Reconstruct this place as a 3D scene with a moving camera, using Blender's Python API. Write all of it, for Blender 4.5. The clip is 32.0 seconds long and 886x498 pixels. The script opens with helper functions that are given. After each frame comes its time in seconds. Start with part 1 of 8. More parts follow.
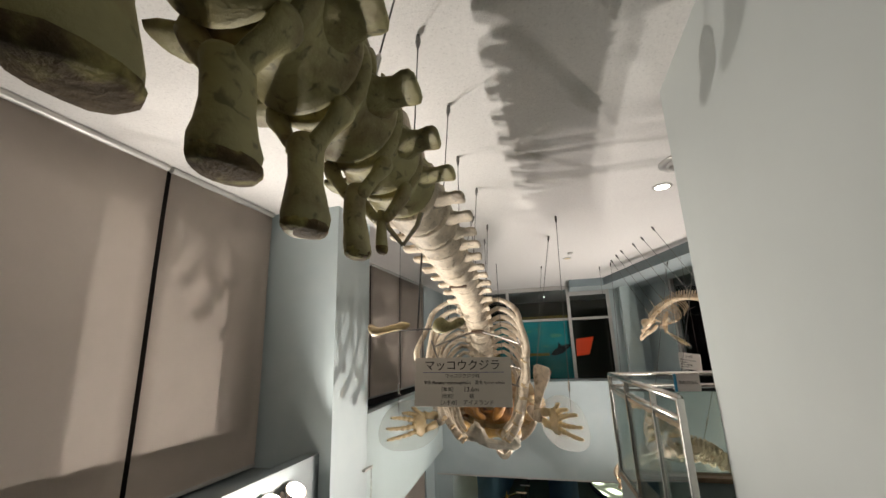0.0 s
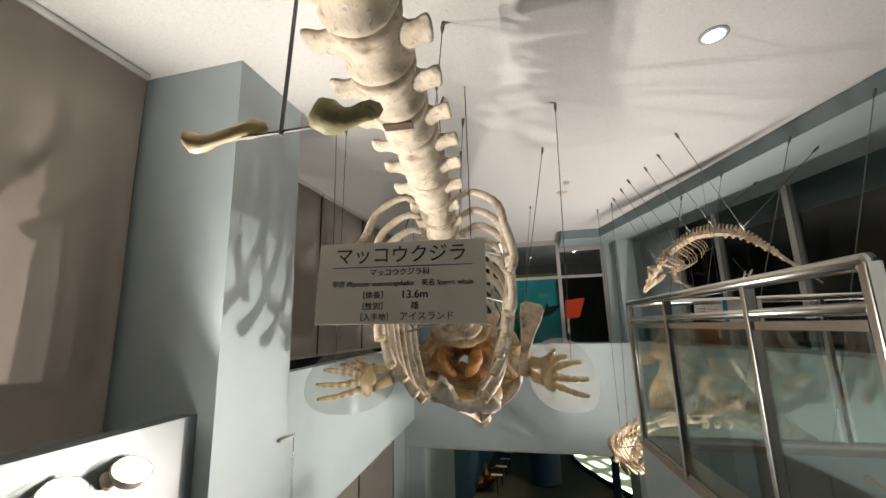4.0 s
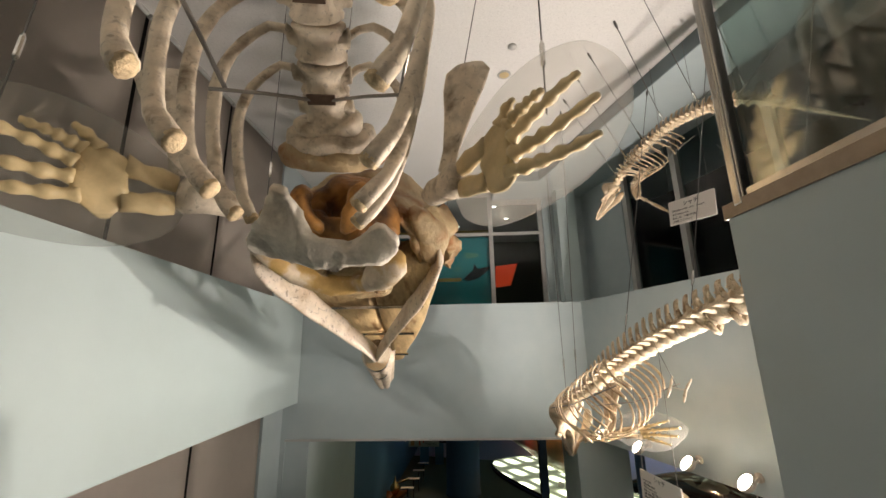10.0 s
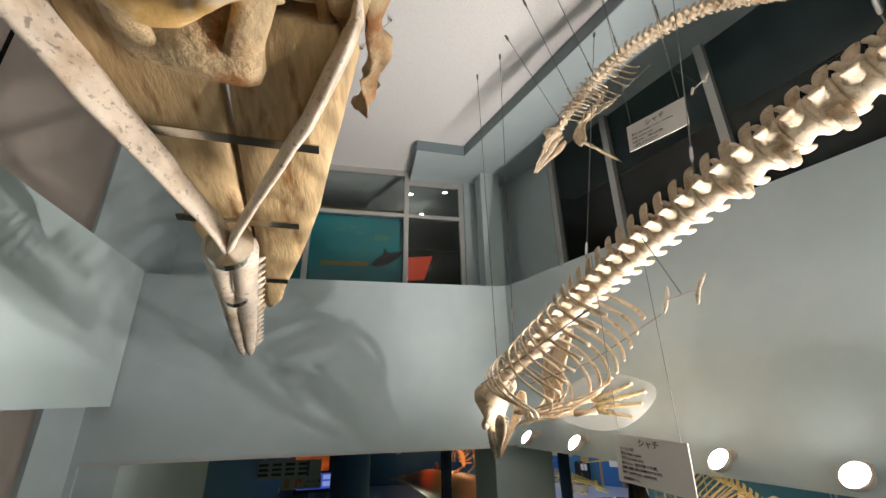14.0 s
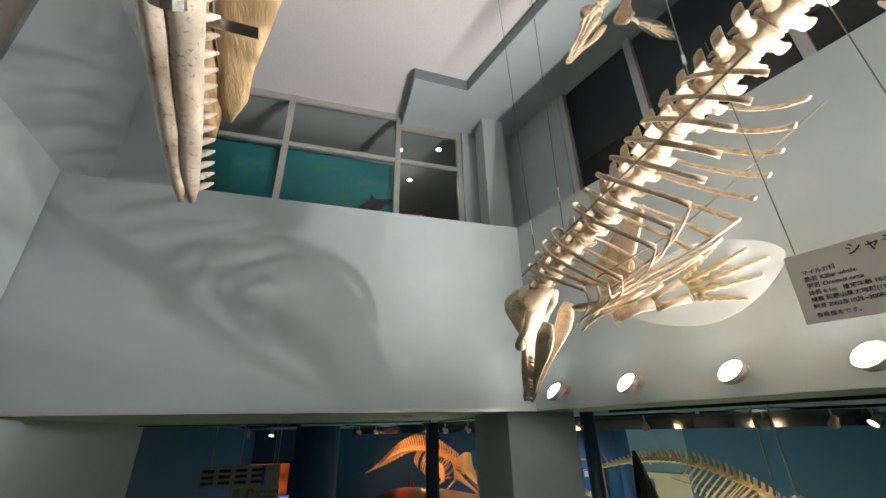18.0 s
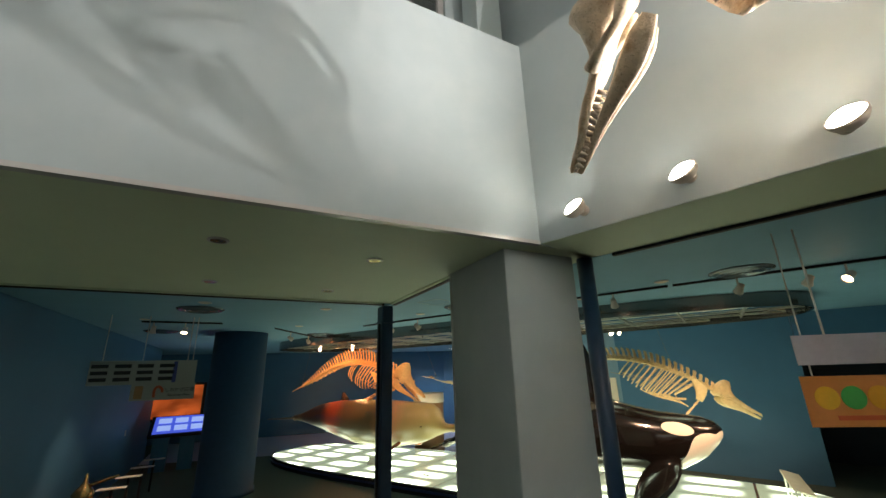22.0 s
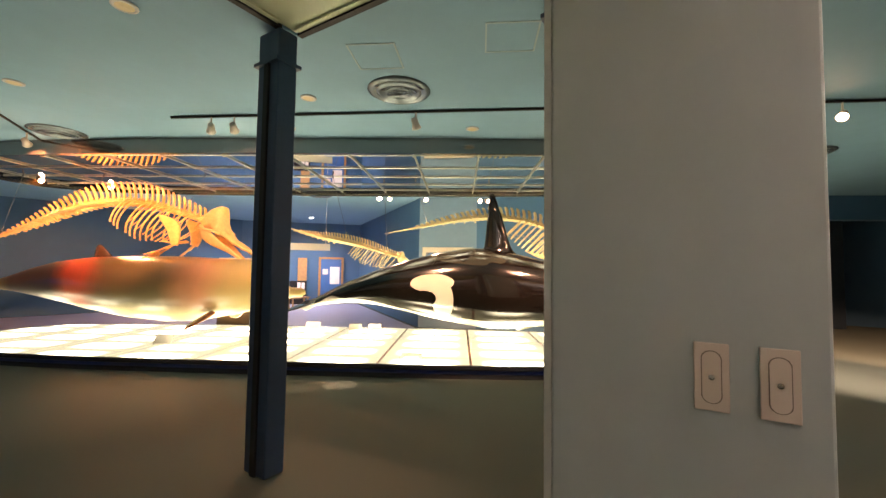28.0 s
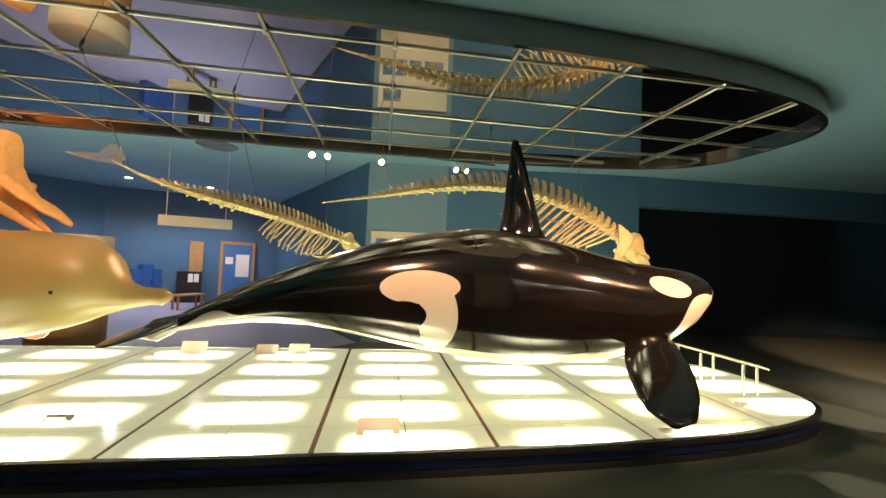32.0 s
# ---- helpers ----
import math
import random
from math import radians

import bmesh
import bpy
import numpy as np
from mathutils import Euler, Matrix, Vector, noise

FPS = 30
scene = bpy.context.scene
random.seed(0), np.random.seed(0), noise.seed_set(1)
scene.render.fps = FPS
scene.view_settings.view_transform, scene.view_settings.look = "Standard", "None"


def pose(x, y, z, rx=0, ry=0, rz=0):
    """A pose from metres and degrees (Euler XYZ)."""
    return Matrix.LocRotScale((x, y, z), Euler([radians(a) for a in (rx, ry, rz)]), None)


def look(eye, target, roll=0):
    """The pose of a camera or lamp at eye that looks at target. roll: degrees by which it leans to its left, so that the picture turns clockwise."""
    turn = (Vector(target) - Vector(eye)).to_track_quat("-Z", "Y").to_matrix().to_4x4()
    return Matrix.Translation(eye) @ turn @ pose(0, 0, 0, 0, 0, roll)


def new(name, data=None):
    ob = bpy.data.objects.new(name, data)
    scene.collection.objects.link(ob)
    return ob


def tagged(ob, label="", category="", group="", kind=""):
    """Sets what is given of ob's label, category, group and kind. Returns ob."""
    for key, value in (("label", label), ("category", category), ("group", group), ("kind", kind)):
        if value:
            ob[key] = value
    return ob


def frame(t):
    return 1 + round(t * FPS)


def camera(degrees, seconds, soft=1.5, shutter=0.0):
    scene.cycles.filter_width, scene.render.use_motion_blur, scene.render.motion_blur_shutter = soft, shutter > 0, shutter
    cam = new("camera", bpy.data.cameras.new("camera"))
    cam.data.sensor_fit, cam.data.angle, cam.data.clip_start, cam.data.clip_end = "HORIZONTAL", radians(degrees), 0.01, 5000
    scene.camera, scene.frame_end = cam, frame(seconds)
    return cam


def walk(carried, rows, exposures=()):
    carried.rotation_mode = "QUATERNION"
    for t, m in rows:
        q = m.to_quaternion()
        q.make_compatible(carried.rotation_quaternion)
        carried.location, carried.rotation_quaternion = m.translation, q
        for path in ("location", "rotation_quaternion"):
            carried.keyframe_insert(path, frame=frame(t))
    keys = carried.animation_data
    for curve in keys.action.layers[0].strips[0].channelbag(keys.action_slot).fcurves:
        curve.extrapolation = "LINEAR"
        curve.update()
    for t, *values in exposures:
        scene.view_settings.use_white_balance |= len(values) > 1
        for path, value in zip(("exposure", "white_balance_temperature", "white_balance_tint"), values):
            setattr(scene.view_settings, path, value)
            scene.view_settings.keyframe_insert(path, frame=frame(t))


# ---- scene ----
cam = camera(96.2, 32.0)
METRES, EYE, TILT, LEAN, TURN = 16.0, 7.0, 0.0, 0.0, 15.5
ROWS = [
    (0, 0, 0, 0, 0.47, 14.1, 1.86),
    (0.5, 0.0017, 0.0137, 0.0003, 0.09, 13.92, 1.66),
    (1, 0.003, 0.0256, 0.0007, 0.22, 13.26, 1.73),
    (1.5, 0.0044, 0.038, -0.0002, -1.56, 13.2, 1.32),
    (2, 0.0057, 0.0513, -0.0041, -2.61, 13.06, 1.87),
    (2.5, 0.008, 0.0647, -0.0107, -1.65, 11.86, 0.72),
    (4.5, 0.0187, 0.1103, -0.0363, -2.08, 11.2, 2.13),
    (5, 0.0205, 0.1212, -0.0429, -3.49, 11.65, 2.17),
    (5.5, 0.0227, 0.1319, -0.0495, -4.55, 11.99, 2.21),
    (6, 0.0249, 0.1436, -0.056, -5.03, 12.33, 2.02),
    (6.5, 0.0272, 0.1559, -0.0622, -5.12, 12.85, 1.65),
    (7, 0.0301, 0.169, -0.0685, -5.9, 12.06, 1.91),
    (7.5, 0.0328, 0.1811, -0.0751, -5.59, 11.52, 2.08),
    (8, 0.0351, 0.1925, -0.0813, -6.42, 11.9, 1.5),
    (8.5, 0.0377, 0.2032, -0.088, -5.76, 12.4, 1.59),
    (9, 0.0405, 0.2148, -0.0948, -7.1, 12.88, 1.29),
    (9.5, 0.043, 0.2269, -0.1014, -9.75, 13.42, 0.8),
    (10, 0.0456, 0.239, -0.1078, -12.61, 14.03, 0.97),
    (10.5, 0.048, 0.2509, -0.1142, -15.51, 14.33, 0.86),
    (11, 0.0502, 0.2632, -0.121, -18.17, 14.81, 1.02),
    (11.5, 0.0529, 0.2749, -0.1277, -20.52, 15.39, 1.1),
    (12, 0.0559, 0.2861, -0.1347, -22.89, 16.22, 1.21),
    (12.5, 0.0588, 0.2976, -0.1413, -24.31, 17.38, 1.65),
    (13, 0.0622, 0.3096, -0.1478, -25.11, 18.56, 1.72),
    (13.5, 0.065, 0.3219, -0.1548, -26.07, 19.54, 1.3),
    (15.5, 0.0733, 0.3679, -0.182, -28.32, 22.64, 1.07),
    (16, 0.0758, 0.3794, -0.1885, -28.42, 23.39, 1.24),
    (16.5, 0.0786, 0.3913, -0.1952, -28.72, 24.23, 1.37),
    (17, 0.0814, 0.4036, -0.2018, -29.44, 24.82, 1.29),
    (17.5, 0.0842, 0.4159, -0.2087, -30.43, 25.07, 1.14),
    (18, 0.0868, 0.4283, -0.2157, -31.46, 24.53, 1.12),
    (18.5, 0.0886, 0.4402, -0.2223, -31.95, 24.25, 1.43),
    (19, 0.0912, 0.4515, -0.2293, -31.63, 24.25, 1.78),
    (19.5, 0.0939, 0.4629, -0.2368, -31.85, 23.63, 2.04),
    (20, 0.0956, 0.4753, -0.2439, -32.69, 22.64, 2.23),
    (20.5, 0.0982, 0.488, -0.2515, -34.02, 21.29, 2.38),
    (21, 0.1, 0.5006, -0.2597, -36.63, 19.95, 2.37),
    (21.5, 0.1038, 0.5133, -0.2678, -39.62, 18.72, 1.87),
    (22, 0.1063, 0.5271, -0.2757, -42.42, 17.28, 1.66),
    (22.5, 0.1089, 0.5407, -0.2841, -44.39, 15.5, 1.48),
    (23, 0.1121, 0.554, -0.2928, -46.17, 13.62, 1.49),
    (23.5, 0.1162, 0.5659, -0.3017, -47.88, 11.99, 1.33),
    (24, 0.1196, 0.5789, -0.3104, -49.42, 10.48, 1.06),
    (24.5, 0.1236, 0.593, -0.3188, -50.48, 8.91, 0.65),
    (26.5, 0.1426, 0.6552, -0.3344, -54.2073, 5.6988, -1.0382),
    (27, 0.1493, 0.6826, -0.3335, -58.3257, 3.5826, -1.2327),
    (27.5, 0.1588, 0.7104, -0.3324, -65.5556, 3.0847, -0.2109),
    (28, 0.1721, 0.7342, -0.3319, -73.6881, 2.8418, -0.8048),
    (28.5, 0.1894, 0.7523, -0.3317, -82.7988, 2.7486, -2.0272),
    (29, 0.2099, 0.7668, -0.3319, -86.7478, 2.9662, -1.5021),
    (29.5, 0.2333, 0.778, -0.3354, -87.8671, 2.6187, -2.2108),
    (30, 0.2553, 0.7897, -0.3331, -88.8763, 3.6614, -2.7295),
    (30.5, 0.2793, 0.7963, -0.3336, -90.3893, 3.8128, -1.2683),
    (31, 0.3023, 0.8044, -0.3333, -92.1323, 1.964, -2.3071),
    (31.5, 0.3241, 0.8166, -0.333, -91.0576, 2.5053, -3.8602),
    (32, 0.3462, 0.8288, -0.3338, -84.643, 2.2565, -2.4832),
]
walk(cam, [(t, pose(0, 0, EYE, TILT, LEAN, TURN) @ pose(METRES * x, METRES * y, METRES * z, 90 + pitch, roll, yaw)) for t, x, y, z, yaw, pitch, roll in ROWS],
     [(0.0, 0.52, 6400, 10), (2.0, 0.50, 6350, 10), (5.0, 0.45, 6300, 9), (8.0, 0.43, 6700, 13), (9.0, 0.48, 6700, 12), (13.0, 0.5, 6300, 10), (17.0, 0.7, 6050, 8), (19.0, 0.78, 6200, 8), (21.0, 1.05, 6350, 12), (22.0, 1.15, 6300, 10), (23.0, 1.65, 6100, 2), (24.0, 2.2, 5950, -10), (24.5, 2.33, 6100, -6), (26.5, 2.58, 6900, 12), (27.0, 2.58, 7450, 22), (28.0, 2.48, 7900, 36), (29.0, 1.99, 7700, 32), (30.0, 2.05, 7300, 13), (31.0, 1.92, 7650, 33), (32.0, 1.55, 7550, 22)])

# ---- world and plan ----
world = bpy.data.worlds.new("night")
world.use_nodes = True
world.node_tree.nodes["Background"].inputs[0].default_value = (0.02, 0.03, 0.045, 1)
world.node_tree.nodes["Background"].inputs[1].default_value = 0.15
scene.world = world

CEIL = 8.73        # upper ceiling
LOW = 3.73         # lower ceiling
SILL = 6.07        # top of the parapets
UPPER = 5.35       # upper floor
FAR = 11.36        # far parapet face
WALL_DIR = Vector((0.29, -0.957, 0)).normalized()
WALL_OUT = Vector((0.957, 0.29, 0)).normalized()


def wall_at(y):
    """Point of the slanted right wall's face at y."""
    return Vector((1.87 + (FAR - y) * 0.303, y, 0))


def spot(name, eye, target, watts, degrees=70, blend=0.6, colour=(1.0, 0.86, 0.68), size=0.05):
    data = bpy.data.lights.new(name, "SPOT")
    data.energy, data.color, data.spot_size, data.spot_blend, data.shadow_soft_size = watts, colour, radians(degrees), blend, size
    ob = new(name, data)
    ob.matrix_world = look(eye, target)
    return ob


def point(name, eye, watts, colour=(1.0, 0.85, 0.65), size=0.05):
    data = bpy.data.lights.new(name, "POINT")
    data.energy, data.color, data.shadow_soft_size = watts, colour, size
    ob = new(name, data)
    ob.location = eye
    return ob


WARM = (1.0, 0.90, 0.815)
WALL_SPOT_Y = [10.9, 10.1, 9.3, 8.6, 7.8, 7.0, 6.2]
WALL_WATTS = [5, 32, 66, 185, 140, 195, 145]
for i, y in enumerate(WALL_SPOT_Y):
    p = wall_at(y) + Vector((-0.2, -0.06, 3.90)) + Vector((-1.2, 0.10, 1.0)).normalized() * 0.075
    spot("wall_spot_lamp", p, p + Vector((-1.1, 0.10, 1.0)), WALL_WATTS[i], 128, 0.75, WARM, 0.02)
    # extra beams from the same fittings, added to brighten the spandrel and blinds
    if i == 3:
        spot("wall_fill_beam", p, (-3.0, 7.6, 5.6), 270, 56, 0.9, WARM, 0.015)
    if i in (4, 5, 6):
        spot("wall_fill_beam", p, (-2.9, 2.7 - 1.3 * (i - 4), 6.6), 1050, 33, 0.9, WARM, 0.015)
SILL_SPOTS = ((3.53, 140, Vector((-0.6, 3.2, 8.5))), (3.19, 160, Vector((-0.6, 2.3, 8.6))))
for y, watts, aim in SILL_SPOTS:
    p = Vector((-2.45, y, 5.79))
    spot("sill_spot_lamp", p + (aim - p).normalized() * 0.075, aim, watts, 130, 0.7, (1.0, 0.92, 0.82), 0.012)
# ---- materials ----
def material(name, colour, rough=0.6, metal=0.0, deep=0.01, vary=0.15, scale=6.0, bump=0.0, bump_scale=60.0, second=None, mix_at=(0.45, 0.65), mix_scale=3.0, coat=0.0, spec=None, pits=0.0, pit_scale=40.0):
    m = bpy.data.materials.new(name)
    m.use_nodes = True
    nt = m.node_tree
    b = nt.nodes["Principled BSDF"]
    b.inputs["Roughness"].default_value = rough
    b.inputs["Metallic"].default_value = metal
    b.inputs["Coat Weight"].default_value = coat
    if spec is not None:
        b.inputs["Specular IOR Level"].default_value = spec
    tex = nt.nodes.new("ShaderNodeTexCoord")
    n1 = nt.nodes.new("ShaderNodeTexNoise")
    n1.inputs["Scale"].default_value, n1.inputs["Detail"].default_value, n1.inputs["Roughness"].default_value = scale, 9, 0.62
    nt.links.new(tex.outputs["Object"], n1.inputs["Vector"])
    ramp = nt.nodes.new("ShaderNodeMapRange")
    ramp.inputs["From Min"].default_value, ramp.inputs["From Max"].default_value = 0.25, 0.75
    ramp.inputs["To Min"].default_value, ramp.inputs["To Max"].default_value = 1 - vary, 1 + vary * 0.6
    nt.links.new(n1.outputs["Fac"], ramp.inputs["Value"])
    base = nt.nodes.new("ShaderNodeMix")
    base.data_type = "RGBA"
    base.inputs["A"].default_value = (*colour, 1)
    base.inputs["B"].default_value = (*(second or colour), 1)
    n2 = nt.nodes.new("ShaderNodeTexNoise")
    n2.inputs["Scale"].default_value, n2.inputs["Detail"].default_value = mix_scale, 4
    nt.links.new(tex.outputs["Object"], n2.inputs["Vector"])
    r2 = nt.nodes.new("ShaderNodeMapRange")
    r2.inputs["From Min"].default_value, r2.inputs["From Max"].default_value = mix_at
    nt.links.new(n2.outputs["Fac"], r2.inputs["Value"])
    nt.links.new(r2.outputs["Result"], base.inputs["Factor"])
    mul = nt.nodes.new("ShaderNodeVectorMath")
    mul.operation = "SCALE"
    nt.links.new(base.outputs["Result"], mul.inputs[0])
    nt.links.new(ramp.outputs["Result"], mul.inputs["Scale"])
    last = mul
    if pits:
        n4 = nt.nodes.new("ShaderNodeTexNoise")
        n4.inputs["Scale"].default_value, n4.inputs["Detail"].default_value, n4.inputs["Distortion"].default_value = pit_scale, 3, 0.6
        nt.links.new(tex.outputs["Object"], n4.inputs["Vector"])
        r4 = nt.nodes.new("ShaderNodeMapRange")
        r4.inputs["From Min"].default_value, r4.inputs["From Max"].default_value = 0.58, 0.70
        r4.inputs["To Min"].default_value, r4.inputs["To Max"].default_value = 1.0, 1 - pits
        nt.links.new(n4.outputs["Fac"], r4.inputs["Value"])
        last = nt.nodes.new("ShaderNodeVectorMath")
        last.operation = "SCALE"
        nt.links.new(mul.outputs["Vector"], last.inputs[0])
        nt.links.new(r4.outputs["Result"], last.inputs["Scale"])
    nt.links.new(last.outputs["Vector"], b.inputs["Base Color"])
    if bump:
        n3 = nt.nodes.new("ShaderNodeTexNoise")
        n3.inputs["Scale"].default_value, n3.inputs["Detail"].default_value, n3.inputs["Roughness"].default_value = bump_scale, 8, 0.6
        nt.links.new(tex.outputs["Object"], n3.inputs["Vector"])
        bp = nt.nodes.new("ShaderNodeBump")
        bp.inputs["Strength"].default_value, bp.inputs["Distance"].default_value = bump, deep
        nt.links.new(n3.outputs["Fac"], bp.inputs["Height"])
        nt.links.new(bp.outputs["Normal"], b.inputs["Normal"])
    return m


def glow(name, colour, strength):
    m = bpy.data.materials.new(name)
    m.use_nodes = True
    b = m.node_tree.nodes["Principled BSDF"]
    b.inputs["Base Color"].default_value = (*colour, 1)
    b.inputs["Emission Color"].default_value = (*colour, 1)
    b.inputs["Emission Strength"].default_value = strength
    return m


def clear(name, tint=(1, 1, 1), rough=0.0, ior=1.45, body=0.0, body_colour=(0.8, 0.8, 0.78)):
    """Thin clear sheet: see-through with a Fresnel reflection, and some milky body."""
    m = bpy.data.materials.new(name)
    m.use_nodes = True
    nt = m.node_tree
    out = nt.nodes["Material Output"]
    nt.nodes.remove(nt.nodes["Principled BSDF"])
    tr = nt.nodes.new("ShaderNodeBsdfTransparent")
    tr.inputs[0].default_value = (*tint, 1)
    gl = nt.nodes.new("ShaderNodeBsdfGlossy")
    gl.inputs["Roughness"].default_value = rough
    fr = nt.nodes.new("ShaderNodeLayerWeight")
    fr.inputs[0].default_value = 0.5
    pw = nt.nodes.new("ShaderNodeMath")
    pw.operation = "POWER"
    nt.links.new(fr.outputs["Facing"], pw.inputs[0])
    pw.inputs[1].default_value = 5.0
    low = ((ior - 1) / (ior + 1)) ** 2
    sc = nt.nodes.new("ShaderNodeMath")
    sc.operation = "MULTIPLY_ADD"
    nt.links.new(pw.outputs[0], sc.inputs[0])
    sc.inputs[1].default_value, sc.inputs[2].default_value = 1 - low, low * 1.6
    mix = nt.nodes.new("ShaderNodeMixShader")
    nt.links.new(sc.outputs[0], mix.inputs[0])
    nt.links.new(tr.outputs[0], mix.inputs[1])
    nt.links.new(gl.outputs[0], mix.inputs[2])
    last = mix
    if body:
        df = nt.nodes.new("ShaderNodeBsdfDiffuse")
        df.inputs[0].default_value = (*body_colour, 1)
        tl = nt.nodes.new("ShaderNodeBsdfTranslucent")
        tl.inputs[0].default_value = (*body_colour, 1)
        half = nt.nodes.new("ShaderNodeMixShader")
        half.inputs[0].default_value = 0.5
        nt.links.new(df.outputs[0], half.inputs[1])
        nt.links.new(tl.outputs[0], half.inputs[2])
        top = nt.nodes.new("ShaderNodeMixShader")
        top.inputs[0].default_value = body
        nt.links.new(mix.outputs[0], top.inputs[1])
        nt.links.new(half.outputs[0], top.inputs[2])
        last = top
    nt.links.new(last.outputs[0], out.inputs[0])
    return m


WALL = material("painted_wall", (0.43, 0.50, 0.515), 0.55, vary=0.06, scale=1.2, bump=0.05, bump_scale=220, second=(0.45, 0.515, 0.525))
SPANDREL = material("painted_spandrel", (0.52, 0.61, 0.61), 0.42, vary=0.05, scale=1.0, bump=0.03, bump_scale=160)
WHITE_WALL = material("pale_wall", (0.50, 0.535, 0.525), 0.55, vary=0.05, scale=1.0, bump=0.05, bump_scale=220)
CEILING = material("ceiling_board", (0.74, 0.72, 0.70), 0.85, vary=0.08, scale=40, bump=0.5, bump_scale=90, pits=0.18, pit_scale=75)
SOFFIT = material("soffit_paint", (0.62, 0.69, 0.50), 0.6, vary=0.04, scale=1.5, bump=0.05, bump_scale=200)
FASCIA = material("fascia_paint", (0.20, 0.25, 0.27), 0.5, vary=0.06)
BLIND = material("blind_fabric", (0.57, 0.50, 0.435), 0.8, vary=0.10, scale=1.1, bump=0.15, bump_scale=500)
SLOT = material("dark_slot", (0.012, 0.012, 0.013), 0.7)
SILLM = material("window_sill", (0.16, 0.19, 0.20), 0.35, vary=0.08)
STEEL = material("stainless_steel", (0.66, 0.64, 0.60), 0.24, 1.0, vary=0.05, scale=30)
WIRE = material("steel_wire", (0.18, 0.175, 0.17), 0.4, 0.9)
BRACE = material("steel_brace", (0.30, 0.28, 0.26), 0.35, 0.9)
WOODCAP = material("wood_cap", (0.36, 0.27, 0.19), 0.4, vary=0.3, scale=14)
CARPET = material("carpet", (0.074, 0.098, 0.084), 0.95, vary=0.25, scale=160, bump=0.4, bump_scale=400)
HALLWALL = material("blue_hall_wall", (0.036, 0.125, 0.235), 0.6, vary=0.08, scale=1.5, bump=0.05, bump_scale=200)
HALLCEIL = material("blue_hall_ceiling", (0.17, 0.36, 0.49), 0.7, vary=0.06, scale=2)
POSTM = material("navy_post", (0.022, 0.055, 0.115), 0.38, vary=0.1, scale=20)
COLUMNM = material("navy_column", (0.030, 0.075, 0.15), 0.6, vary=0.12, scale=9, bump=0.1, bump_scale=90)
BLACK = material("black_void", (0.004, 0.004, 0.005), 0.8)
BONE = material("whale_bone", (0.68, 0.58, 0.45), 0.62, vary=0.30, scale=11, bump=0.7, bump_scale=34, second=(0.20, 0.14, 0.085), mix_at=(0.54, 0.74), mix_scale=6.5, pits=0.36, pit_scale=34)
# yellowish tail bone, its colour darkened for the shade on the tail
TAILBONE = material("tail_bone", (0.37, 0.33, 0.155), 0.6, vary=0.25, scale=8, bump=0.6, bump_scale=30, second=(0.15, 0.09, 0.035), mix_at=(0.48, 0.74), mix_scale=7, pits=0.5, pit_scale=30)
ROSTRUMB = material("rostrum_bone", (0.54, 0.39, 0.20), 0.6, vary=0.35, scale=3.0, bump=0.8, bump_scale=7.0, second=(0.26, 0.14, 0.05), mix_at=(0.54, 0.70), mix_scale=2.0)
nt = ROSTRUMB.node_tree
grain = nt.nodes.new("ShaderNodeMapping")
grain.inputs["Rotation"].default_value = (radians(20), 0, 0)
grain.inputs["Scale"].default_value = (7, 0.8, 5)
nt.links.new(nt.nodes["Texture Coordinate"].outputs["Object"], grain.inputs["Vector"])
for node in nt.nodes:
    if node.type == "TEX_NOISE":
        nt.links.new(grain.outputs["Vector"], node.inputs["Vector"])
BONE_END = material("rib_end_bone", (0.62, 0.47, 0.28), 0.8, vary=0.4, scale=50, bump=1.0, bump_scale=70)
SKULLB = material("skull_bone", (0.54, 0.40, 0.22), 0.55, deep=0.03, vary=0.4, scale=9, bump=1.0, bump_scale=18, second=(0.26, 0.11, 0.03), mix_at=(0.46, 0.64), mix_scale=4.5)
JAWB = material("jaw_bone", (0.68, 0.58, 0.46), 0.48, vary=0.22, scale=8, bump=0.4, bump_scale=30, second=(0.42, 0.30, 0.18), mix_at=(0.54, 0.74), mix_scale=5, pits=0.5, pit_scale=38)
ORCAB = material("orca_bone", (0.66, 0.53, 0.37), 0.6, vary=0.25, scale=18, bump=0.6, bump_scale=60, second=(0.38, 0.24, 0.12), mix_at=(0.52, 0.72), mix_scale=10, pits=0.4, pit_scale=75)
SOFTB = material("cartilage", (0.62, 0.48, 0.26), 0.45, vary=0.15, scale=20)
HALLB = material("cast_bone", (0.62, 0.52, 0.27), 0.6, vary=0.2, scale=14, bump=0.3, bump_scale=50)
# the cast bone with the orange of the spotlights put into its colour
ORANGEB = material("orange_lit_bone", (0.70, 0.40, 0.15), 0.6, vary=0.2, scale=14, bump=0.3, bump_scale=50)
ACRYLIC = clear("acrylic", (0.93, 0.93, 0.92), 0.03, 1.45, 0.075, (0.8, 0.76, 0.70))
GLASS = clear("rail_glass", (0.86, 0.92, 0.90), 0.0, 1.85)
WINDOW = clear("window_glass", (0.72, 0.78, 0.78), 0.0, 1.28)
SIGNM = material("sign_board", (0.62, 0.58, 0.53), 0.5, vary=0.03, scale=3)
SIGNB = material("white_sign", (0.74, 0.70, 0.66), 0.5, vary=0.03, scale=3)
INK = material("black_ink", (0.02, 0.02, 0.025), 0.6)
BLUEINK = material("blue_ink", (0.07, 0.09, 0.30), 0.6)
LAMPBODY = material("lamp_body", (0.55, 0.47, 0.40), 0.35, vary=0.05)
BULB = glow("lamp_lens", (1.0, 0.93, 0.80), 22.0)
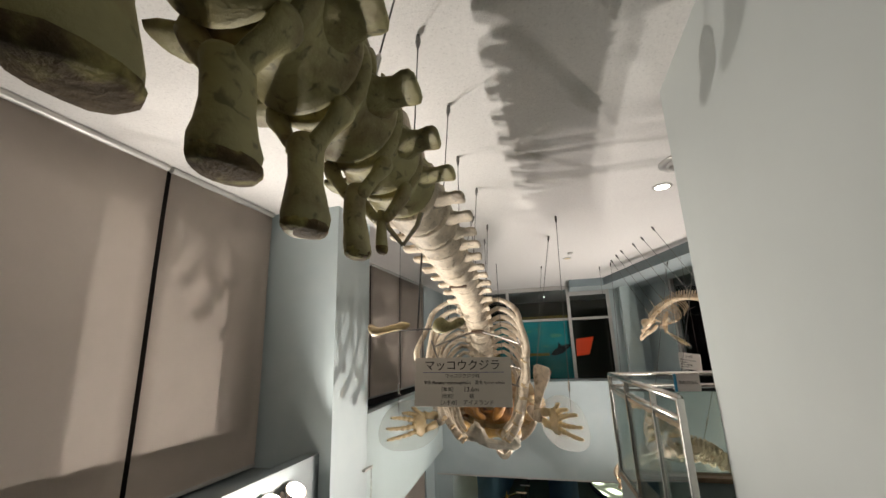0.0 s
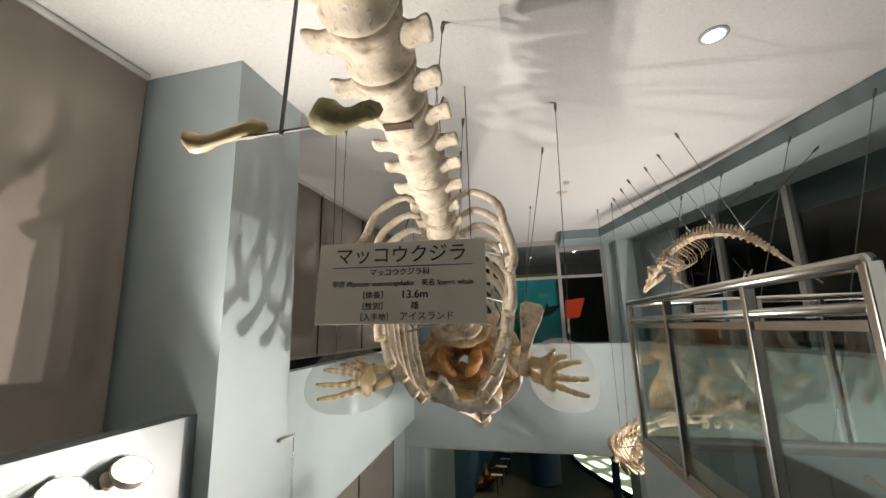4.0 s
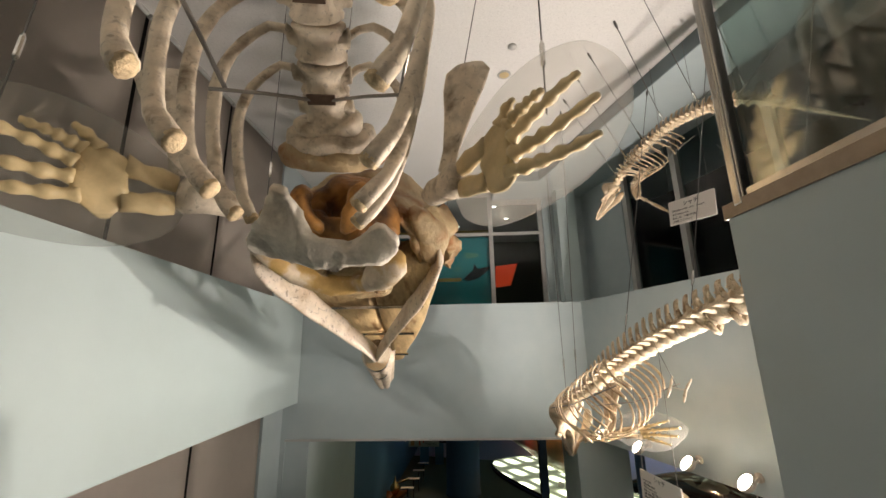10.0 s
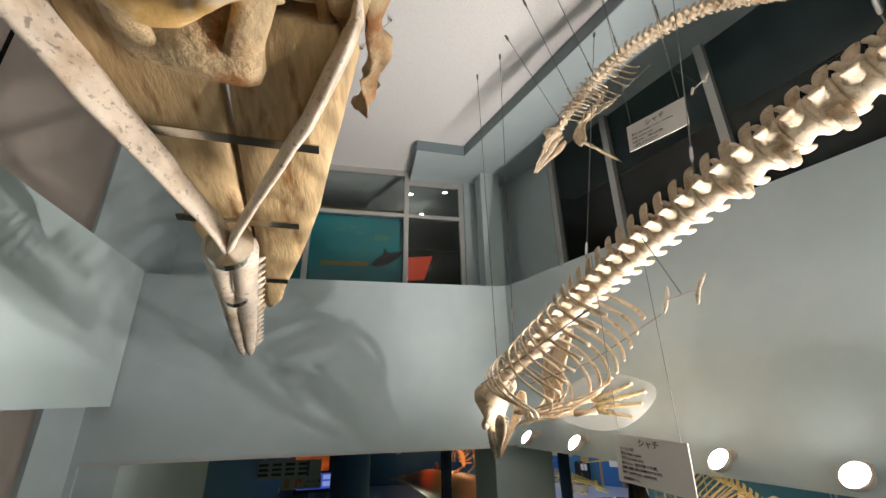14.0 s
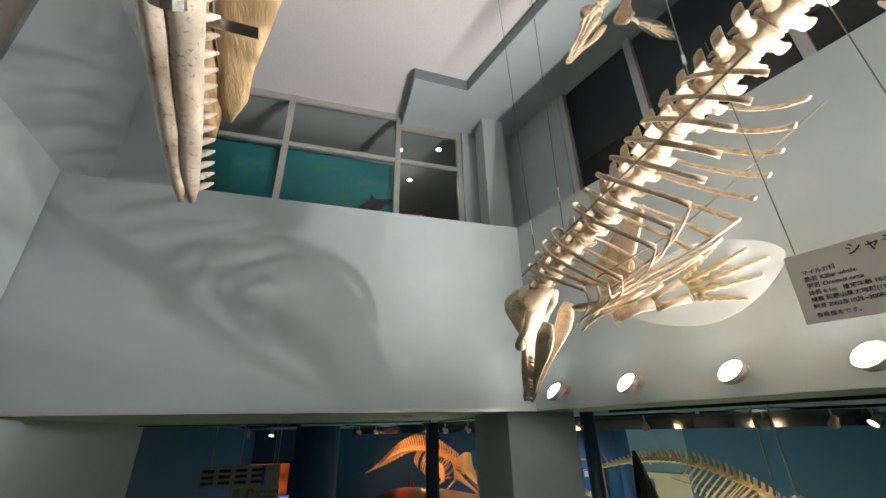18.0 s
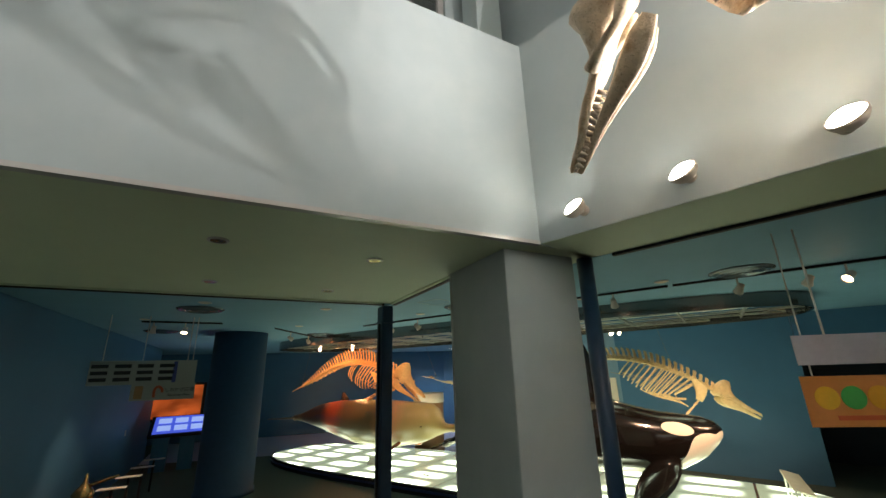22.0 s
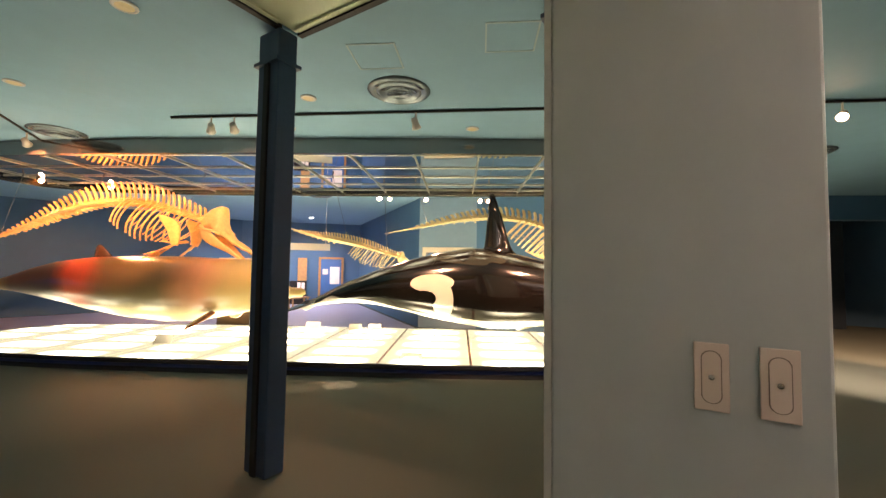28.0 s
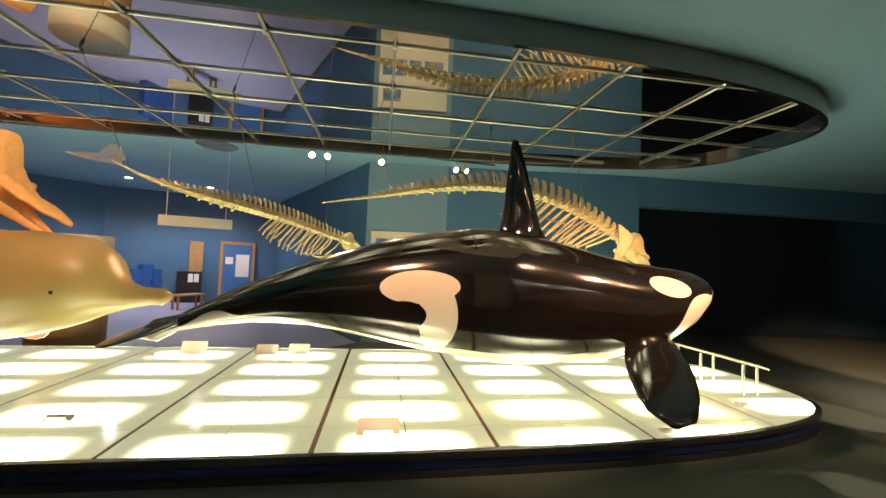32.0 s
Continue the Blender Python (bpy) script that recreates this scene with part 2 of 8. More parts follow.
DOWN = glow("downlight_lens", (1.0, 0.97, 0.88), 12.0)
HOTBULB = glow("hall_spot_lens", (1.0, 0.62, 0.34), 30.0)
FRAMEM = material("window_frame", (0.50, 0.49, 0.47), 0.35, 0.3, vary=0.05)
PLATE = material("cream_plate", (0.70, 0.60, 0.53), 0.4, vary=0.04)
ORCABLACK = material("orca_black", (0.006, 0.005, 0.005), 0.10, vary=0.2, coat=0.6)
MIRROR = material("ceiling_mirror", (0.62, 0.64, 0.66), 0.02, 1.0, vary=0.02)
GRID = material("pale_steel_bar", (0.60, 0.60, 0.50), 0.3, 0.8, vary=0.05)
EDGE = material("platform_edge", (0.05, 0.055, 0.07), 0.25, 0.4, vary=0.1)
EDGEBLUE = material("platform_band", (0.01, 0.03, 0.14), 0.3)
# ---- mesh helpers ----
def part(name, bm, mat, parent, label="", smooth=False):
    me = bpy.data.meshes.new(name)
    bm.normal_update()
    bm.to_mesh(me)
    bm.free()
    me.materials.append(mat)
    if smooth:
        me.polygons.foreach_set("use_smooth", [True] * len(me.polygons))
    ob = new(name, me)
    if parent is not None:
        ob.parent = parent
        if parent.type == "EMPTY":
            ob.matrix_parent_inverse = parent.matrix_basis.inverted()
    if label:
        ob["label"] = label
    return ob


def thing(name, at, label, category, group="", kind=""):
    ob = new(name)
    ob.empty_display_size = 0.1
    ob.matrix_basis = Matrix.Translation(at)
    return tagged(ob, label, category, group, kind)


def setting(name, bm, mat, label, category, smooth=False):
    return tagged(part(name, bm, mat, None, "", smooth), label, category, kind="structure")


def box(bm, lo, hi, m=None, bevel=0.0):
    lo, hi = Vector(lo), Vector(hi)
    r = bmesh.ops.create_cube(bm, size=1.0, matrix=(m or Matrix()) @ Matrix.Translation((lo + hi) / 2) @ Matrix.Diagonal((*(hi - lo), 1)))
    if bevel:
        es = {e for v in r["verts"] for e in v.link_edges}
        bmesh.ops.bevel(bm, geom=list(es), offset=bevel, segments=2, profile=0.5, affect="EDGES")
    return bm


def boxes(*spans, m=None, bevel=0.0):
    bm = bmesh.new()
    for lo, hi in spans:
        box(bm, lo, hi, m, bevel)
    return bm


def prism(bm, outline, z0, z1, m=None):
    """A straight prism over a plan outline (counter-clockwise)."""
    m = m or Matrix()
    n = len(outline)
    a = [bm.verts.new(m @ Vector((x, y, z0))) for x, y in outline]
    b = [bm.verts.new(m @ Vector((x, y, z1))) for x, y in outline]
    bm.faces.new(a[::-1])
    bm.faces.new(b)
    for i in range(n):
        j = (i + 1) % n
        bm.faces.new((a[i], a[j], b[j], b[i]))
    return bm


def smooth_path(pts, n):
    """n points evenly along a Catmull-Rom curve through pts."""
    pts = [Vector(p) for p in pts]
    ext = [pts[0] * 2 - pts[1]] + pts + [pts[-1] * 2 - pts[-2]]
    fine = []
    for i in range(1, len(ext) - 2):
        p0, p1, p2, p3 = ext[i - 1:i + 3]
        for k in range(16):
            t = k / 16
            fine.append(0.5 * (2 * p1 + (p2 - p0) * t + (2 * p0 - 5 * p1 + 4 * p2 - p3) * t * t + (3 * p1 - p0 - 3 * p2 + p3) * t ** 3))
    fine.append(pts[-1])
    length = [0.0]
    for a, b in zip(fine, fine[1:]):
        length.append(length[-1] + (b - a).length)
    out, k = [], 0
    for i in range(n):
        s = length[-1] * i / (n - 1)
        while k < len(fine) - 2 and length[k + 1] < s:
            k += 1
        d = length[k + 1] - length[k]
        out.append(fine[k].lerp(fine[k + 1], (s - length[k]) / d if d else 0))
    return out


def tube(bm, pts, radii, seg=10, flat=1.0, side=None, caps=True):
    """A bar along pts. flat: thickness against width; side: the way of the width."""
    pts = [Vector(p) for p in pts]
    n = len(pts)
    if not hasattr(radii, "__len__"):
        radii = [radii] * n
    rings, last = [], None
    for i, p in enumerate(pts):
        d = (pts[min(i + 1, n - 1)] - pts[max(i - 1, 0)]).normalized()
        ref = Vector(side) if side is not None else (last or (Vector((0, 0, 1)) if abs(d.z) < 0.9 else Vector((1, 0, 0))))
        u = ref - d * ref.dot(d)
        u = u.normalized() if u.length > 1e-6 else d.orthogonal().normalized()
        v = d.cross(u)
        last = u
        rings.append([bm.verts.new(p + (u * math.cos(a) + v * math.sin(a) * flat) * radii[i]) for a in (2 * math.pi * k / seg for k in range(seg))])
    for a, b in zip(rings, rings[1:]):
        for k in range(seg):
            bm.faces.new((a[k], a[(k + 1) % seg], b[(k + 1) % seg], b[k]))
    if caps:
        bm.faces.new(rings[0][::-1])
        bm.faces.new(rings[-1])
    return bm


def loft(bm, sections, seg=20, m=None, power=2.0):
    """Rings (x, y, z, half width, half height up, half height down) along y; power above 2 squares them."""
    m = m or Matrix()
    rings = []
    for x, y, z, w, up, dn in sections:
        ring = []
        for k in range(seg):
            a = 2 * math.pi * k / seg
            c, s = math.cos(a), math.sin(a)
            c, s = math.copysign(abs(c) ** (2 / power), c), math.copysign(abs(s) ** (2 / power), s)
            ring.append(bm.verts.new(m @ Vector((x + w * c, y, z + s * (up if s > 0 else dn)))))
        rings.append(ring)
    for a, b in zip(rings, rings[1:]):
        for k in range(seg):
            bm.faces.new((a[k], b[k], b[(k + 1) % seg], a[(k + 1) % seg]))
    bm.faces.new(rings[0])
    bm.faces.new(rings[-1][::-1])
    bmesh.ops.recalc_face_normals(bm, faces=bm.faces)
    return bm


def lathe(bm, profile, m=None, seg=24):
    """A turned shape: profile of (radius, height) about the local z."""
    m = m or Matrix()
    rings = [[bm.verts.new(m @ Vector((r * math.cos(2 * math.pi * k / seg), r * math.sin(2 * math.pi * k / seg), h))) for k in range(seg)] for r, h in profile]
    for a, b in zip(rings, rings[1:]):
        for k in range(seg):
            bm.faces.new((a[k], a[(k + 1) % seg], b[(k + 1) % seg], b[k]))
    bm.faces.new(rings[0][::-1])
    bm.faces.new(rings[-1])
    return bm


def roughen(bm, amount, scale, seed=0.0):
    for v in bm.verts:
        v.co += noise.noise_vector(v.co * scale + Vector((seed, seed, seed))) * amount
    return bm


def frame_at(p, forward, up=(0, 0, 1)):
    """Local x sideways, y forward, z up at p."""
    y = Vector(forward).normalized()
    x = y.cross(Vector(up)).normalized()
    z = x.cross(y)
    m = Matrix((x, y, z)).transposed().to_4x4()
    m.translation = p
    return m


def writing(name, text, size, m, mat, parent, align="CENTER", shear=0.0, stretch=1.0):
    """Flat lettering in the local xy plane of m."""
    cu = bpy.data.curves.new(name, "FONT")
    cu.body, cu.size, cu.align_x, cu.align_y, cu.shear = text, size, align, "CENTER", shear
    cu.extrude, cu.offset = 0.0008, size * 0.004
    tmp = new("tmp_text", cu)
    bpy.context.view_layer.update()
    me = bpy.data.meshes.new_from_object(tmp.evaluated_get(bpy.context.evaluated_depsgraph_get()))
    bpy.data.objects.remove(tmp)
    bpy.data.curves.remove(cu)
    me.name = name
    me.transform(m @ Matrix.Diagonal((stretch, 1, 1, 1)))
    me.materials.clear()
    me.materials.append(mat)
    ob = new(name, me)
    ob.parent = parent
    if parent.type == "EMPTY":
        ob.matrix_parent_inverse = parent.matrix_basis.inverted()
    return ob
# ---- structure ----
bm = boxes(((-9, -6, -0.25), (18, 32, 0.0)))
setting("floor", bm, CARPET, "dark grey-green carpet floor of the exhibition hall", "floor")

# upper floor, solid below, beside the escalator
bm = bmesh.new()
prism(bm, [(0.86, 2.83), (0.86, -6), (12, -6), (12, 5.05), (0.49, 5.05), (0.65, 2.83)], 0.0, UPPER)
setting("upper_floor", bm, CARPET, "upper floor slab beside the escalator", "floor")
bm = boxes(((-4, -6, UPPER - 0.3), (0.86, 0.9, UPPER)))
setting("upper_landing", bm, CARPET, "dark landing at the head of the escalator", "floor")
bm = bmesh.new()
prism(bm, [(0.66, 2.83), (0.80, 2.83), (0.62, 4.93), (12, 4.93), (12, 5.055), (0.485, 5.055)], 0.02, 5.634)
setting("curb_wall", bm, WALL, "blue-grey painted wall round the escalator void", "wall")
bm = boxes(((0.86, -6, UPPER), (1.06, 2.83, CEIL)))
setting("wall_east_upper", bm, WHITE_WALL, "pale grey painted wall beside the escalator head", "wall")

# far parapet
bm = boxes(((-3.52, FAR, LOW + 0.03), (1.87, FAR + 0.30, SILL)))
setting("parapet_north", bm, WALL, "blue-grey painted parapet wall above the lower opening", "wall")
bm = boxes(((-3.52, FAR - 0.012, LOW - 0.005), (1.87, FAR + 0.05, LOW + 0.03)))
setting("trim_north", bm, FRAMEM, "thin pale metal trim along the parapet's lower edge", "trim")
bm = boxes(((-3.52, FAR + 0.30, SILL - 0.3), (2.6, FAR + 1.25, SILL - 0.02)))
setting("ledge_north", bm, WALL, "painted ledge behind the parapet", "ledge")

# slanted right wall
def wall_strip(off0, off1, y0, y1, z0, z1):
    b = bmesh.new()
    p = [wall_at(y0) + WALL_OUT * off0, wall_at(y1) + WALL_OUT * off0, wall_at(y1) + WALL_OUT * off1, wall_at(y0) + WALL_OUT * off1]
    prism(b, [(v.x, v.y) for v in p], z0, z1)
    return b


setting("parapet_east", wall_strip(0, 0.30, FAR, 3.2, LOW + 0.004, SILL + 0.004), WALL, "blue-grey painted wall with a row of spotlights", "wall")
setting("ledge_east", wall_strip(0.30, 0.95, FAR + 0.3, 3.2, SILL - 0.3, SILL - 0.016), WALL, "painted ledge below the dark windows", "ledge")

# upper ceiling, with the lower edge beam along the right and far sides
bm = bmesh.new()
prism(bm, [(-3.6, -6), (8, -6), (8, FAR + 1.3), (-3.6, FAR + 1.3)], CEIL, CEIL + 0.2)
setting("ceiling", bm, CEILING, "white textured ceiling board", "ceiling")
e0, e1 = Vector((1.30, 11.43, 0)), Vector((3.73, 3.5, 0))
bm = bmesh.new()
prism(bm, [(0.425, 11.40), (e0.x, e0.y), (e1.x, e1.y), (e1.x + 3.5, e1.y), (e0.x + 3.5, FAR + 1.3), (0.425, FAR + 1.3)], CEIL - 0.20, CEIL + 0.02)
setting("ceiling_beam", bm, WALL, "lowered blue-grey soffit along the windows", "ceiling")
bm = bmesh.new()
for a, b in (((0.425, 11.40), (e0.x, e0.y)), ((e0.x, e0.y), (e1.x, e1.y)), ((0.425, FAR + 1.3), (0.425, 11.40))):
    d = (Vector(b) - Vector(a)).normalized()
    o = Vector((d.y, -d.x)) * -0.012
    o = -o if o.y > 0 and abs(d.x) > 0.5 else o
    p = [Vector(a), Vector(b), Vector(b) - Vector((0.012, 0.012)), Vector(a) - Vector((0.012, 0.012))]
    prism(bm, [(v.x, v.y) for v in p], CEIL - 0.205, CEIL - 0.001)
setting("fascia", bm, FASCIA, "dark grey edge of the lowered soffit", "trim")

# pier and window niches on the left
bm = boxes(((-3.9, 4.06, 0.0), (-2.42, 4.90, CEIL)))
setting("pier_west", bm, WALL, "blue-grey painted pier between the window niches", "wall")
bm = bmesh.new()
prism(bm, [(-2.79, 4.90), (-3.33, FAR - 0.02), (-3.45, FAR - 0.02), (-2.95, 4.90)], 4.37, SILL + 0.02)
setting("spandrel_west", bm, SPANDREL, "pale blue-green painted spandrel in front of the windows", "wall")
bm = bmesh.new()
prism(bm, [(-3.45, FAR - 0.02), (-3.9, FAR - 0.02), (-3.9, 4.90), (-2.95, 4.90)], SILL - 0.35, SILL - 0.10)
setting("sill_west", bm, SILLM, "dark window sill behind the spandrel", "sill")
bm = boxes(((-3.42, -6, 5.45), (-2.62, 4.06, 5.80)), ((-2.70, -6, 5.2), (-2.56, 4.06, 5.97)))
setting("sill_niche", bm, SILLM, "dark painted sill of the window niche", "sill")
bm = boxes(((-4.15, -6, 0), (-3.95, 32, CEIL)))
setting("wall_west", bm, WALL, "outer wall behind the window blinds", "wall")
bm = boxes(((-3.95, FAR, 0.0), (-3.52, FAR + 1.25, CEIL)), ((-3.52, FAR + 1.1, SILL - 0.02), (-2.75, FAR + 1.25, CEIL)))
setting("wall_north_west", bm, WALL, "blue-grey wall beside the far windows", "wall")
bm = boxes(((-3.52, FAR + 0.03, 0.0), (-3.1, FAR + 0.5, LOW)))
setting("pilaster_west", bm, WALL, "painted pilaster below the parapet", "wall")
bm = boxes(((-3.35, FAR + 0.5, 0.0), (-3.25, 15.2, LOW)))
setting("wall_passage_west", bm, WALL, "pale wall of the lower passage", "wall")
bm = boxes(((-9, -6.2, 0), (12, -6.0, CEIL)))
setting("wall_south", bm, WALL, "blue-grey wall behind the escalator", "wall")
bm = boxes(((12.0, -6, 0), (12.2, 3.0, CEIL)), ((12.0, 3.0, LOW + 0.35), (12.2, 8.0, CEIL)))
setting("wall_east_far", bm, WALL, "outer wall of the upper floor", "wall")
# lower left wall below the windows
bm = boxes(((-3.95, -6, 0.0), (-3.75, FAR, 0.6)))
setting("wall_lower_west", bm, WALL, "low wall below the lower blinds", "wall")

# lower passage soffit and hall ceiling
bm = bmesh.new()
w1, w2 = wall_at(3.2), wall_at(FAR)
prism(bm, [(-3.9, FAR + 0.05), (1.86, FAR + 0.05), (2.72, 11.46), (2.72, 12.6), (1.69, 12.6), (1.69, 14.95), (-3.9, 14.95)], LOW, LOW + 0.3)
setting("ceiling_passage", bm, SOFFIT, "pale smooth soffit of the lower passage", "ceiling")
bm = wall_strip(0.012, 0.86, FAR - 0.02, 3.2, LOW, LOW + 0.3)
setting("ceiling_east_strip", bm, SOFFIT, "pale soffit strip below the spotlit wall", "ceiling")
bm = bmesh.new()
prism(bm, [(-9, 14.99), (1.73, 14.99), (1.73, 12.7), (2.76, 12.7), (2.76, 11.47), (5.3, 3.2), (18, 3.2), (18, 32), (-9, 32)], LOW + 0.006, LOW + 0.3)
setting("ceiling_hall", bm, HALLCEIL, "blue painted ceiling of the whale hall", "ceiling")
bm = boxes(((-3.3, 14.95, LOW - 0.035), (1.55, 15.0, LOW - 0.002)), ((1.69, 12.75, LOW - 0.035), (1.74, 14.93, LOW - 0.002)))
setting("shutter_slot", bm, SLOT, "dark shutter slot in the ceiling", "trim")
bm = boxes(((-3.3, 14.90, LOW - 0.02), (1.50, 14.945, LOW - 0.003)), ((1.64, 12.75, LOW - 0.02), (1.685, 14.9, LOW - 0.003)))
setting("shutter_trim", bm, SOFFIT, "painted lip of the shutter slot", "trim")
setting("shutter_slot_east", wall_strip(0.86, 0.91, FAR - 0.3, 3.2, LOW - 0.03, LOW - 0.002), SLOT, "dark shutter slot over the side opening", "trim")

# hall walls
bm = boxes(((-9.2, 15.0, 0), (-9.0, 32, LOW)), ((-9, 31.8, 0), (18, 32, LOW)))
setting("wall_hall_north", bm, HALLWALL, "dark blue wall of the whale hall", "wall")

# pillar, posts, column
pil = setting("pillar", boxes(((1.612, 11.59, 0), (2.50, 12.68, LOW)), bevel=0.012), WALL, "grey painted square pillar", "pillar")
bm = boxes(((1.612, 12.683, 0), (1.68, 12.72, LOW)))
setting("pillar_trim", bm, WHITE_WALL, "pale trim on the pillar's edge", "trim")


def shutter_post(x, y, w, d, rot, label):
    t = thing("shutter_post", (x, y, 0), label, "post", "shutter posts")
    m = pose(x, y, 0, 0, 0, rot)
    part("post", boxes(((-w / 2, -d / 2, 0), (w / 2, d / 2, LOW - 0.04)), m=m, bevel=0.012), POSTM, t)
    part("guide_rail", boxes(((-w / 2 - 0.02, -0.03, 0), (-w / 2, 0.03, LOW - 0.3)), m=m), SLOT, t)
    part("top_plate", boxes(((-w / 2 - 0.03, -d / 2 - 0.02, LOW - 0.33), (w / 2 + 0.03, d / 2 + 0.02, LOW - 0.30)), m=m), POSTM, t)
    return t


shutter_post(1.607, 15.07, 0.18, 0.28, 0, "dark navy steel shutter post on the carpet")
shutter_post(2.21, 12.79, 0.20, 0.17, 0, "dark navy steel shutter post beside the pillar")
tube_b = bmesh.new()
lathe(tube_b, [(0.082, 0), (0.082, LOW - 0.01)], Matrix.Translation((2.66, 11.575, 0)), 24)
t = thing("round_shutter_post", (2.66, 11.575, 0), "round blue steel post against the pillar", "post")
part("post", tube_b, POSTM, t, smooth=True)
bm = bmesh.new()
lathe(bm, [(0.66, 0), (0.66, 0.09), (0.63, 0.10), (0.63, LOW - 0.002)], Matrix.Translation((-0.47, 20.5, 0)), 48)
setting("column", bm, COLUMNM, "dark blue round column in the hall", "column", True)

# ---- escalator below the camera's path ----
esc = thing("escalator", (-0.35, 5.5, 0), "moving grey metal escalator between the two floors", "escalator")
STEPM = material("escalator_step", (0.20, 0.20, 0.20), 0.4, 0.7, vary=0.1, scale=60)
count = 27
for k in range(count):
    z = UPPER - 0.198 * (k + 1)
    y = 0.92 + 0.352 * k
    part("step", boxes(((-0.85, y, z - 0.25), (0.15, y + 0.352, z))), STEPM, esc)
for x0, x1 in ((-1.12, -0.87), (0.17, 0.42)):
    b = bmesh.new()
    m = Matrix(((0, 0, 1, 0), (1, 0, 0, 0), (0, 1, 0, 0), (0, 0, 0, 1)))
    prism(b, [(0.5, UPPER - 0.9), (0.5, UPPER + 0.05), (0.95, UPPER + 0.05), (10.3, 0.10), (10.9, 0.10), (10.9, 0.005), (9.0, 0.005)][::-1], x0, x1, m)
    bmesh.ops.recalc_face_normals(b, faces=b.faces)
    part("side_truss", b, STEEL, esc)
# ---- skeletons ----
def bump_fn(f, a, b, c, d):
    """0 before a, 1 from b to c, 0 after d."""
    if f <= a or f >= d:
        return 0.0
    if f < b:
        return (f - a) / (b - a)
    return 1.0 if f <= c else (d - f) / (d - c)


def blade(bm, m, length, w0, w1, thick, lean=0.0, rows=4):
    """A flat process standing on the local z, widening from w0 to w1 and leaning along y."""
    rings = []
    for s, k in ((0, 1.25), (0.15, 1.05), (0.45, 0.95), (0.75, 1.0), (0.90, 0.92), (0.97, 0.72), (1.0, 0.40)):
        w = (w0 + (w1 - w0) * s) * k
        th = thick * (1 - 0.30 * s) * min(1.0, k * 1.05)
        y = lean * length * s * s
        rings.append([bm.verts.new(m @ Vector((th * math.cos(a), y + w * math.sin(a), length * s))) for a in (math.pi * 2 * k / 8 for k in range(8))])
    for a, b in zip(rings, rings[1:]):
        for k in range(8):
            bm.faces.new((a[k], a[(k + 1) % 8], b[(k + 1) % 8], b[k]))
    bm.faces.new(rings[0][::-1])
    bm.faces.new(rings[-1])


def whale_vertebra(b, m, r, length, half, spine, seed, seg=24, droop=0.03, rough=0.007):
    """Spool-shaped body, flared side processes out to half, neural arch and spine; m: x side, y headward, z up."""
    prof = [(0.50, -0.50), (0.90, -0.495), (0.985, -0.45), (1.0, -0.38), (0.935, -0.30), (0.83, -0.12), (0.80, 0.02), (0.84, 0.14), (0.94, 0.30), (1.0, 0.38), (0.985, 0.45), (0.90, 0.495), (0.50, 0.50)]
    lathe(b, [(r * a, length * c) for a, c in prof], m @ pose(0, 0, 0, -90, 0, 0), seg)
    if half > r * 1.15:
        for q in (-1, 1):
            rings = []
            for u, w, th, back in ((0.0, 0.52, 0.42, 0.0), (0.22, 0.40, 0.34, -0.02), (0.42, 0.27, 0.22, -0.05), (0.62, 0.24, 0.17, -0.10), (0.80, 0.28, 0.16, -0.15), (0.92, 0.27, 0.15, -0.18), (0.985, 0.19, 0.11, -0.20), (1.0, 0.08, 0.05, -0.20)):
                x = q * (r * 0.62 + (half - r * 0.62) * u)
                rings.append([b.verts.new(m @ Vector((x, length * (back + w * math.cos(a)), -r * 0.08 - droop * u + r * th * math.sin(a) * 0.75))) for a in (2 * math.pi * k / 12 for k in range(12))])
            for p, n in zip(rings, rings[1:]):
                for k in range(12):
                    b.faces.new((p[k], p[(k + 1) % 12], n[(k + 1) % 12], n[k]) if q < 0 else (p[k], n[k], n[(k + 1) % 12], p[(k + 1) % 12]))
            b.faces.new(rings[-1] if q < 0 else rings[-1][::-1])
    if spine > 0.02:
        blade(b, m @ Matrix.Translation((0, -length * 0.06, r * 0.75)), spine + r * 0.25, length * 0.27, length * 0.31, r * 0.13, -0.30)
        for q in (-1, 1):
            tube(b, [m @ Vector((q * r * 0.55, length * 0.05, r * 0.6)), m @ Vector((q * r * 0.50, length * 0.22, r * 1.15)), m @ Vector((q * r * 0.22, length * 0.40, r * 1.45))], [r * 0.22, r * 0.17, r * 0.10], 8)
    roughen(b, rough, 1 / r, seed)
    roughen(b, rough * 0.35, 4.4 / r, seed)


def chevron(bm, m, r, length):
    """A Y-shaped bone hanging below the joint of two vertebrae."""
    for s in (-1, 1):
        tube(bm, [m @ Vector((s * r * 0.66, 0, -r * 0.70)), m @ Vector((s * r * 0.46, 0, -r * 1.25)), m @ Vector((s * r * 0.05, 0, -r * 1.8))], [r * 0.30, r * 0.25, r * 0.28], 8, 1.3, (1, 0, 0))
    if length < 0.15:
        return
    w = min(length * 0.16, r * 0.40)
    rings = []
    for i, (s, k) in enumerate(((0, 0.75), (0.2, 0.8), (0.55, 0.95), (0.8, 1.25), (0.95, 1.05), (1.0, 0.6))):
        z = -r * 1.5 - length * s
        rings.append([bm.verts.new(m @ Vector((w * k * 0.55 * math.cos(a), w * k * 1.25 * math.sin(a), z))) for a in (math.pi * 2 * q / 10 for q in range(10))])
    for a, b in zip(rings, rings[1:]):
        for q in range(10):
            bm.faces.new((a[q], b[q], b[(q + 1) % 10], a[(q + 1) % 10]))
    bm.faces.new(rings[0])
    bm.faces.new(rings[-1][::-1])


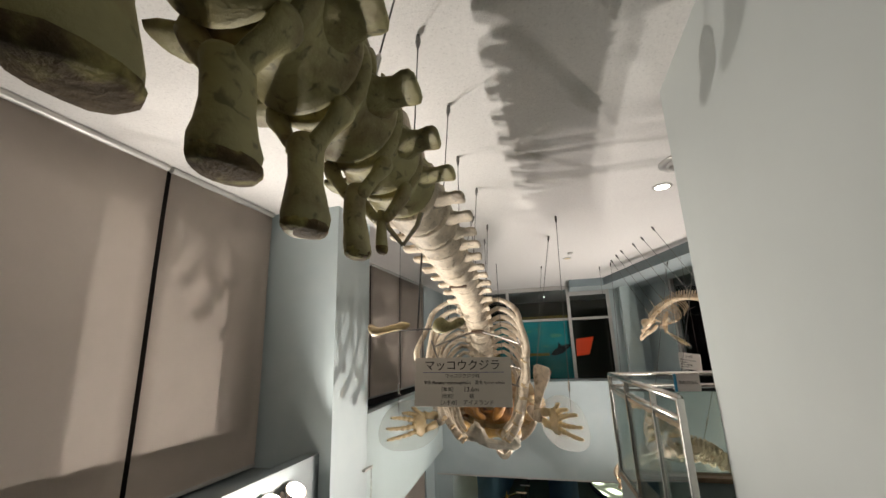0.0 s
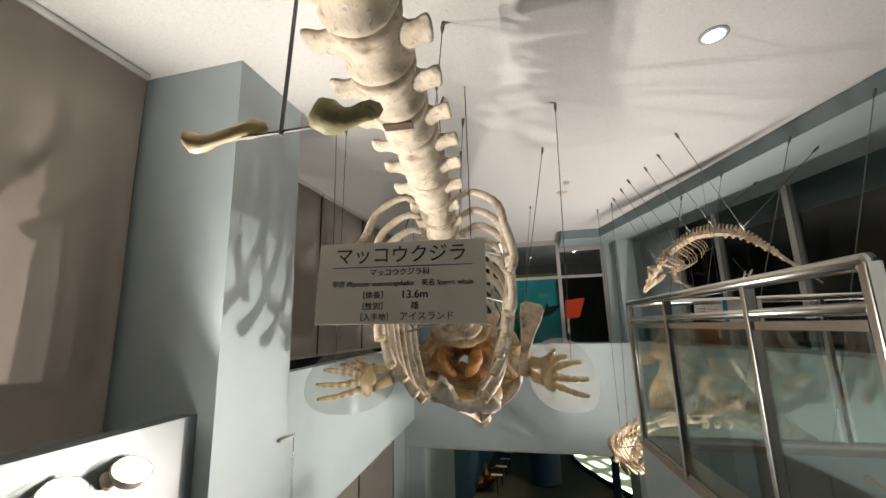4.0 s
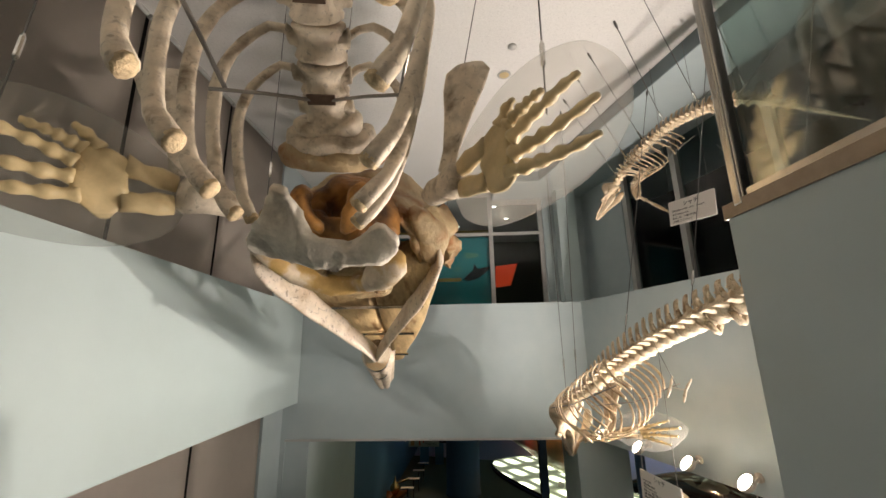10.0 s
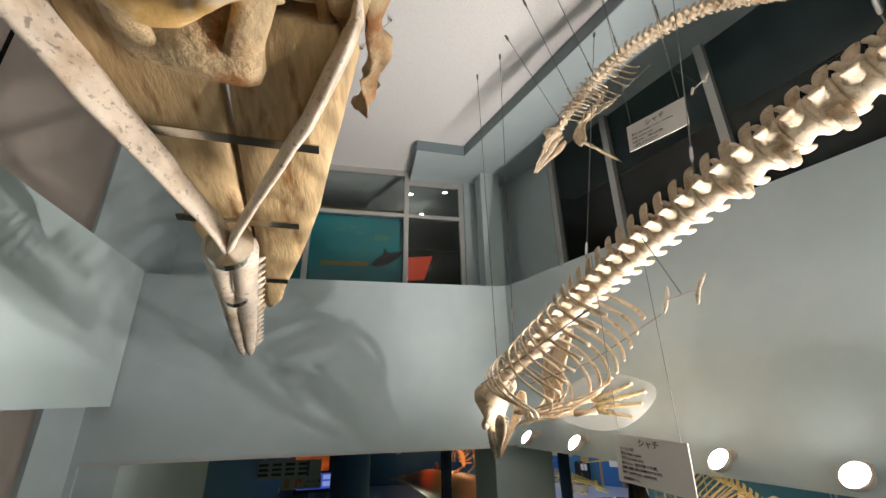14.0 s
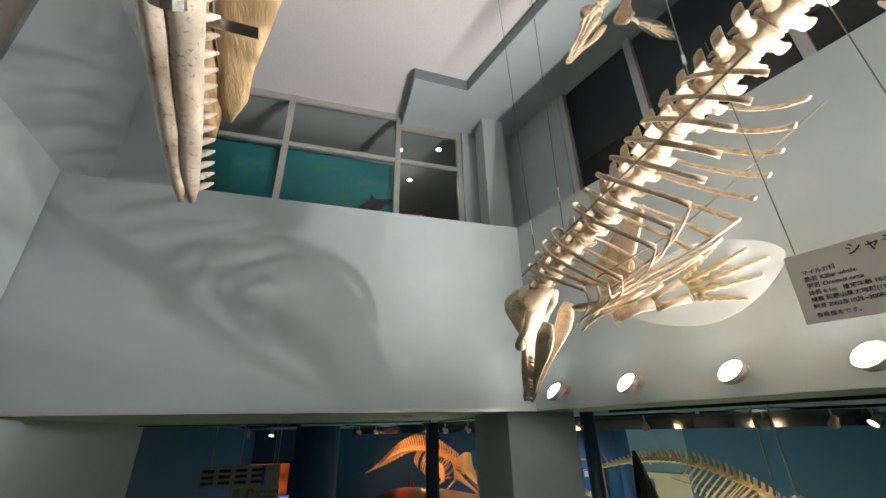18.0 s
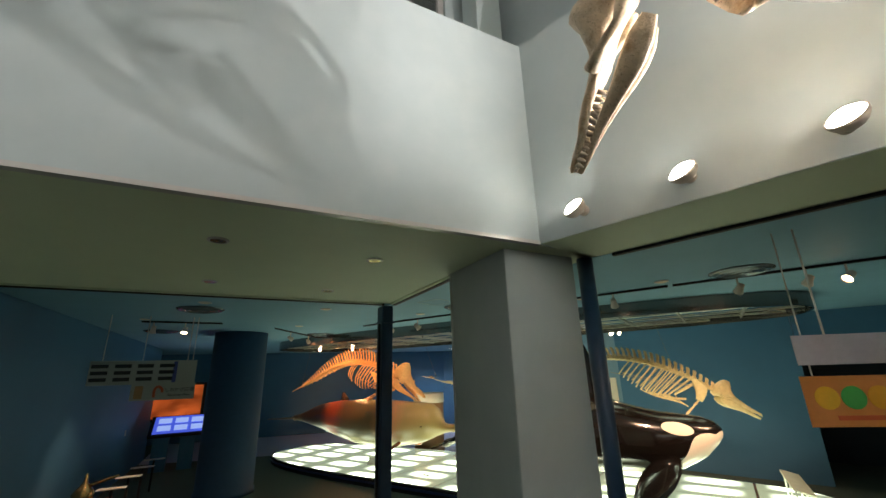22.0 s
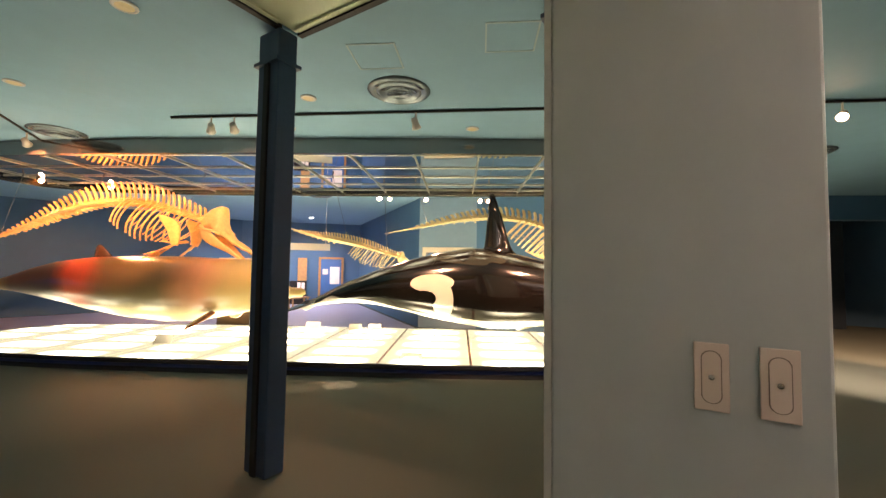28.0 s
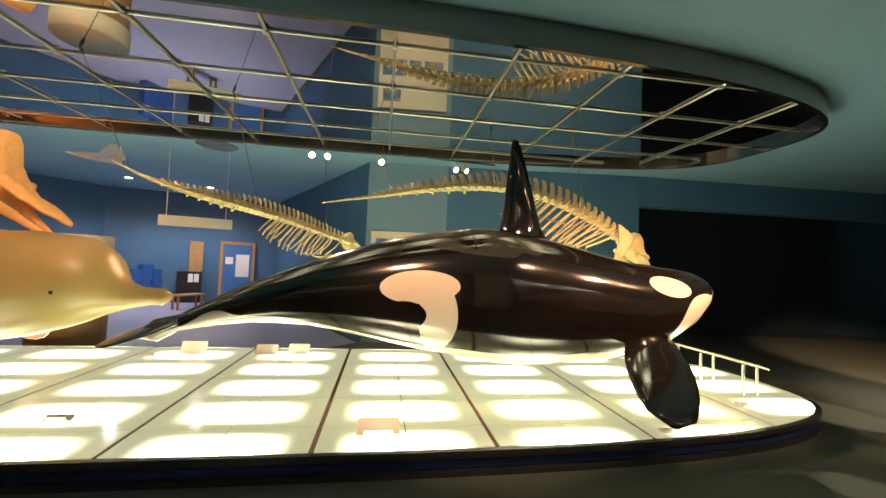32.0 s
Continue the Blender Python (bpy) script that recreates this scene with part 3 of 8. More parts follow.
def rib_curve(m, side, r, width, drop, sweep, tuck):
    """Points of one rib in the spine's frame: out from the spine, round and down, inward at its end."""
    raw = [(r * 0.8, 0, r * 0.25), (width * 0.42, -sweep * 0.05, r * 0.45 + drop * 0.06), (width * 0.80, -sweep * 0.18, -drop * 0.04),
           (width * 0.99, -sweep * 0.38, -drop * 0.28), (width, -sweep * 0.62, -drop * 0.56), (width * (1 - tuck * 0.45), -sweep * 0.85, -drop * 0.82), (width * (1 - tuck), -sweep, -drop)]
    return smooth_path([m @ Vector((side * x, y, z)) for x, y, z in raw], 16)


def flipper(parent, m, length, width, mat, fingers=5, plate=True, curl=0.0, mirror=1):
    """A paddle: clear flipper-shaped sheet with the arm and finger bones in it. m: x across, y outward, z normal."""
    if plate:
        out = []
        for k in range(28):
            a = 2 * math.pi * k / 28
            y = length * (0.52 - 0.50 * math.cos(a))
            w = width * 0.55 * math.sin(a) * (0.72 + 0.35 * math.sin(math.pi * y / length))
            out.append((mirror * (w + curl * length * (y / length) ** 2), y))
        if mirror < 0:
            out = out[::-1]
        b = bmesh.new()
        prism(b, out, -0.004, 0.004, m)
        bmesh.ops.recalc_face_normals(b, faces=b.faces)
        part("flipper_sheet", b, ACRYLIC, parent, "clear acrylic flipper outline")
    b = bmesh.new()
    tube(b, [m @ Vector((0, -0.06 * length, 0)), m @ Vector((0, 0.08 * length, 0)), m @ Vector((0, 0.2 * length, 0))], [width * 0.10, width * 0.075, width * 0.11], 10)
    for sx in (-1, 1):
        tube(b, [m @ Vector((sx * width * 0.08, 0.2 * length, 0)), m @ Vector((sx * width * 0.11, 0.3 * length, 0)), m @ Vector((sx * width * 0.13, 0.42 * length, 0))], [width * 0.075, width * 0.05, width * 0.075], 8)
    part("arm_bone", roughen(b, width * 0.01, 9), mat, parent, smooth=True)
    for i in range(fingers):
        q = (i / max(fingers - 1, 1) - 0.5) * 2
        reach = length * (0.93 - 0.22 * abs(q) ** 1.5)
        n = 6
        pts, rad = [], []
        for k in range(n * 3 + 1):
            s = k / (n * 3)
            y = length * 0.44 + (reach - length * 0.44) * s
            x = width * (0.15 + 0.27 * s) * q + mirror * curl * length * (y / length) ** 2
            pts.append(m @ Vector((x, y, 0)))
            rad.append(width * (0.052 - 0.026 * s) * (1.4 if k % 3 == 0 else 0.78))
        b = bmesh.new()
        tube(b, pts, rad, 8)
        part("finger_bone", b, SOFTB if plate else mat, parent, smooth=True)


def broad_flipper(parent, m, tips, mat, mirror=1):
    """A wide rounded clear sheet with arm bones, a fused wrist plate and knuckled fingers. m: x across, y outward."""
    edge = smooth_path([Vector((x, y, 0)) for x, y in ((-0.02, 0.02), (0.10, 0.05), (0.22, 0.20), (0.31, 0.44), (0.32, 0.66), (0.24, 0.87), (0.06, 1.0), (-0.12, 0.99), (-0.24, 0.84), (-0.30, 0.58), (-0.30, 0.32), (-0.20, 0.10), (-0.02, 0.02))], 57)[:-1]
    b = bmesh.new()
    prism(b, [(p.x, p.y) for p in edge], -0.005, 0.005, m)
    bmesh.ops.recalc_face_normals(b, faces=b.faces)
    part("flipper_sheet", b, ACRYLIC, parent, "clear acrylic flipper outline")
    b = bmesh.new()
    tube(b, [m @ Vector((0.03, -0.28, 0.05)), m @ Vector((0.02, -0.18, 0.02)), m @ Vector((0.0, -0.08, 0)), m @ Vector((0, 0.05, 0)), m @ Vector((0, 0.09, 0))], [0.06, 0.075, 0.070, 0.095, 0.06], 14)
    part("upper_arm_bone", roughen(roughen(b, 0.02, 8), 0.006, 25), mat, parent, smooth=True)
    for q in (-1, 1):
        b = bmesh.new()
        tube(b, [m @ Vector((q * 0.055, 0.09, 0)), m @ Vector((q * 0.065, 0.16, 0)), m @ Vector((q * 0.075, 0.23, 0)), m @ Vector((q * 0.085, 0.30, 0))], [0.05, 0.058, 0.046, 0.058], 12, 0.6)
        part("forearm_bone", roughen(roughen(b, 0.012, 11, q), 0.005, 30), SOFTB, parent, smooth=True)
    b = bmesh.new()
    loft(b, [(-0.01, 0.29, 0, 0.11, 0.014, 0.014), (-0.01, 0.33, 0, 0.155, 0.026, 0.026), (0, 0.38, 0, 0.165, 0.028, 0.028), (0.005, 0.44, 0, 0.150, 0.022, 0.022), (0.005, 0.47, 0, 0.125, 0.012, 0.012)], 20, m)
    bmesh.ops.subdivide_edges(b, edges=b.edges[:], cuts=1, smooth=0.5, use_grid_fill=True)
    part("wrist_plate", roughen(roughen(b, 0.025, 9, mirror), 0.006, 30), SOFTB, parent, "fused yellowish wrist plate", True)
    thumb = [(0.135, 0.40, 0.22, 0.50)]
    roots = ((0.115, 0.45), (0.05, 0.47), (-0.02, 0.47), (-0.09, 0.44))
    for i, (rx, ry, tx, ty) in enumerate(thumb + [(*a, *c) for a, c in zip(roots, tips)]):
        n = 5 if i else 2
        pts, rad = [], []
        for k in range(n * 5 + 1):
            f = k / (n * 5)
            pts.append(m @ Vector((rx + (tx - rx) * f + 0.012 * math.sin(math.pi * f) * (1 if i < 3 else -1), ry + (ty - ry) * f, 0)))
            rad.append((0.031 - 0.014 * f) * (1.22 if k % 5 in (0, 1) else 0.78 if k % 5 == 3 else 0.95))
        rad[-1] *= 0.5
        b = bmesh.new()
        tube(b, pts, rad, 10)
        part("finger_bone", roughen(b, 0.006, 24, i), SOFTB, parent, smooth=True)


def odontocete_skull(parent, m, length, width, height, mat, gape=12, teeth=0, bulge=1.0):
    """A toothed whale's skull in the frame m: origin at the neck joint, y towards the snout, z up."""
    L, W, H = length, width, height
    b = bmesh.new()
    loft(b, [(0, 0.0, 0.0, W * 0.10, H * 0.10, H * 0.10), (0, L * 0.02, 0.0, W * 0.24, H * 0.24, H * 0.2), (0, L * 0.08, H * 0.06, W * 0.38, H * 0.40 * bulge, H * 0.24), (0, L * 0.15, H * 0.12, W * 0.36, H * 0.48 * bulge, H * 0.26), (0, L * 0.22, H * 0.13, W * 0.36, H * 0.46 * bulge, H * 0.24),
             (0, L * 0.27, H * 0.06, W * 0.38, H * 0.32 * bulge, H * 0.16), (0, L * 0.33, H * 0.0, W * 0.42, H * 0.20 * bulge, H * 0.13), (0, L * 0.38, -H * 0.02, W * 0.42, H * 0.15, H * 0.12), (0, L * 0.43, -H * 0.04, W * 0.34, H * 0.13, H * 0.10), (0, L * 0.50, -H * 0.06, W * 0.30, H * 0.11, H * 0.10),
             (0, L * 0.70, -H * 0.10, W * 0.24, H * 0.09, H * 0.08), (0, L * 0.90, -H * 0.13, W * 0.16, H * 0.06, H * 0.06), (0, L, -H * 0.14, W * 0.07, H * 0.03, H * 0.03)], 22, m, 2.6)
    bmesh.ops.subdivide_edges(b, edges=b.edges[:], cuts=1, smooth=0.4, use_grid_fill=True)
    roughen(b, L * 0.030, 6 / max(L, 0.3), L)
    roughen(b, L * 0.010, 20 / max(L, 0.3), L)
    skull = part("skull", b, mat, parent, smooth=True)
    for s in (-1, 1):
        b = bmesh.new()
        tube(b, [m @ Vector((s * W * 0.42, L * 0.10, -H * 0.12)), m @ Vector((s * W * 0.53, L * 0.20, -H * 0.14)), m @ Vector((s * W * 0.52, L * 0.32, -H * 0.04)), m @ Vector((s * W * 0.38, L * 0.42, 0))], [W * 0.09, W * 0.045, W * 0.045, W * 0.085], 10)
        part("cheekbone", b, mat, skull, smooth=True)
    drop = 0.48 if gape < 0 else 0.22
    hinge = m @ Matrix.Translation((0, L * 0.14, -H * drop)) @ pose(0, 0, 0, -gape, 0, 0)
    b = bmesh.new()
    for s in (-1, 1):
        tube(b, smooth_path([hinge @ Vector((s * W * 0.42, 0, 0)), hinge @ Vector((s * W * 0.38, L * 0.25, -H * 0.04)), hinge @ Vector((s * W * 0.19, L * 0.55, 0)), hinge @ Vector((s * W * 0.04, L * 0.85, 0))], 10), [H * 0.10, H * 0.175, H * 0.18, H * 0.15, H * 0.115, H * 0.09, H * 0.072, H * 0.062, H * 0.055, H * 0.04], 10, 0.28, m.to_3x3() @ Vector((0, 0, 1)))
    jaw = part("lower_jaw", b, mat, parent, smooth=True)
    for k in range(teeth):
        s = k / max(teeth - 1, 1)
        for sd in (-1, 1):
            for up in (0, 1):
                b = bmesh.new()
                if up:
                    base = m @ Vector((sd * W * (0.24 - 0.15 * s), L * (0.52 + 0.42 * s), -H * (0.15 + 0.03 * s)))
                    tip = base + (m.to_3x3() @ Vector((0, 0, -H * 0.14)))
                else:
                    base = hinge @ Vector((sd * W * (0.20 - 0.15 * s), L * (0.48 + 0.36 * s), H * 0.05))
                    tip = base + (hinge.to_3x3() @ Vector((0, 0, H * 0.15)))
                tube(b, [base, base.lerp(tip, 0.6), tip], [L * 0.016, L * 0.014, L * 0.003], 6)
                part("tooth", b, JAWB, skull if up else jaw, smooth=True)
    return skull


def spine_frames(pts, n, up=(0, 0, 1)):
    path = smooth_path(pts, n)
    out = []
    for i, p in enumerate(path):
        d = path[max(i - 1, 0)] - path[min(i + 1, n - 1)]
        out.append(frame_at(p, d, up))
    return path, out


def hanging(parent, path_points, top, name="wire", r=0.004):
    """A steel wire with a turnbuckle, from a bone up to the ceiling."""
    b = bmesh.new()
    a, c = Vector(path_points), Vector(top)
    tube(b, [a, c], r, 6)
    w = part(name, b, WIRE, parent)
    b = bmesh.new()
    mid = a.lerp(c, 0.12)
    d = (c - a).normalized()
    tube(b, [mid - d * 0.07, mid - d * 0.05, mid + d * 0.05, mid + d * 0.07], [r * 1.2, r * 3, r * 3, r * 1.2], 8)
    part("turnbuckle", b, STEEL, w)
    b = bmesh.new()
    tube(b, [c - d * 0.10, c - d * 0.05, c], [r * 1.5, r * 4, r * 3], 8)
    part("ceiling_hook", b, WIRE, w)


def toothed_whale(name, label, spine, n, r0, mat, rib_n, rib_w, rib_d, spine_h, trans_l, skull_len, skull_w, skull_h, gape=14, teeth=0, head_dir=None, flips=(), flip_plate=True, group="", bulge=1.0, wires=(), rib_at=(0.04, 0.30), bars=False, skull_roll=0.0, tail_from=0.55):
    t = thing(name, spine[0], label, "skeleton", group)
    path, frames = spine_frames(spine, n)
    step = (path[1] - path[0]).length
    for i, m in enumerate(frames):
        f = i / (n - 1)
        r = r0 * (0.74 + 0.30 * bump_fn(f, 0, 0.55, 0.75, 1.6)) * (1 - 0.86 * max(0, (f - tail_from) / (1 - tail_from)) ** 1.1)
        b = bmesh.new()
        whale_vertebra(b, m, r, step * 1.0, r * 0.75 + trans_l * bump_fn(f, -0.3, 0.36, 0.60, 0.93), spine_h * bump_fn(f, -0.25, 0.22, 0.42, 0.92), i * 1.7, 12, trans_l * 0.1, r * 0.05)
        part("vertebra", b, mat, t, smooth=True)
        if 0.52 < f < 0.9 and i % 2 == 0 and r > 0.012:
            b = bmesh.new()
            chevron(b, m, r * 0.8, r0 * 0.9 * (1 - (f - 0.52) / 0.4))
            part("chevron", b, mat, t, smooth=True)
    for k in range(rib_n):
        g = k / (rib_n - 1)
        m = frames[min(n - 1, max(0, round((rib_at[0] + (rib_at[1] - rib_at[0]) * g) * (n - 1))))]
        size = 0.62 + 0.38 * math.sin(math.pi * min(1, 0.18 + g * 0.75))
        for s in (-1, 1):
            b = bmesh.new()
            c = rib_curve(m, s, r0, rib_w * size, rib_d * size * (0.72 + 0.28 * math.sin(math.pi * (0.25 + 0.6 * g))), rib_d * 0.45, 0.35 + 0.25 * (1 - g))
            tube(b, c, [rib_w * 0.029 * (0.8 + 0.6 * min(1, j / 5)) * (1.25 if j > 14 else 1.0) for j in range(16)], 8, 0.62)
            part("rib", b, mat, t, smooth=True)
            if bars and k < rib_n * 0.55:
                b = bmesh.new()
                q = frames[max(0, round(rib_at[0] * n))] @ Vector((s * rib_w * 0.12, -rib_d * (1.25 * g - 0.05), -rib_d * 0.90))
                tube(b, smooth_path([c[-1], c[-1].lerp(q, 0.35) + (c[-1] - c[-3]) * 0.5, q], 8), rib_w * 0.026, 8, 0.7)
                part("breast_rib", b, mat, t, smooth=True)
    for s in (-1, 1) if bars else ():
        m0, m1 = frames[round(rib_at[0] * n)], frames[round(rib_at[1] * n)]
        b = bmesh.new()
        tube(b, [m0 @ Vector((s * rib_w * 0.80, 0, -rib_d * 0.15)), m0.lerp(m1, 0.5) @ Vector((s * rib_w * 1.03, -rib_d * 0.2, -rib_d * 0.45)), m1 @ Vector((s * rib_w * 0.90, -rib_d * 0.5, -rib_d * 0.55))], rib_w * 0.018, 6)
        part("side_bar", b, BRACE, t, "steel bar tying the ribs")
    hd = Vector(head_dir) if head_dir else (path[0] - path[2])
    odontocete_skull(t, frame_at(path[0] + hd.normalized() * step * 0.2, hd) @ pose(0, 0, 0, 0, skull_roll, 0), skull_len, skull_w, skull_h, mat, gape, teeth, bulge)
    b = bmesh.new()
    m = frames[max(1, round(rib_at[0] * n) + 2)]
    tube(b, [m @ Vector((0, rib_d * 0.2, -rib_d * 0.72)), m @ Vector((0, -rib_d * 0.1, -rib_d * 0.86)), m @ Vector((0, -rib_d * 0.5, -rib_d * 0.92))], [rib_w * 0.2, rib_w * 0.16, rib_w * 0.08], 8, 0.35, (1, 0, 0))
    part("breastbone", b, mat, t, smooth=True)
    for root, tip, nrm, s in flips:
        root, tip = Vector(root), Vector(tip)
        ln = (tip - root).length
        b = bmesh.new()
        blade(b, frame_at(root, path[0] - path[3], (0, 0, 1)) @ pose(0, 0, 0, 0, s * 12, 0), ln * 0.7, ln * 0.10, ln * 0.36, ln * 0.03, -0.5)
        part("shoulder_blade", b, mat, t, smooth=True)
        flipper(t, frame_at(root, tip - root, nrm), ln, ln * 0.46, mat, 5, flip_plate, 0.0, s)
    for f, top in wires:
        hanging(t, path[round(f * (n - 1))], top)
    return t
# ---- the sperm whale ----
SW_SPINE = [(-1.08, 6.00, 6.58), (-1.06, 5.82, 6.71), (-0.995, 5.41, 6.98), (-0.915, 4.72, 7.31), (-0.876, 4.20, 7.515), (-0.825, 3.74, 7.62), (-0.793, 3.20, 7.68), (-0.745, 2.70, 7.735), (-0.685, 2.10, 7.755), (-0.64, 1.50, 7.76), (-0.585, 0.80, 7.77), (-0.53, 0.40, 7.775), (-0.45, 0.0, 7.76), (-0.12, -1.5, 7.64), (0.24, -3.2, 7.34)]
whale = thing("sperm_whale_skeleton", SW_SPINE[3], "large cream sperm whale skeleton hung from the ceiling on wires", "skeleton")
SW_N = 120
sw_path, sw_frames = spine_frames(SW_SPINE, SW_N)


def at_length(y):
    j = max(0, min(SW_N - 2, next((q for q in range(SW_N - 1) if sw_path[q + 1].y <= y), SW_N - 2)))
    return j, (sw_path[j].y - y) / (sw_path[j].y - sw_path[j + 1].y)


SEAT_Y = [5.90, 5.76, 5.61, 5.45, 5.29, 5.13, 4.96, 4.79, 4.61, 4.42, 4.20, 3.962, 3.725, 3.475, 3.21, 2.945, 2.675, 2.395, 2.105] + [1.815 - 0.285 * k for k in range(17)]
for i, y in enumerate(SEAT_Y):
    j, u = at_length(y)
    m = sw_frames[j].copy()
    m.translation = sw_path[j].lerp(sw_path[j + 1], u)
    slope = sw_frames[j].to_3x3() @ Vector((0, 1, 0))
    step = ((SEAT_Y[i - 1] - y) if i else 0.15) / max(0.5, slope.y)
    nxt = ((y - SEAT_Y[i + 1]) if i + 1 < len(SEAT_Y) else 0.285) / max(0.5, slope.y)
    r = 0.136 + 0.030 * bump_fn(y, -1.5, 0.6, 2.2, 4.6) - 0.03 * max(0, -y / 3.2)
    half = 0.16 if y > 5.6 else 0.185 if y > 4.3 else 0.240 + 0.045 * bump_fn(y, -0.6, 1.0, 2.0, 4.2) - 0.16 * max(0, (0.6 - y) / 2.0)
    b = bmesh.new()
    whale_vertebra(b, m, r, (step + nxt) / 2 * 0.94, half, 0.26 * bump_fn(y, -2.6, 1.2, 4.0, 6.9), i * 3.1)
    part("vertebra", b, TAILBONE if y < 1.70 else BONE, whale, smooth=True)
# the fused neck bones: a wide low disc in front of the skull
for k, (dy, w, h, th) in enumerate(((0.0, 0.20, 0.15, 0.05), (0.075, 0.27, 0.17, 0.055), (0.16, 0.33, 0.18, 0.06))):
    b = bmesh.new()
    m = sw_frames[0].copy()
    m.translation = sw_path[0] + (sw_frames[0].to_3x3() @ Vector((0, dy - 0.02, -0.02 * k)))
    loft(b, [(0, -th, 0, w * 0.82, h * 0.7, h * 0.75), (0, -th * 0.6, 0, w * 0.97, h * 0.9, h * 0.95), (0, 0, 0, w, h, h), (0, th * 0.7, 0, w * 0.95, h * 0.92, h * 0.95), (0, th, 0, w * 0.75, h * 0.7, h * 0.7)], 32, m, 2.3)
    bmesh.ops.subdivide_edges(b, edges=b.edges[:], cuts=1, smooth=0.5, use_grid_fill=True)
    part("neck_bone", roughen(roughen(b, 0.03, 6, k), 0.008, 22, k), BONE if k < 2 else SKULLB, whale, "wide flattened neck bone", True)


def spine_at(y):
    """The spine's frame at y."""
    j, u = at_length(y)
    m = sw_frames[j].copy()
    m.translation = sw_path[j].lerp(sw_path[j + 1], u)
    return m


def haemal_arch(m, r, blade_len, width, seed):
    """A chevron bone: two flared arms that meet under the spine in a broad flat blade with a rough tip."""
    b = bmesh.new()
    for q in (-1, 1):
        tube(b, smooth_path([m @ Vector((q * r * 0.62, 0.02, -r * 0.72)), m @ Vector((q * r * 0.55, 0.01, -r * 0.98)), m @ Vector((q * r * 0.30, 0, -r * 1.32)), m @ Vector((q * r * 0.08, 0, -r * 1.62))], 9), [r * 0.16, r * 0.26, r * 0.27, r * 0.24, r * 0.21, r * 0.20, r * 0.20, r * 0.20, r * 0.15], 12, 0.62, m.to_3x3() @ Vector((0, 1, 0)))
    rings = []
    for u, k in ((0, 0.62), (0.10, 0.80), (0.25, 0.78), (0.45, 0.80), (0.65, 0.90), (0.82, 1.02), (0.92, 0.98), (0.98, 0.80), (1.0, 0.5)):
        z = -r * 1.35 - blade_len * u
        rings.append([b.verts.new(m @ Vector((width * k * 0.36 * math.cos(a), width * k * 0.5 * math.sin(a) + 0.02 * u, z))) for a in (math.pi * 2 * p / 16 for p in range(16))])
    for a, c in zip(rings, rings[1:]):
        for p in range(16):
            b.faces.new((a[p], c[p], c[(p + 1) % 16], a[(p + 1) % 16]))
    b.faces.new(rings[0])
    b.faces.new(rings[-1][::-1])
    roughen(b, 0.012, 6, seed)
    arch = part("chevron", roughen(b, 0.004, 25, seed), TAILBONE, whale, "olive chevron bone, coloured darker for shade", True)
    b = bmesh.new()
    loft(b, [(0, -0.016, 0, width * 0.375, width * 0.515, width * 0.515), (0, -0.004, 0, width * 0.365, width * 0.50, width * 0.50), (0, 0.006, 0, width * 0.31, width * 0.42, width * 0.42), (0, 0.012, 0, width * 0.16, width * 0.20, width * 0.20)], 14, m @ Matrix.Translation((0, 0.02, -r * 1.35 - blade_len * 0.975)) @ pose(0, 0, 0, -90, 0, 0))
    part("chevron_tip", roughen(b, 0.004, 20, seed), TIPBONE, arch, "rough brown end of the chevron", True)


TIPBONE = material("chevron_end", (0.13, 0.085, 0.035), 0.85, vary=0.5, scale=24, bump=1.0, bump_scale=60, second=(0.34, 0.29, 0.10), mix_at=(0.5, 0.66), mix_scale=12)
for y, ln, w in ((-0.93, 0.28, 0.20), (-0.64, 0.29, 0.20), (-0.35, 0.30, 0.20), (-0.06, 0.25, 0.17), (0.23, 0.245, 0.16), (0.52, 0.23, 0.15), (0.815, 0.255, 0.145), (1.14, 0.24, 0.115), (1.37, 0.165, 0.065)):
    haemal_arch(spine_at(y), 0.165, ln, w, y)
b = bmesh.new()
for q in (-1, 1):
    m = spine_at(1.66)
    tube(b, [m @ Vector((q * 0.09, 0, -0.14)), m @ Vector((q * 0.07, 0, -0.20)), m @ Vector((0, 0, -0.29))], [0.014, 0.013, 0.009], 8, 0.5)
part("last_chevron", b, BRACE, whale, "small dark open chevron")
# each rib: place on the spine, its end on either side, and how far it bows out
RIBS = [(4.42, (-1.44, 4.12, 6.86), (-0.36, 4.18, 6.86), 0.50), (4.62, (-1.393, 4.31, 6.61), (-0.398, 4.416, 6.60), 0.51), (4.80, (-1.362, 4.46, 6.45), (-0.435, 4.65, 6.45), 0.53), (4.98, (-1.332, 4.62, 6.24), (-0.517, 4.82, 6.29), 0.54),
        (5.14, (-1.307, 4.85, 6.11), (-0.58, 5.00, 6.13), 0.54), (5.30, (-1.272, 5.04, 5.965), (-0.66, 5.25, 5.97), 0.53), (5.45, (-1.27, 5.25, 5.88), (-0.74, 5.42, 5.86), 0.51), (5.60, (-1.30, 5.48, 5.86), (-0.79, 5.60, 5.84), 0.48), (5.76, (-1.36, 5.72, 5.92), (-0.82, 5.78, 5.92), 0.44)]
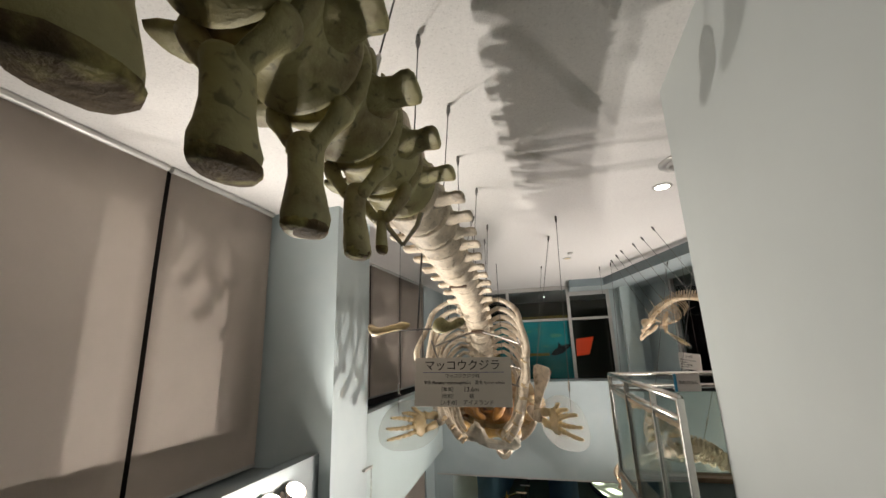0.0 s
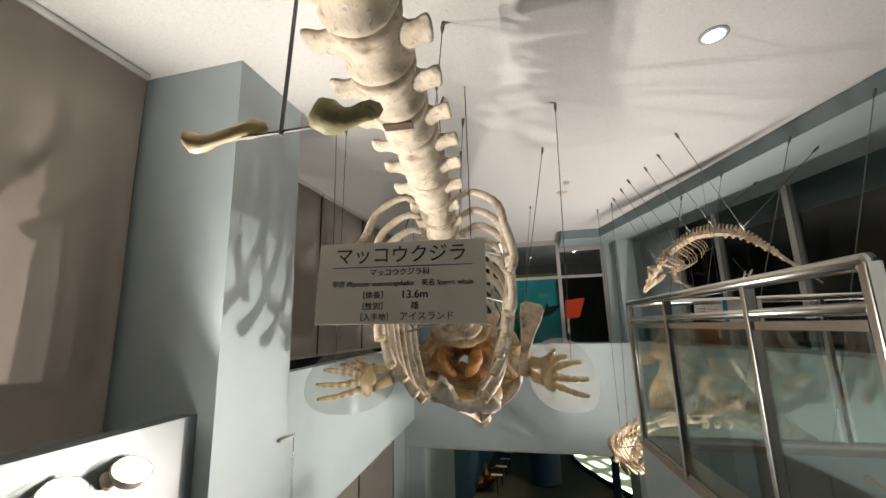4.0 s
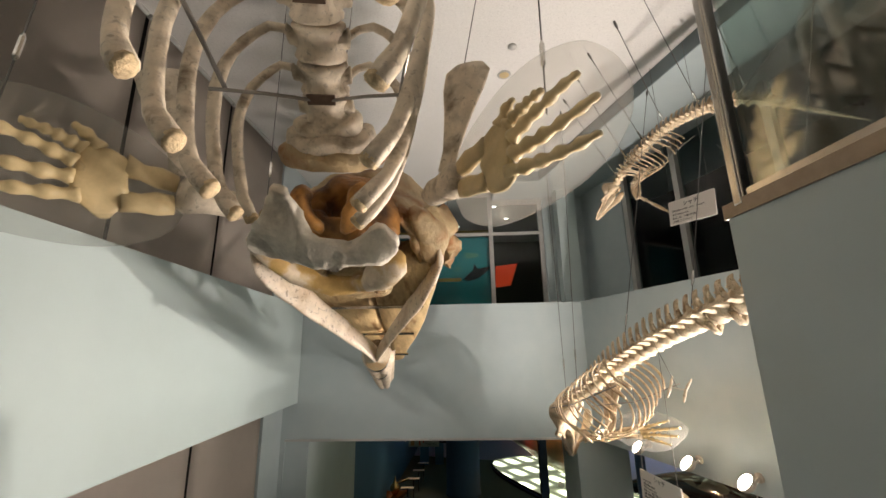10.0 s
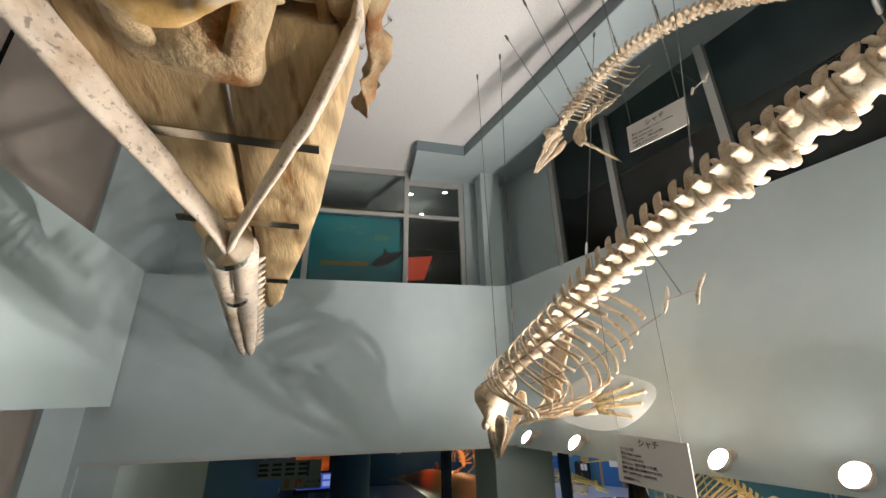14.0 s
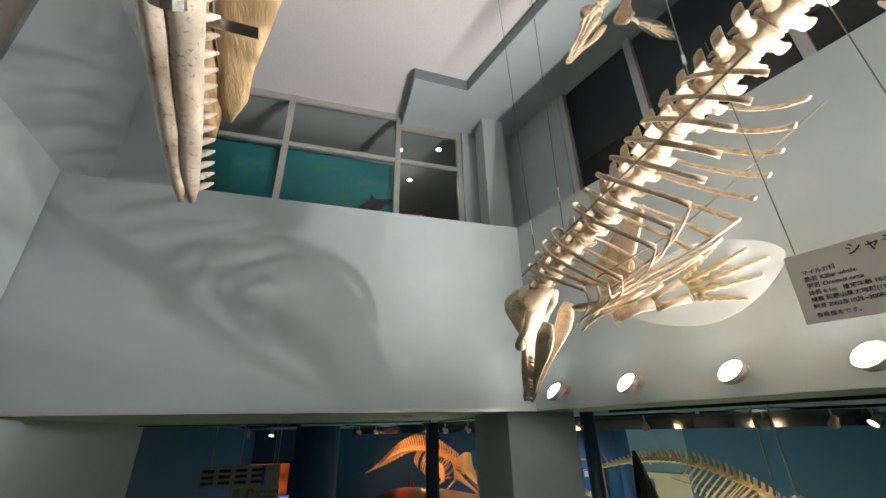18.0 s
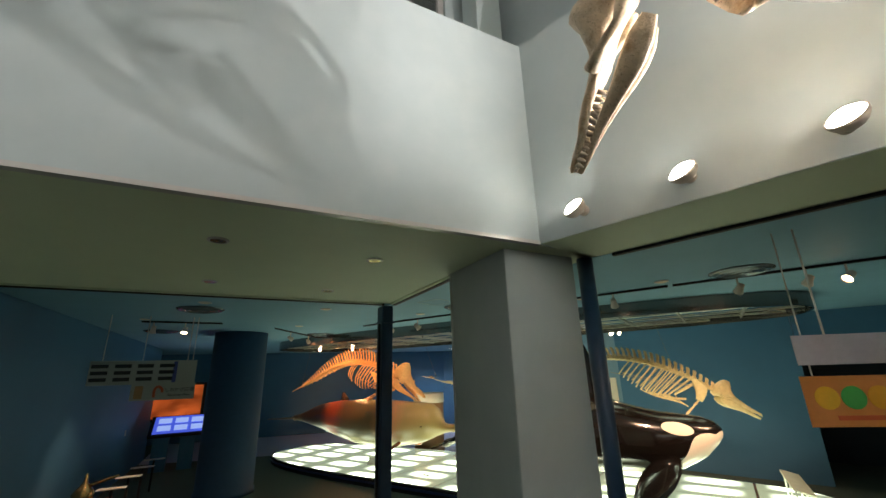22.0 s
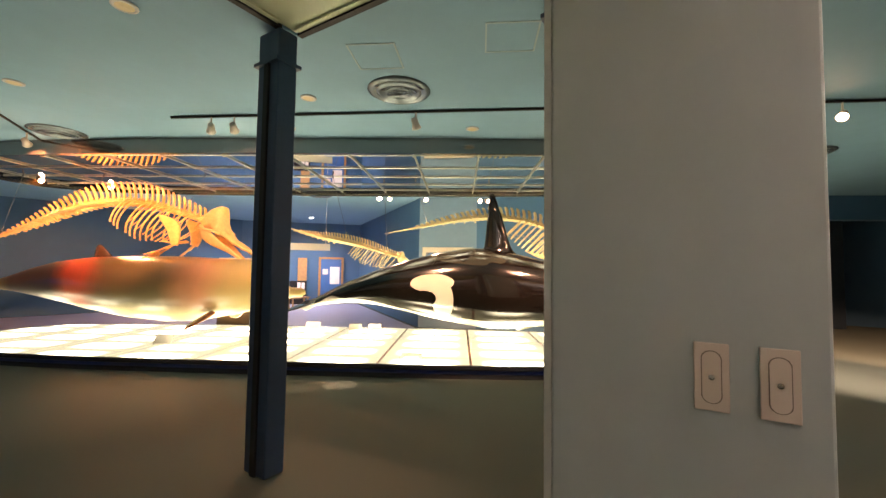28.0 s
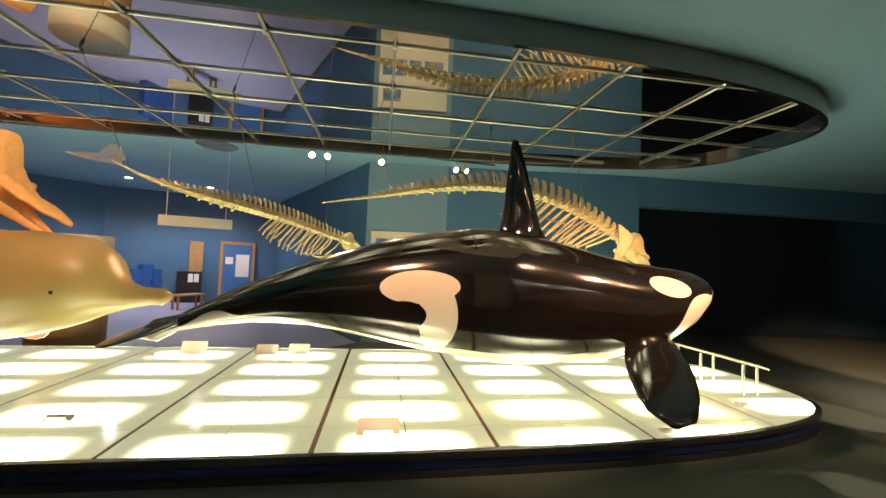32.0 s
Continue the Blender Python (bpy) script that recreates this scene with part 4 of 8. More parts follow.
for k, (y, el, er, bow) in enumerate(RIBS):
    m = spine_at(y)
    for s, e in ((-1, el), (1, er)):
        a, e = m @ Vector((s * 0.13, 0, 0.02)), Vector(e)
        cx = m.translation.x
        pts = [a, Vector((cx + s * bow * 0.55, a.y - 0.01, a.z + 0.06)), Vector((cx + s * bow * 0.92, a.y * 0.82 + e.y * 0.18, a.z * 0.90 + e.z * 0.10)), Vector((cx + s * bow * 1.02, a.y * 0.6 + e.y * 0.4, a.z * 0.62 + e.z * 0.38)), (Vector((cx + s * bow * 0.92, a.y * 0.25 + e.y * 0.75, a.z * 0.25 + e.z * 0.75)) + e * 0.4) / 1.4 if k > 1 else e + Vector((s * 0.04, 0.03, 0.12)), e]
        c = smooth_path(pts, 18)
        b = bmesh.new()
        w = 0.030 + 0.007 * math.sin(math.pi * k / 8)
        tube(b, c, [w * (0.72 + 0.30 * min(1, q / 7)) * (1.18 if q > 15 else 1.0) for q in range(18)], 10, 0.78)
        rib = part("rib", roughen(b, 0.004, 12, k + s), BONE, whale, smooth=True)
        d = (c[-1] - c[-2]).normalized()
        b = bmesh.new()
        tube(b, [c[-1] - d * 0.012, c[-1] + d * 0.010, c[-1] + d * 0.018], [w * 1.24, w * 1.2, w * 0.7], 10, 0.78)
        part("rib_end", roughen(b, 0.004, 40), BONE_END, rib, "spongy ochre rib end", True)
# steel bars of the mounting
RUST = material("brown_plate", (0.17, 0.115, 0.085), 0.5, 0.5, vary=0.25, scale=20)
for y0 in (5.82, 5.41, 4.72, 3.36):
    m = spine_at(y0)
    b = bmesh.new()
    box(b, (-0.075, -0.028, -0.152), (0.075, 0.028, -0.138), m, 0.002)
    part("brace_plate", b, RUST, whale, "dark steel mounting plate")
    if y0 > 4.5:
        for s in (-1, 1):
            b = bmesh.new()
            tube(b, [m @ Vector((s * 0.06, 0, -0.148)), m @ Vector((s * 0.25, -0.06, -0.24)), m @ Vector((s * 0.47, -0.12, -0.36))], 0.011, 8, 0.5)
            part("brace_bar", b, BRACE, whale)
for s in (-1, 1):
    pts = [spine_at(y) @ Vector((s * q, 0, -0.30 - 0.02 * i)) for i, (y, q) in enumerate(((5.75, 0.42), (5.42, 0.48), (5.1, 0.51), (4.8, 0.50), (4.42, 0.46)))]
    b = bmesh.new()
    tube(b, smooth_path(pts, 14), 0.011, 6)
    part("side_bar", b, BRACE, whale, "long steel bar tying the ribs")

# skull: a deep basin behind a long rostrum
SK = frame_at((-1.07, 6.42, 6.10), Vector((-0.14, 2.72, -0.98)))
# an open bowl of bone round the neck hole
b = bmesh.new()
rings = []
for r, y in ((0.34, -0.06), (0.40, -0.02), (0.46, 0.03), (0.53, 0.10), (0.62, 0.26), (0.64, 0.42), (0.58, 0.56)):
    ring = []
    for k in range(36):
        a = 2 * math.pi * k / 36
        up = 1.12 if math.sin(a) > 0 else 0.34
        lump = 1 + 0.10 * math.sin(3 * a + r * 9) * min(1, r * 2) + 0.05 * math.sin(7 * a)
        ring.append(b.verts.new(SK @ Vector((r * math.cos(a) * lump, y - 0.05 * math.cos(2 * a) * r, 0.03 + r * math.sin(a) * up * lump))))
    rings.append(ring)
for p, q in zip(rings, rings[1:]):
    for k in range(36):
        b.faces.new((p[k], p[(k + 1) % 36], q[(k + 1) % 36], q[k]))
# openings in the underside and the crown
gone = [fc for fc in b.faces if (lambda q: (0.30 < math.hypot(q.x, q.z) < 0.60 and q.z < -0.02 and 0.10 < abs(q.x) < 0.46) or (q.z > 0.20 and -0.24 < q.x < 0.0 and 0.1 < q.y < 0.5))(SK.inverted() @ fc.calc_center_median())]
bmesh.ops.delete(b, geom=gone, context="FACES")
bmesh.ops.recalc_face_normals(b, faces=b.faces)
bmesh.ops.solidify(b, geom=b.faces[:], thickness=0.05)
bmesh.ops.subdivide_edges(b, edges=b.edges[:], cuts=1, smooth=0.6, use_grid_fill=True)
roughen(b, 0.03, 3.2, 3.0)
roughen(b, 0.010, 11.0, 5.0)
skull = part("skull", b, SKULLB, whale, "ochre-stained sperm whale skull", True)
# the orange-stained hollow round the neck hole
BASIN = material("basin_bone", (0.42, 0.19, 0.045), 0.5, deep=0.02, vary=0.35, scale=7, bump=0.9, bump_scale=22, second=(0.10, 0.05, 0.02), mix_at=(0.50, 0.68), mix_scale=4.0)
b = bmesh.new()
rings = []
for r, y in ((0.105, 0.10), (0.10, -0.02), (0.115, -0.13), (0.15, -0.185), (0.20, -0.19), (0.27, -0.165), (0.34, -0.11), (0.385, -0.05)):
    ring = []
    for k in range(40):
        a = 2 * math.pi * k / 40
        up = 0.95 if math.sin(a) > 0 else 0.62
        lump = 1 + 0.08 * math.sin(3 * a + r * 11) * min(1, r * 3) + 0.04 * math.sin(8 * a)
        ring.append(b.verts.new(SK @ Vector((-0.02 + r * math.cos(a) * lump * 1.05, y, 0.01 + r * math.sin(a) * up * lump))))
    rings.append(ring)
for p, q in zip(rings, rings[1:]):
    for k in range(40):
        b.faces.new((p[k], p[(k + 1) % 40], q[(k + 1) % 40], q[k]))
bmesh.ops.recalc_face_normals(b, faces=b.faces)
bmesh.ops.subdivide_edges(b, edges=b.edges[:], cuts=1, smooth=0.6, use_grid_fill=True)
part("occipital_basin", roughen(roughen(b, 0.02, 5, 2.0), 0.007, 20), BASIN, skull, "orange-brown hollow round the neck hole", True)
# the long rostrum: two planks of bone with an open seam
for s in (-1, 1):
    b = bmesh.new()
    loft(b, [(0.03 + s * 0.30, 0.36, 0.0, 0.27, 0.12, 0.12), (0.03 + s * 0.29, 0.60, -0.02, 0.275, 0.12, 0.12), (0.03 + s * 0.255, 1.05, -0.02, 0.245, 0.10, 0.10), (0.03 + s * 0.21, 1.50, -0.02, 0.20, 0.08, 0.09), (0.03 + s * 0.15, 2.0, -0.02, 0.142, 0.06, 0.07), (0.02 + s * 0.085, 2.40, -0.02, 0.08, 0.045, 0.05), (0.01 + s * (0.035 if s > 0 else 0.06), 2.72 if s > 0 else 2.86, -0.02, 0.022, 0.02, 0.025)], 20, SK, 3.2)
    bmesh.ops.subdivide_edges(b, edges=b.edges[:], cuts=1, smooth=0.5, use_grid_fill=True)
    roughen(b, 0.020, 3.0, s)
    part("rostrum", roughen(b, 0.008, 14, s), ROSTRUMB, skull, "tan weathered rostrum plank", True)
# neck condyles
CONDYLE = material("condyle_bone", (0.50, 0.24, 0.06), 0.5, vary=0.35, scale=9, bump=0.8, bump_scale=26, second=(0.20, 0.09, 0.03), mix_at=(0.52, 0.66), mix_scale=7)
for s, cx in ((-1, -1.27), (1, -0.93)):
    b = bmesh.new()
    tube(b, smooth_path([(cx + s * 0.05, 6.20, 6.24), (cx + s * 0.02, 6.13, 6.19), (cx, 6.12, 6.12), (cx - s * 0.04, 6.15, 6.04), (cx - s * 0.10, 6.20, 5.98)], 12), [0.03, 0.06, 0.078, 0.082, 0.078, 0.07, 0.066, 0.064, 0.06, 0.055, 0.045, 0.02], 16, 0.85)
    part("neck_condyle", roughen(roughen(b, 0.03, 8, s), 0.010, 25), CONDYLE, skull, "orange-brown knobbly neck condyle", True)
for s in (-1, 1):
    b = bmesh.new()
    tube(b, smooth_path([SK @ Vector((s * 0.54, 0.02, 0.10)), SK @ Vector((s * 0.68, 0.28, 0.16)), SK @ Vector((s * 0.70, 0.58, 0.20)), SK @ Vector((s * 0.66, 0.86, 0.26)), SK @ Vector((s * 0.62, 0.96, 0.36))], 20), [0.04, 0.06, 0.08, 0.09, 0.095, 0.09, 0.08, 0.075, 0.08, 0.085, 0.08, 0.07, 0.065, 0.065, 0.07, 0.075, 0.075, 0.07, 0.055, 0.02], 14, 0.62)
    part("cheekbone", roughen(roughen(b, 0.07, 8, s), 0.03, 19), SKULLB, skull, smooth=True)
for s in (-1, 1):
    b = bmesh.new()
    tube(b, smooth_path([SK @ Vector((s * 0.14, 0.02, -0.02)), SK @ Vector((s * 0.24, 0.16, -0.16)), SK @ Vector((s * 0.22, 0.36, -0.26)), SK @ Vector((s * 0.14, 0.58, -0.14))], 10), [0.06, 0.07, 0.085, 0.09, 0.09, 0.085, 0.08, 0.08, 0.07, 0.05], 10, 0.6)
    part("palate_strut", roughen(b, 0.03, 6, s + 4), SKULLB, skull, "ochre strut of the skull base", True)
    b = bmesh.new()
    loft(b, [(s * 0.46, -0.08, 0.02, 0.05, 0.05, 0.05), (s * 0.52, 0.02, 0.0, 0.10, 0.10, 0.07), (s * 0.56, 0.14, -0.02, 0.11, 0.12, 0.09), (s * 0.58, 0.26, -0.05, 0.08, 0.11, 0.10), (s * 0.58, 0.34, -0.08, 0.04, 0.05, 0.07)], 14, SK)
    bmesh.ops.subdivide_edges(b, edges=b.edges[:], cuts=1, smooth=0.6, use_grid_fill=True)
    part("ear_process", roughen(roughen(b, 0.05, 5, s), 0.015, 18), SKULLB, skull, "knobbly ochre bone beside the jaw hinge", True)
# lower jaw: two wide rami that join into a long toothed bar
HINGE_R, HINGE_L, JOIN, TIP = Vector((-0.475, 6.70, 5.92)), Vector((-1.735, 6.55, 5.90)), Vector((-1.13, 7.70, 5.22)), Vector((-1.356, 9.285, 4.79))
jaw_parts = []
for hinge, bow in ((HINGE_R, 0.10), (HINGE_L, -0.10)):
    mid1 = hinge.lerp(JOIN, 0.35) + Vector((bow * 0.35, 0, 0.0))
    mid2 = hinge.lerp(JOIN, 0.72) + Vector((bow * 0.05, 0, 0))
    b = bmesh.new()
    tube(b, smooth_path([hinge + Vector((0, -0.10, 0.05)), hinge, mid1, mid2, JOIN, JOIN.lerp(TIP, 0.25)], 16),
         [0.05, 0.105, 0.125, 0.125, 0.118, 0.110, 0.102, 0.095, 0.090, 0.085, 0.080, 0.077, 0.075, 0.074, 0.073, 0.07], 16, 0.30, (0, 0.33, 0.94))
    jaw_parts.append(part("jaw_ramus", roughen(b, 0.010, 5, bow), JAWB, whale, "smooth cream jaw branch", True))
jd = (TIP - JOIN).normalized()
js = jd.cross(Vector((0, 0, 1))).normalized()
ju = js.cross(jd)
for q in (-1, 1):
    b = bmesh.new()
    o = js * q
    tube(b, smooth_path([JOIN + o * 0.056, JOIN.lerp(TIP, 0.5) + o * 0.044, TIP + o * 0.026], 14), [0.090, 0.088, 0.084, 0.078, 0.074, 0.070, 0.066, 0.064, 0.060, 0.056, 0.052, 0.046, 0.038, 0.018], 14)
    half = part("jaw_half", roughen(b, 0.006, 8, q), JAWB, whale, "long narrow cream jaw tip", True)
jaw = half
for k in range(17):
    p = JOIN.lerp(TIP, 0.16 + 0.80 * k / 16)
    w = 0.085 - 0.045 * k / 16
    for s in (-1, 1):
        b = bmesh.new()
        a = p + js * s * w + ju * 0.06
        tube(b, [a - ju * 0.02 - js * s * 0.01, a + ju * 0.030 + js * s * 0.040, a + ju * 0.060 + js * s * 0.075], [0.022, 0.019, 0.006], 8)
        part("tooth", b, JAWB, jaw, smooth=True)
for f in (0.0, 0.30):
    p = JOIN.lerp(TIP, f)
    b = bmesh.new()
    tube(b, [p - jd * 0.025, p + jd * 0.025], 0.150 - 0.1 * f, 16, 0.80)
    part("jaw_strap", b, STEEL, jaw, "shiny steel strap")
for y, w in ((0.95, 0.46), (1.55, 0.34), (2.15, 0.24)):
    b = bmesh.new()
    box(b, (-w, y - 0.025, -0.165), (w, y + 0.025, -0.155), SK)
    part("skull_strap", b, STEEL, skull, "shiny steel strap")

# hyoid bow and breastbone under the throat
b = bmesh.new()
hy = smooth_path([(-1.62, 6.18, 5.98), (-1.52, 6.34, 5.86), (-1.36, 6.52, 5.75), (-1.125, 6.62, 5.72), (-0.95, 6.52, 5.73), (-0.77, 6.34, 5.78), (-0.69, 6.26, 5.84)], 22)
tube(b, hy, [0.03, 0.045, 0.06, 0.07, 0.078, 0.08, 0.078, 0.07, 0.07, 0.075, 0.085, 0.088, 0.080, 0.068, 0.064, 0.075, 0.10, 0.125, 0.132, 0.125, 0.10, 0.05], 18, 0.8)
part("hyoid_bone", roughen(roughen(b, 0.03, 6), 0.008, 25), material("hyoid_bone", (0.60, 0.38, 0.13), 0.5, vary=0.3, scale=9, bump=0.6, bump_scale=25, second=(0.62, 0.51, 0.37), mix_at=(0.46, 0.56), mix_scale=4.5), whale, "smooth orange-stained hyoid bow", True)
BREAST = [(-0.11, 0.43), (-0.20, 0.31), (-0.29, 0.17), (-0.26, 0.08), (-0.12, 0.03), (0.02, 0.03), (0.14, -0.02), (0.25, 0.05), (0.42, 0.10), (0.45, 0.17), (0.37, 0.25), (0.22, 0.17), (0.06, 0.22), (0.0, 0.31), (-0.03, 0.42)]
bn = Vector((0.05, -0.62, -0.78)).normalized()
bx = (Vector((1, 0, 0)) - bn * bn.x).normalized()
bmat = Matrix((bx, bn.cross(bx), bn)).transposed().to_4x4()
bmat.translation = (-1.09, 5.86, 5.68)
outline = smooth_path([Vector((*p, 0)) for p in BREAST + BREAST[:1]], 60)[:-1]
b = bmesh.new()
prism(b, [(p.x, p.y) for p in outline], -0.028, 0.028)
bmesh.ops.triangulate(b, faces=b.faces[:], quad_method="BEAUTY", ngon_method="BEAUTY")
bmesh.ops.subdivide_edges(b, edges=[e for e in b.edges if e.calc_length() > 0.05], cuts=3, use_grid_fill=True)
bmesh.ops.triangulate(b, faces=b.faces[:])
for v in b.verts:
    v.co = bmat @ (v.co + Vector((0, 0, 0.06 * math.sin(v.co.x * 6) - 0.35 * v.co.y * v.co.y)))
bmesh.ops.recalc_face_normals(b, faces=b.faces)
part("breastbone", roughen(roughen(b, 0.05, 6.0, 2.0), 0.016, 24), material("grey_bone", (0.60, 0.54, 0.45), 0.75, vary=0.3, scale=18, bump=0.9, bump_scale=45), whale, "rough grey-white breastbone plate", True)
# shoulder blades and flippers
for s, root, tip, curl in ((1, Vector((-0.50, 5.62, 6.22)), Vector((0.22, 5.25, 6.02)), 0.05), (-1, Vector((-1.62, 5.55, 6.22)), Vector((-2.40, 5.25, 5.98)), -0.05)):
    b = bmesh.new()
    sm = frame_at(root + Vector((s * 0.12, 0.16, -0.06)), (s * 0.16, -0.10, 0.70), (s * 0.5, 0.85, 0.1))
    rings = []
    for q, w in ((0, 0.055), (0.12, 0.05), (0.30, 0.085), (0.46, 0.13), (0.56, 0.14), (0.60, 0.09)):
        rings.append((0, q, 0, w, 0.022, 0.018))
    loft(b, rings, 14, sm)
    part("shoulder_blade", roughen(b, 0.010, 6, s), BONE, whale, "fan-shaped shoulder blade", True)
# the flipper's frame: y from elbow to finger tips, x towards the first finger
E0, F1, F2, F3, F4 = (Vector(p) for p in ((-0.36, 5.80, 6.10), (-0.058, 5.345, 6.237), (0.054, 5.201, 6.135), (0.117, 5.132, 6.011), (0.130, 5.104, 5.908)))
for s in (1, -1):
    y = ((F2 + F3) / 2 - E0).normalized()
    x = (F1 - F4) - y * (F1 - F4).dot(y)
    x.normalize()
    fm = Matrix((x, y, x.cross(y))).transposed().to_4x4()
    fm.translation = E0
    if s < 0:
        fm = Matrix.Translation((-2.06, -0.04, -0.05)) @ Matrix.Diagonal((-1, 1, 1, 1)) @ fm
    broad_flipper(whale, fm, [(0.17, 0.66), (0.14, 0.83), (0.02, 0.90), (-0.115, 0.89)], BONE, s)

# wires to ceiling hooks
for y, dx in ((6.2, 0.0), (5.4, 0.1), (4.7, -0.1), (4.0, 0.08), (3.2, 0.0), (2.4, 0.05), (1.7, 0.0), (1.1, 0.16), (0.4, 0.05), (-0.6, 0.0)):
    j = min(range(SW_N), key=lambda q: abs(sw_path[q].y - y))
    hanging(whale, sw_path[j] + Vector((0.05, 0, 0.12)), (sw_path[j].x + dx + 0.05, y + 0.1, CEIL))
for a, c in (((-0.45, 6.5, 6.3), (-0.005, 6.5, CEIL)), ((-1.7, 6.5, 6.3), (-1.9, 6.9, CEIL)), ((-0.50, 6.9, 5.9), (-0.23, 9.05, CEIL)), ((0.05, 5.35, 6.2), (0.116, 5.47, CEIL)), ((-2.1, 5.15, 6.2), (-2.127, 5.32, CEIL)), ((-1.5, 5.0, 6.9), (-0.954, 5.05, CEIL))):
    hanging(whale, a, c)

# pelvic bones on a bar below the spine
rod = Vector((-0.90, 2.58, 7.12))
t = thing("pelvic_bones", rod, "small pair of whale pelvic bones hung on a thin bar", "bone")
for nm, pts, rad in (("hanger", [(-0.86, 2.58, 7.80), (-0.92, 2.60, 7.12)], 0.007), ("bar", [(-1.26, 2.60, 7.135), (-0.66, 2.60, 7.13)], 0.006)):
    b = bmesh.new()
    tube(b, pts, rad, 6)
    part(nm, b, WIRE, t)
b = bmesh.new()
tube(b, smooth_path([(-1.28, 2.60, 7.175), (-1.22, 2.59, 7.13), (-1.10, 2.60, 7.155), (-0.98, 2.61, 7.165)], 11), [0.010, 0.030, 0.034, 0.028, 0.022, 0.021, 0.022, 0.025, 0.030, 0.030, 0.012], 9)
part("pelvic_bone", roughen(b, 0.008, 20), SOFTB, t, smooth=True)
b = bmesh.new()
tube(b, smooth_path([(-0.80, 2.60, 7.175), (-0.75, 2.59, 7.15), (-0.67, 2.60, 7.145), (-0.60, 2.63, 7.19)], 11), [0.012, 0.045, 0.055, 0.055, 0.045, 0.032, 0.028, 0.030, 0.032, 0.028, 0.012], 9)
part("pelvic_bone", roughen(b, 0.010, 16), TAILBONE, t, smooth=True)
# ---- the two killer whale skeletons in the void ----
O1 = [(1.83, 9.05, 7.42), (1.92, 8.82, 7.58), (2.05, 8.48, 7.70), (2.2, 8.11, 7.76), (2.42, 7.57, 7.65), (2.56, 7.2, 7.38), (2.77, 6.72, 6.9)]
toothed_whale("killer_whale_skeleton", "small young killer whale skeleton hung high on wires", O1, 46, 0.052, ORCAB, 11, 0.20, 0.34, 0.085, 0.065, 0.58, 0.30, 0.22, -5, 10, (-0.36, 0.80, -0.62), (((2.06, 8.95, 7.18), (2.42, 8.84, 6.88), (0.5, -0.6, 0.5), 1),),
              True, "hanging killer whales", 1.0, [(0.03, (1.22, 9.0, CEIL)), (0.12, (1.26, 8.5, CEIL)), (0.22, (1.29, 8.08, CEIL)), (0.34, (1.43, 7.6, CEIL)), (0.48, (1.49, 7.16, CEIL)), (0.66, (1.54, 6.56, CEIL)), (0.28, (3.1, 8.2, CEIL - 0.2)), (0.6, (3.2, 7.0, CEIL - 0.2))], (0.04, 0.32), True, -25, 0.5)
O2 = [(1.02, 9.52, 4.54), (1.07, 9.28, 4.66), (1.15, 8.85, 4.81), (1.26, 8.22, 5.08), (1.38, 7.6, 5.30), (1.47, 7.1, 5.44), (1.55, 6.65, 5.55), (1.62, 6.2, 5.63), (1.68, 5.75, 5.64), (1.74, 5.25, 5.58), (1.80, 4.75, 5.45)]
toothed_whale("killer_whale_skeleton", "large adult killer whale skeleton diving on wires", O2, 44, 0.094, ORCAB, 12, 0.35, 0.56, 0.155, 0.135, 1.02, 0.50, 0.38, -5, 12, (0.10, 0.62, -0.62), (((1.42, 9.14, 4.24), (1.95, 8.43, 4.44), (-0.74, -0.54, -0.40), 1),),
              True, "hanging killer whales", 1.0, [(0.0, (1.05, 9.7, CEIL)), (0.08, (1.25, 9.3, CEIL)), (0.3, (2.2, 8.6, CEIL - 0.2)), (0.5, (2.4, 7.6, CEIL - 0.2)), (0.7, (2.7, 6.6, CEIL - 0.2)), (0.9, (2.9, 5.7, CEIL - 0.2))], (0.03, 0.30), True, -48, 0.72)
# ---- fittings of the escalator void ----
def roller_blind(x, y0, y1, z0, z1, lit=True):
    t = thing("roller_blind", (x, (y0 + y1) / 2, z0), "closed taupe fabric roller blind over a tall window", "blind", "window blinds")
    b = bmesh.new()
    n = 10
    grid = [[b.verts.new((x + 0.006 * math.sin(i * 1.9 + j), y0 + 0.022 + (y1 - y0 - 0.044) * i / n, z0 + 0.03 + (z1 - z0 - 0.06) * j / 6)) for j in range(7)] for i in range(n + 1)]
    for i in range(n):
        for j in range(6):
            b.faces.new((grid[i][j], grid[i][j + 1], grid[i + 1][j + 1], grid[i + 1][j]))
    bmesh.ops.solidify(b, geom=b.faces[:], thickness=0.004)
    part("fabric", b, BLIND, t, smooth=True)
    b = bmesh.new()
    tube(b, [(x, y0 + 0.02, z1 - 0.03), (x, y1 - 0.02, z1 - 0.03)], 0.032, 12)
    part("top_roll", b, FRAMEM, t)
    part("bottom_bar", boxes(((x - 0.01, y0 + 0.022, z0), (x + 0.012, y1 - 0.022, z0 + 0.035)), bevel=0.003), FRAMEM, t)
    return t


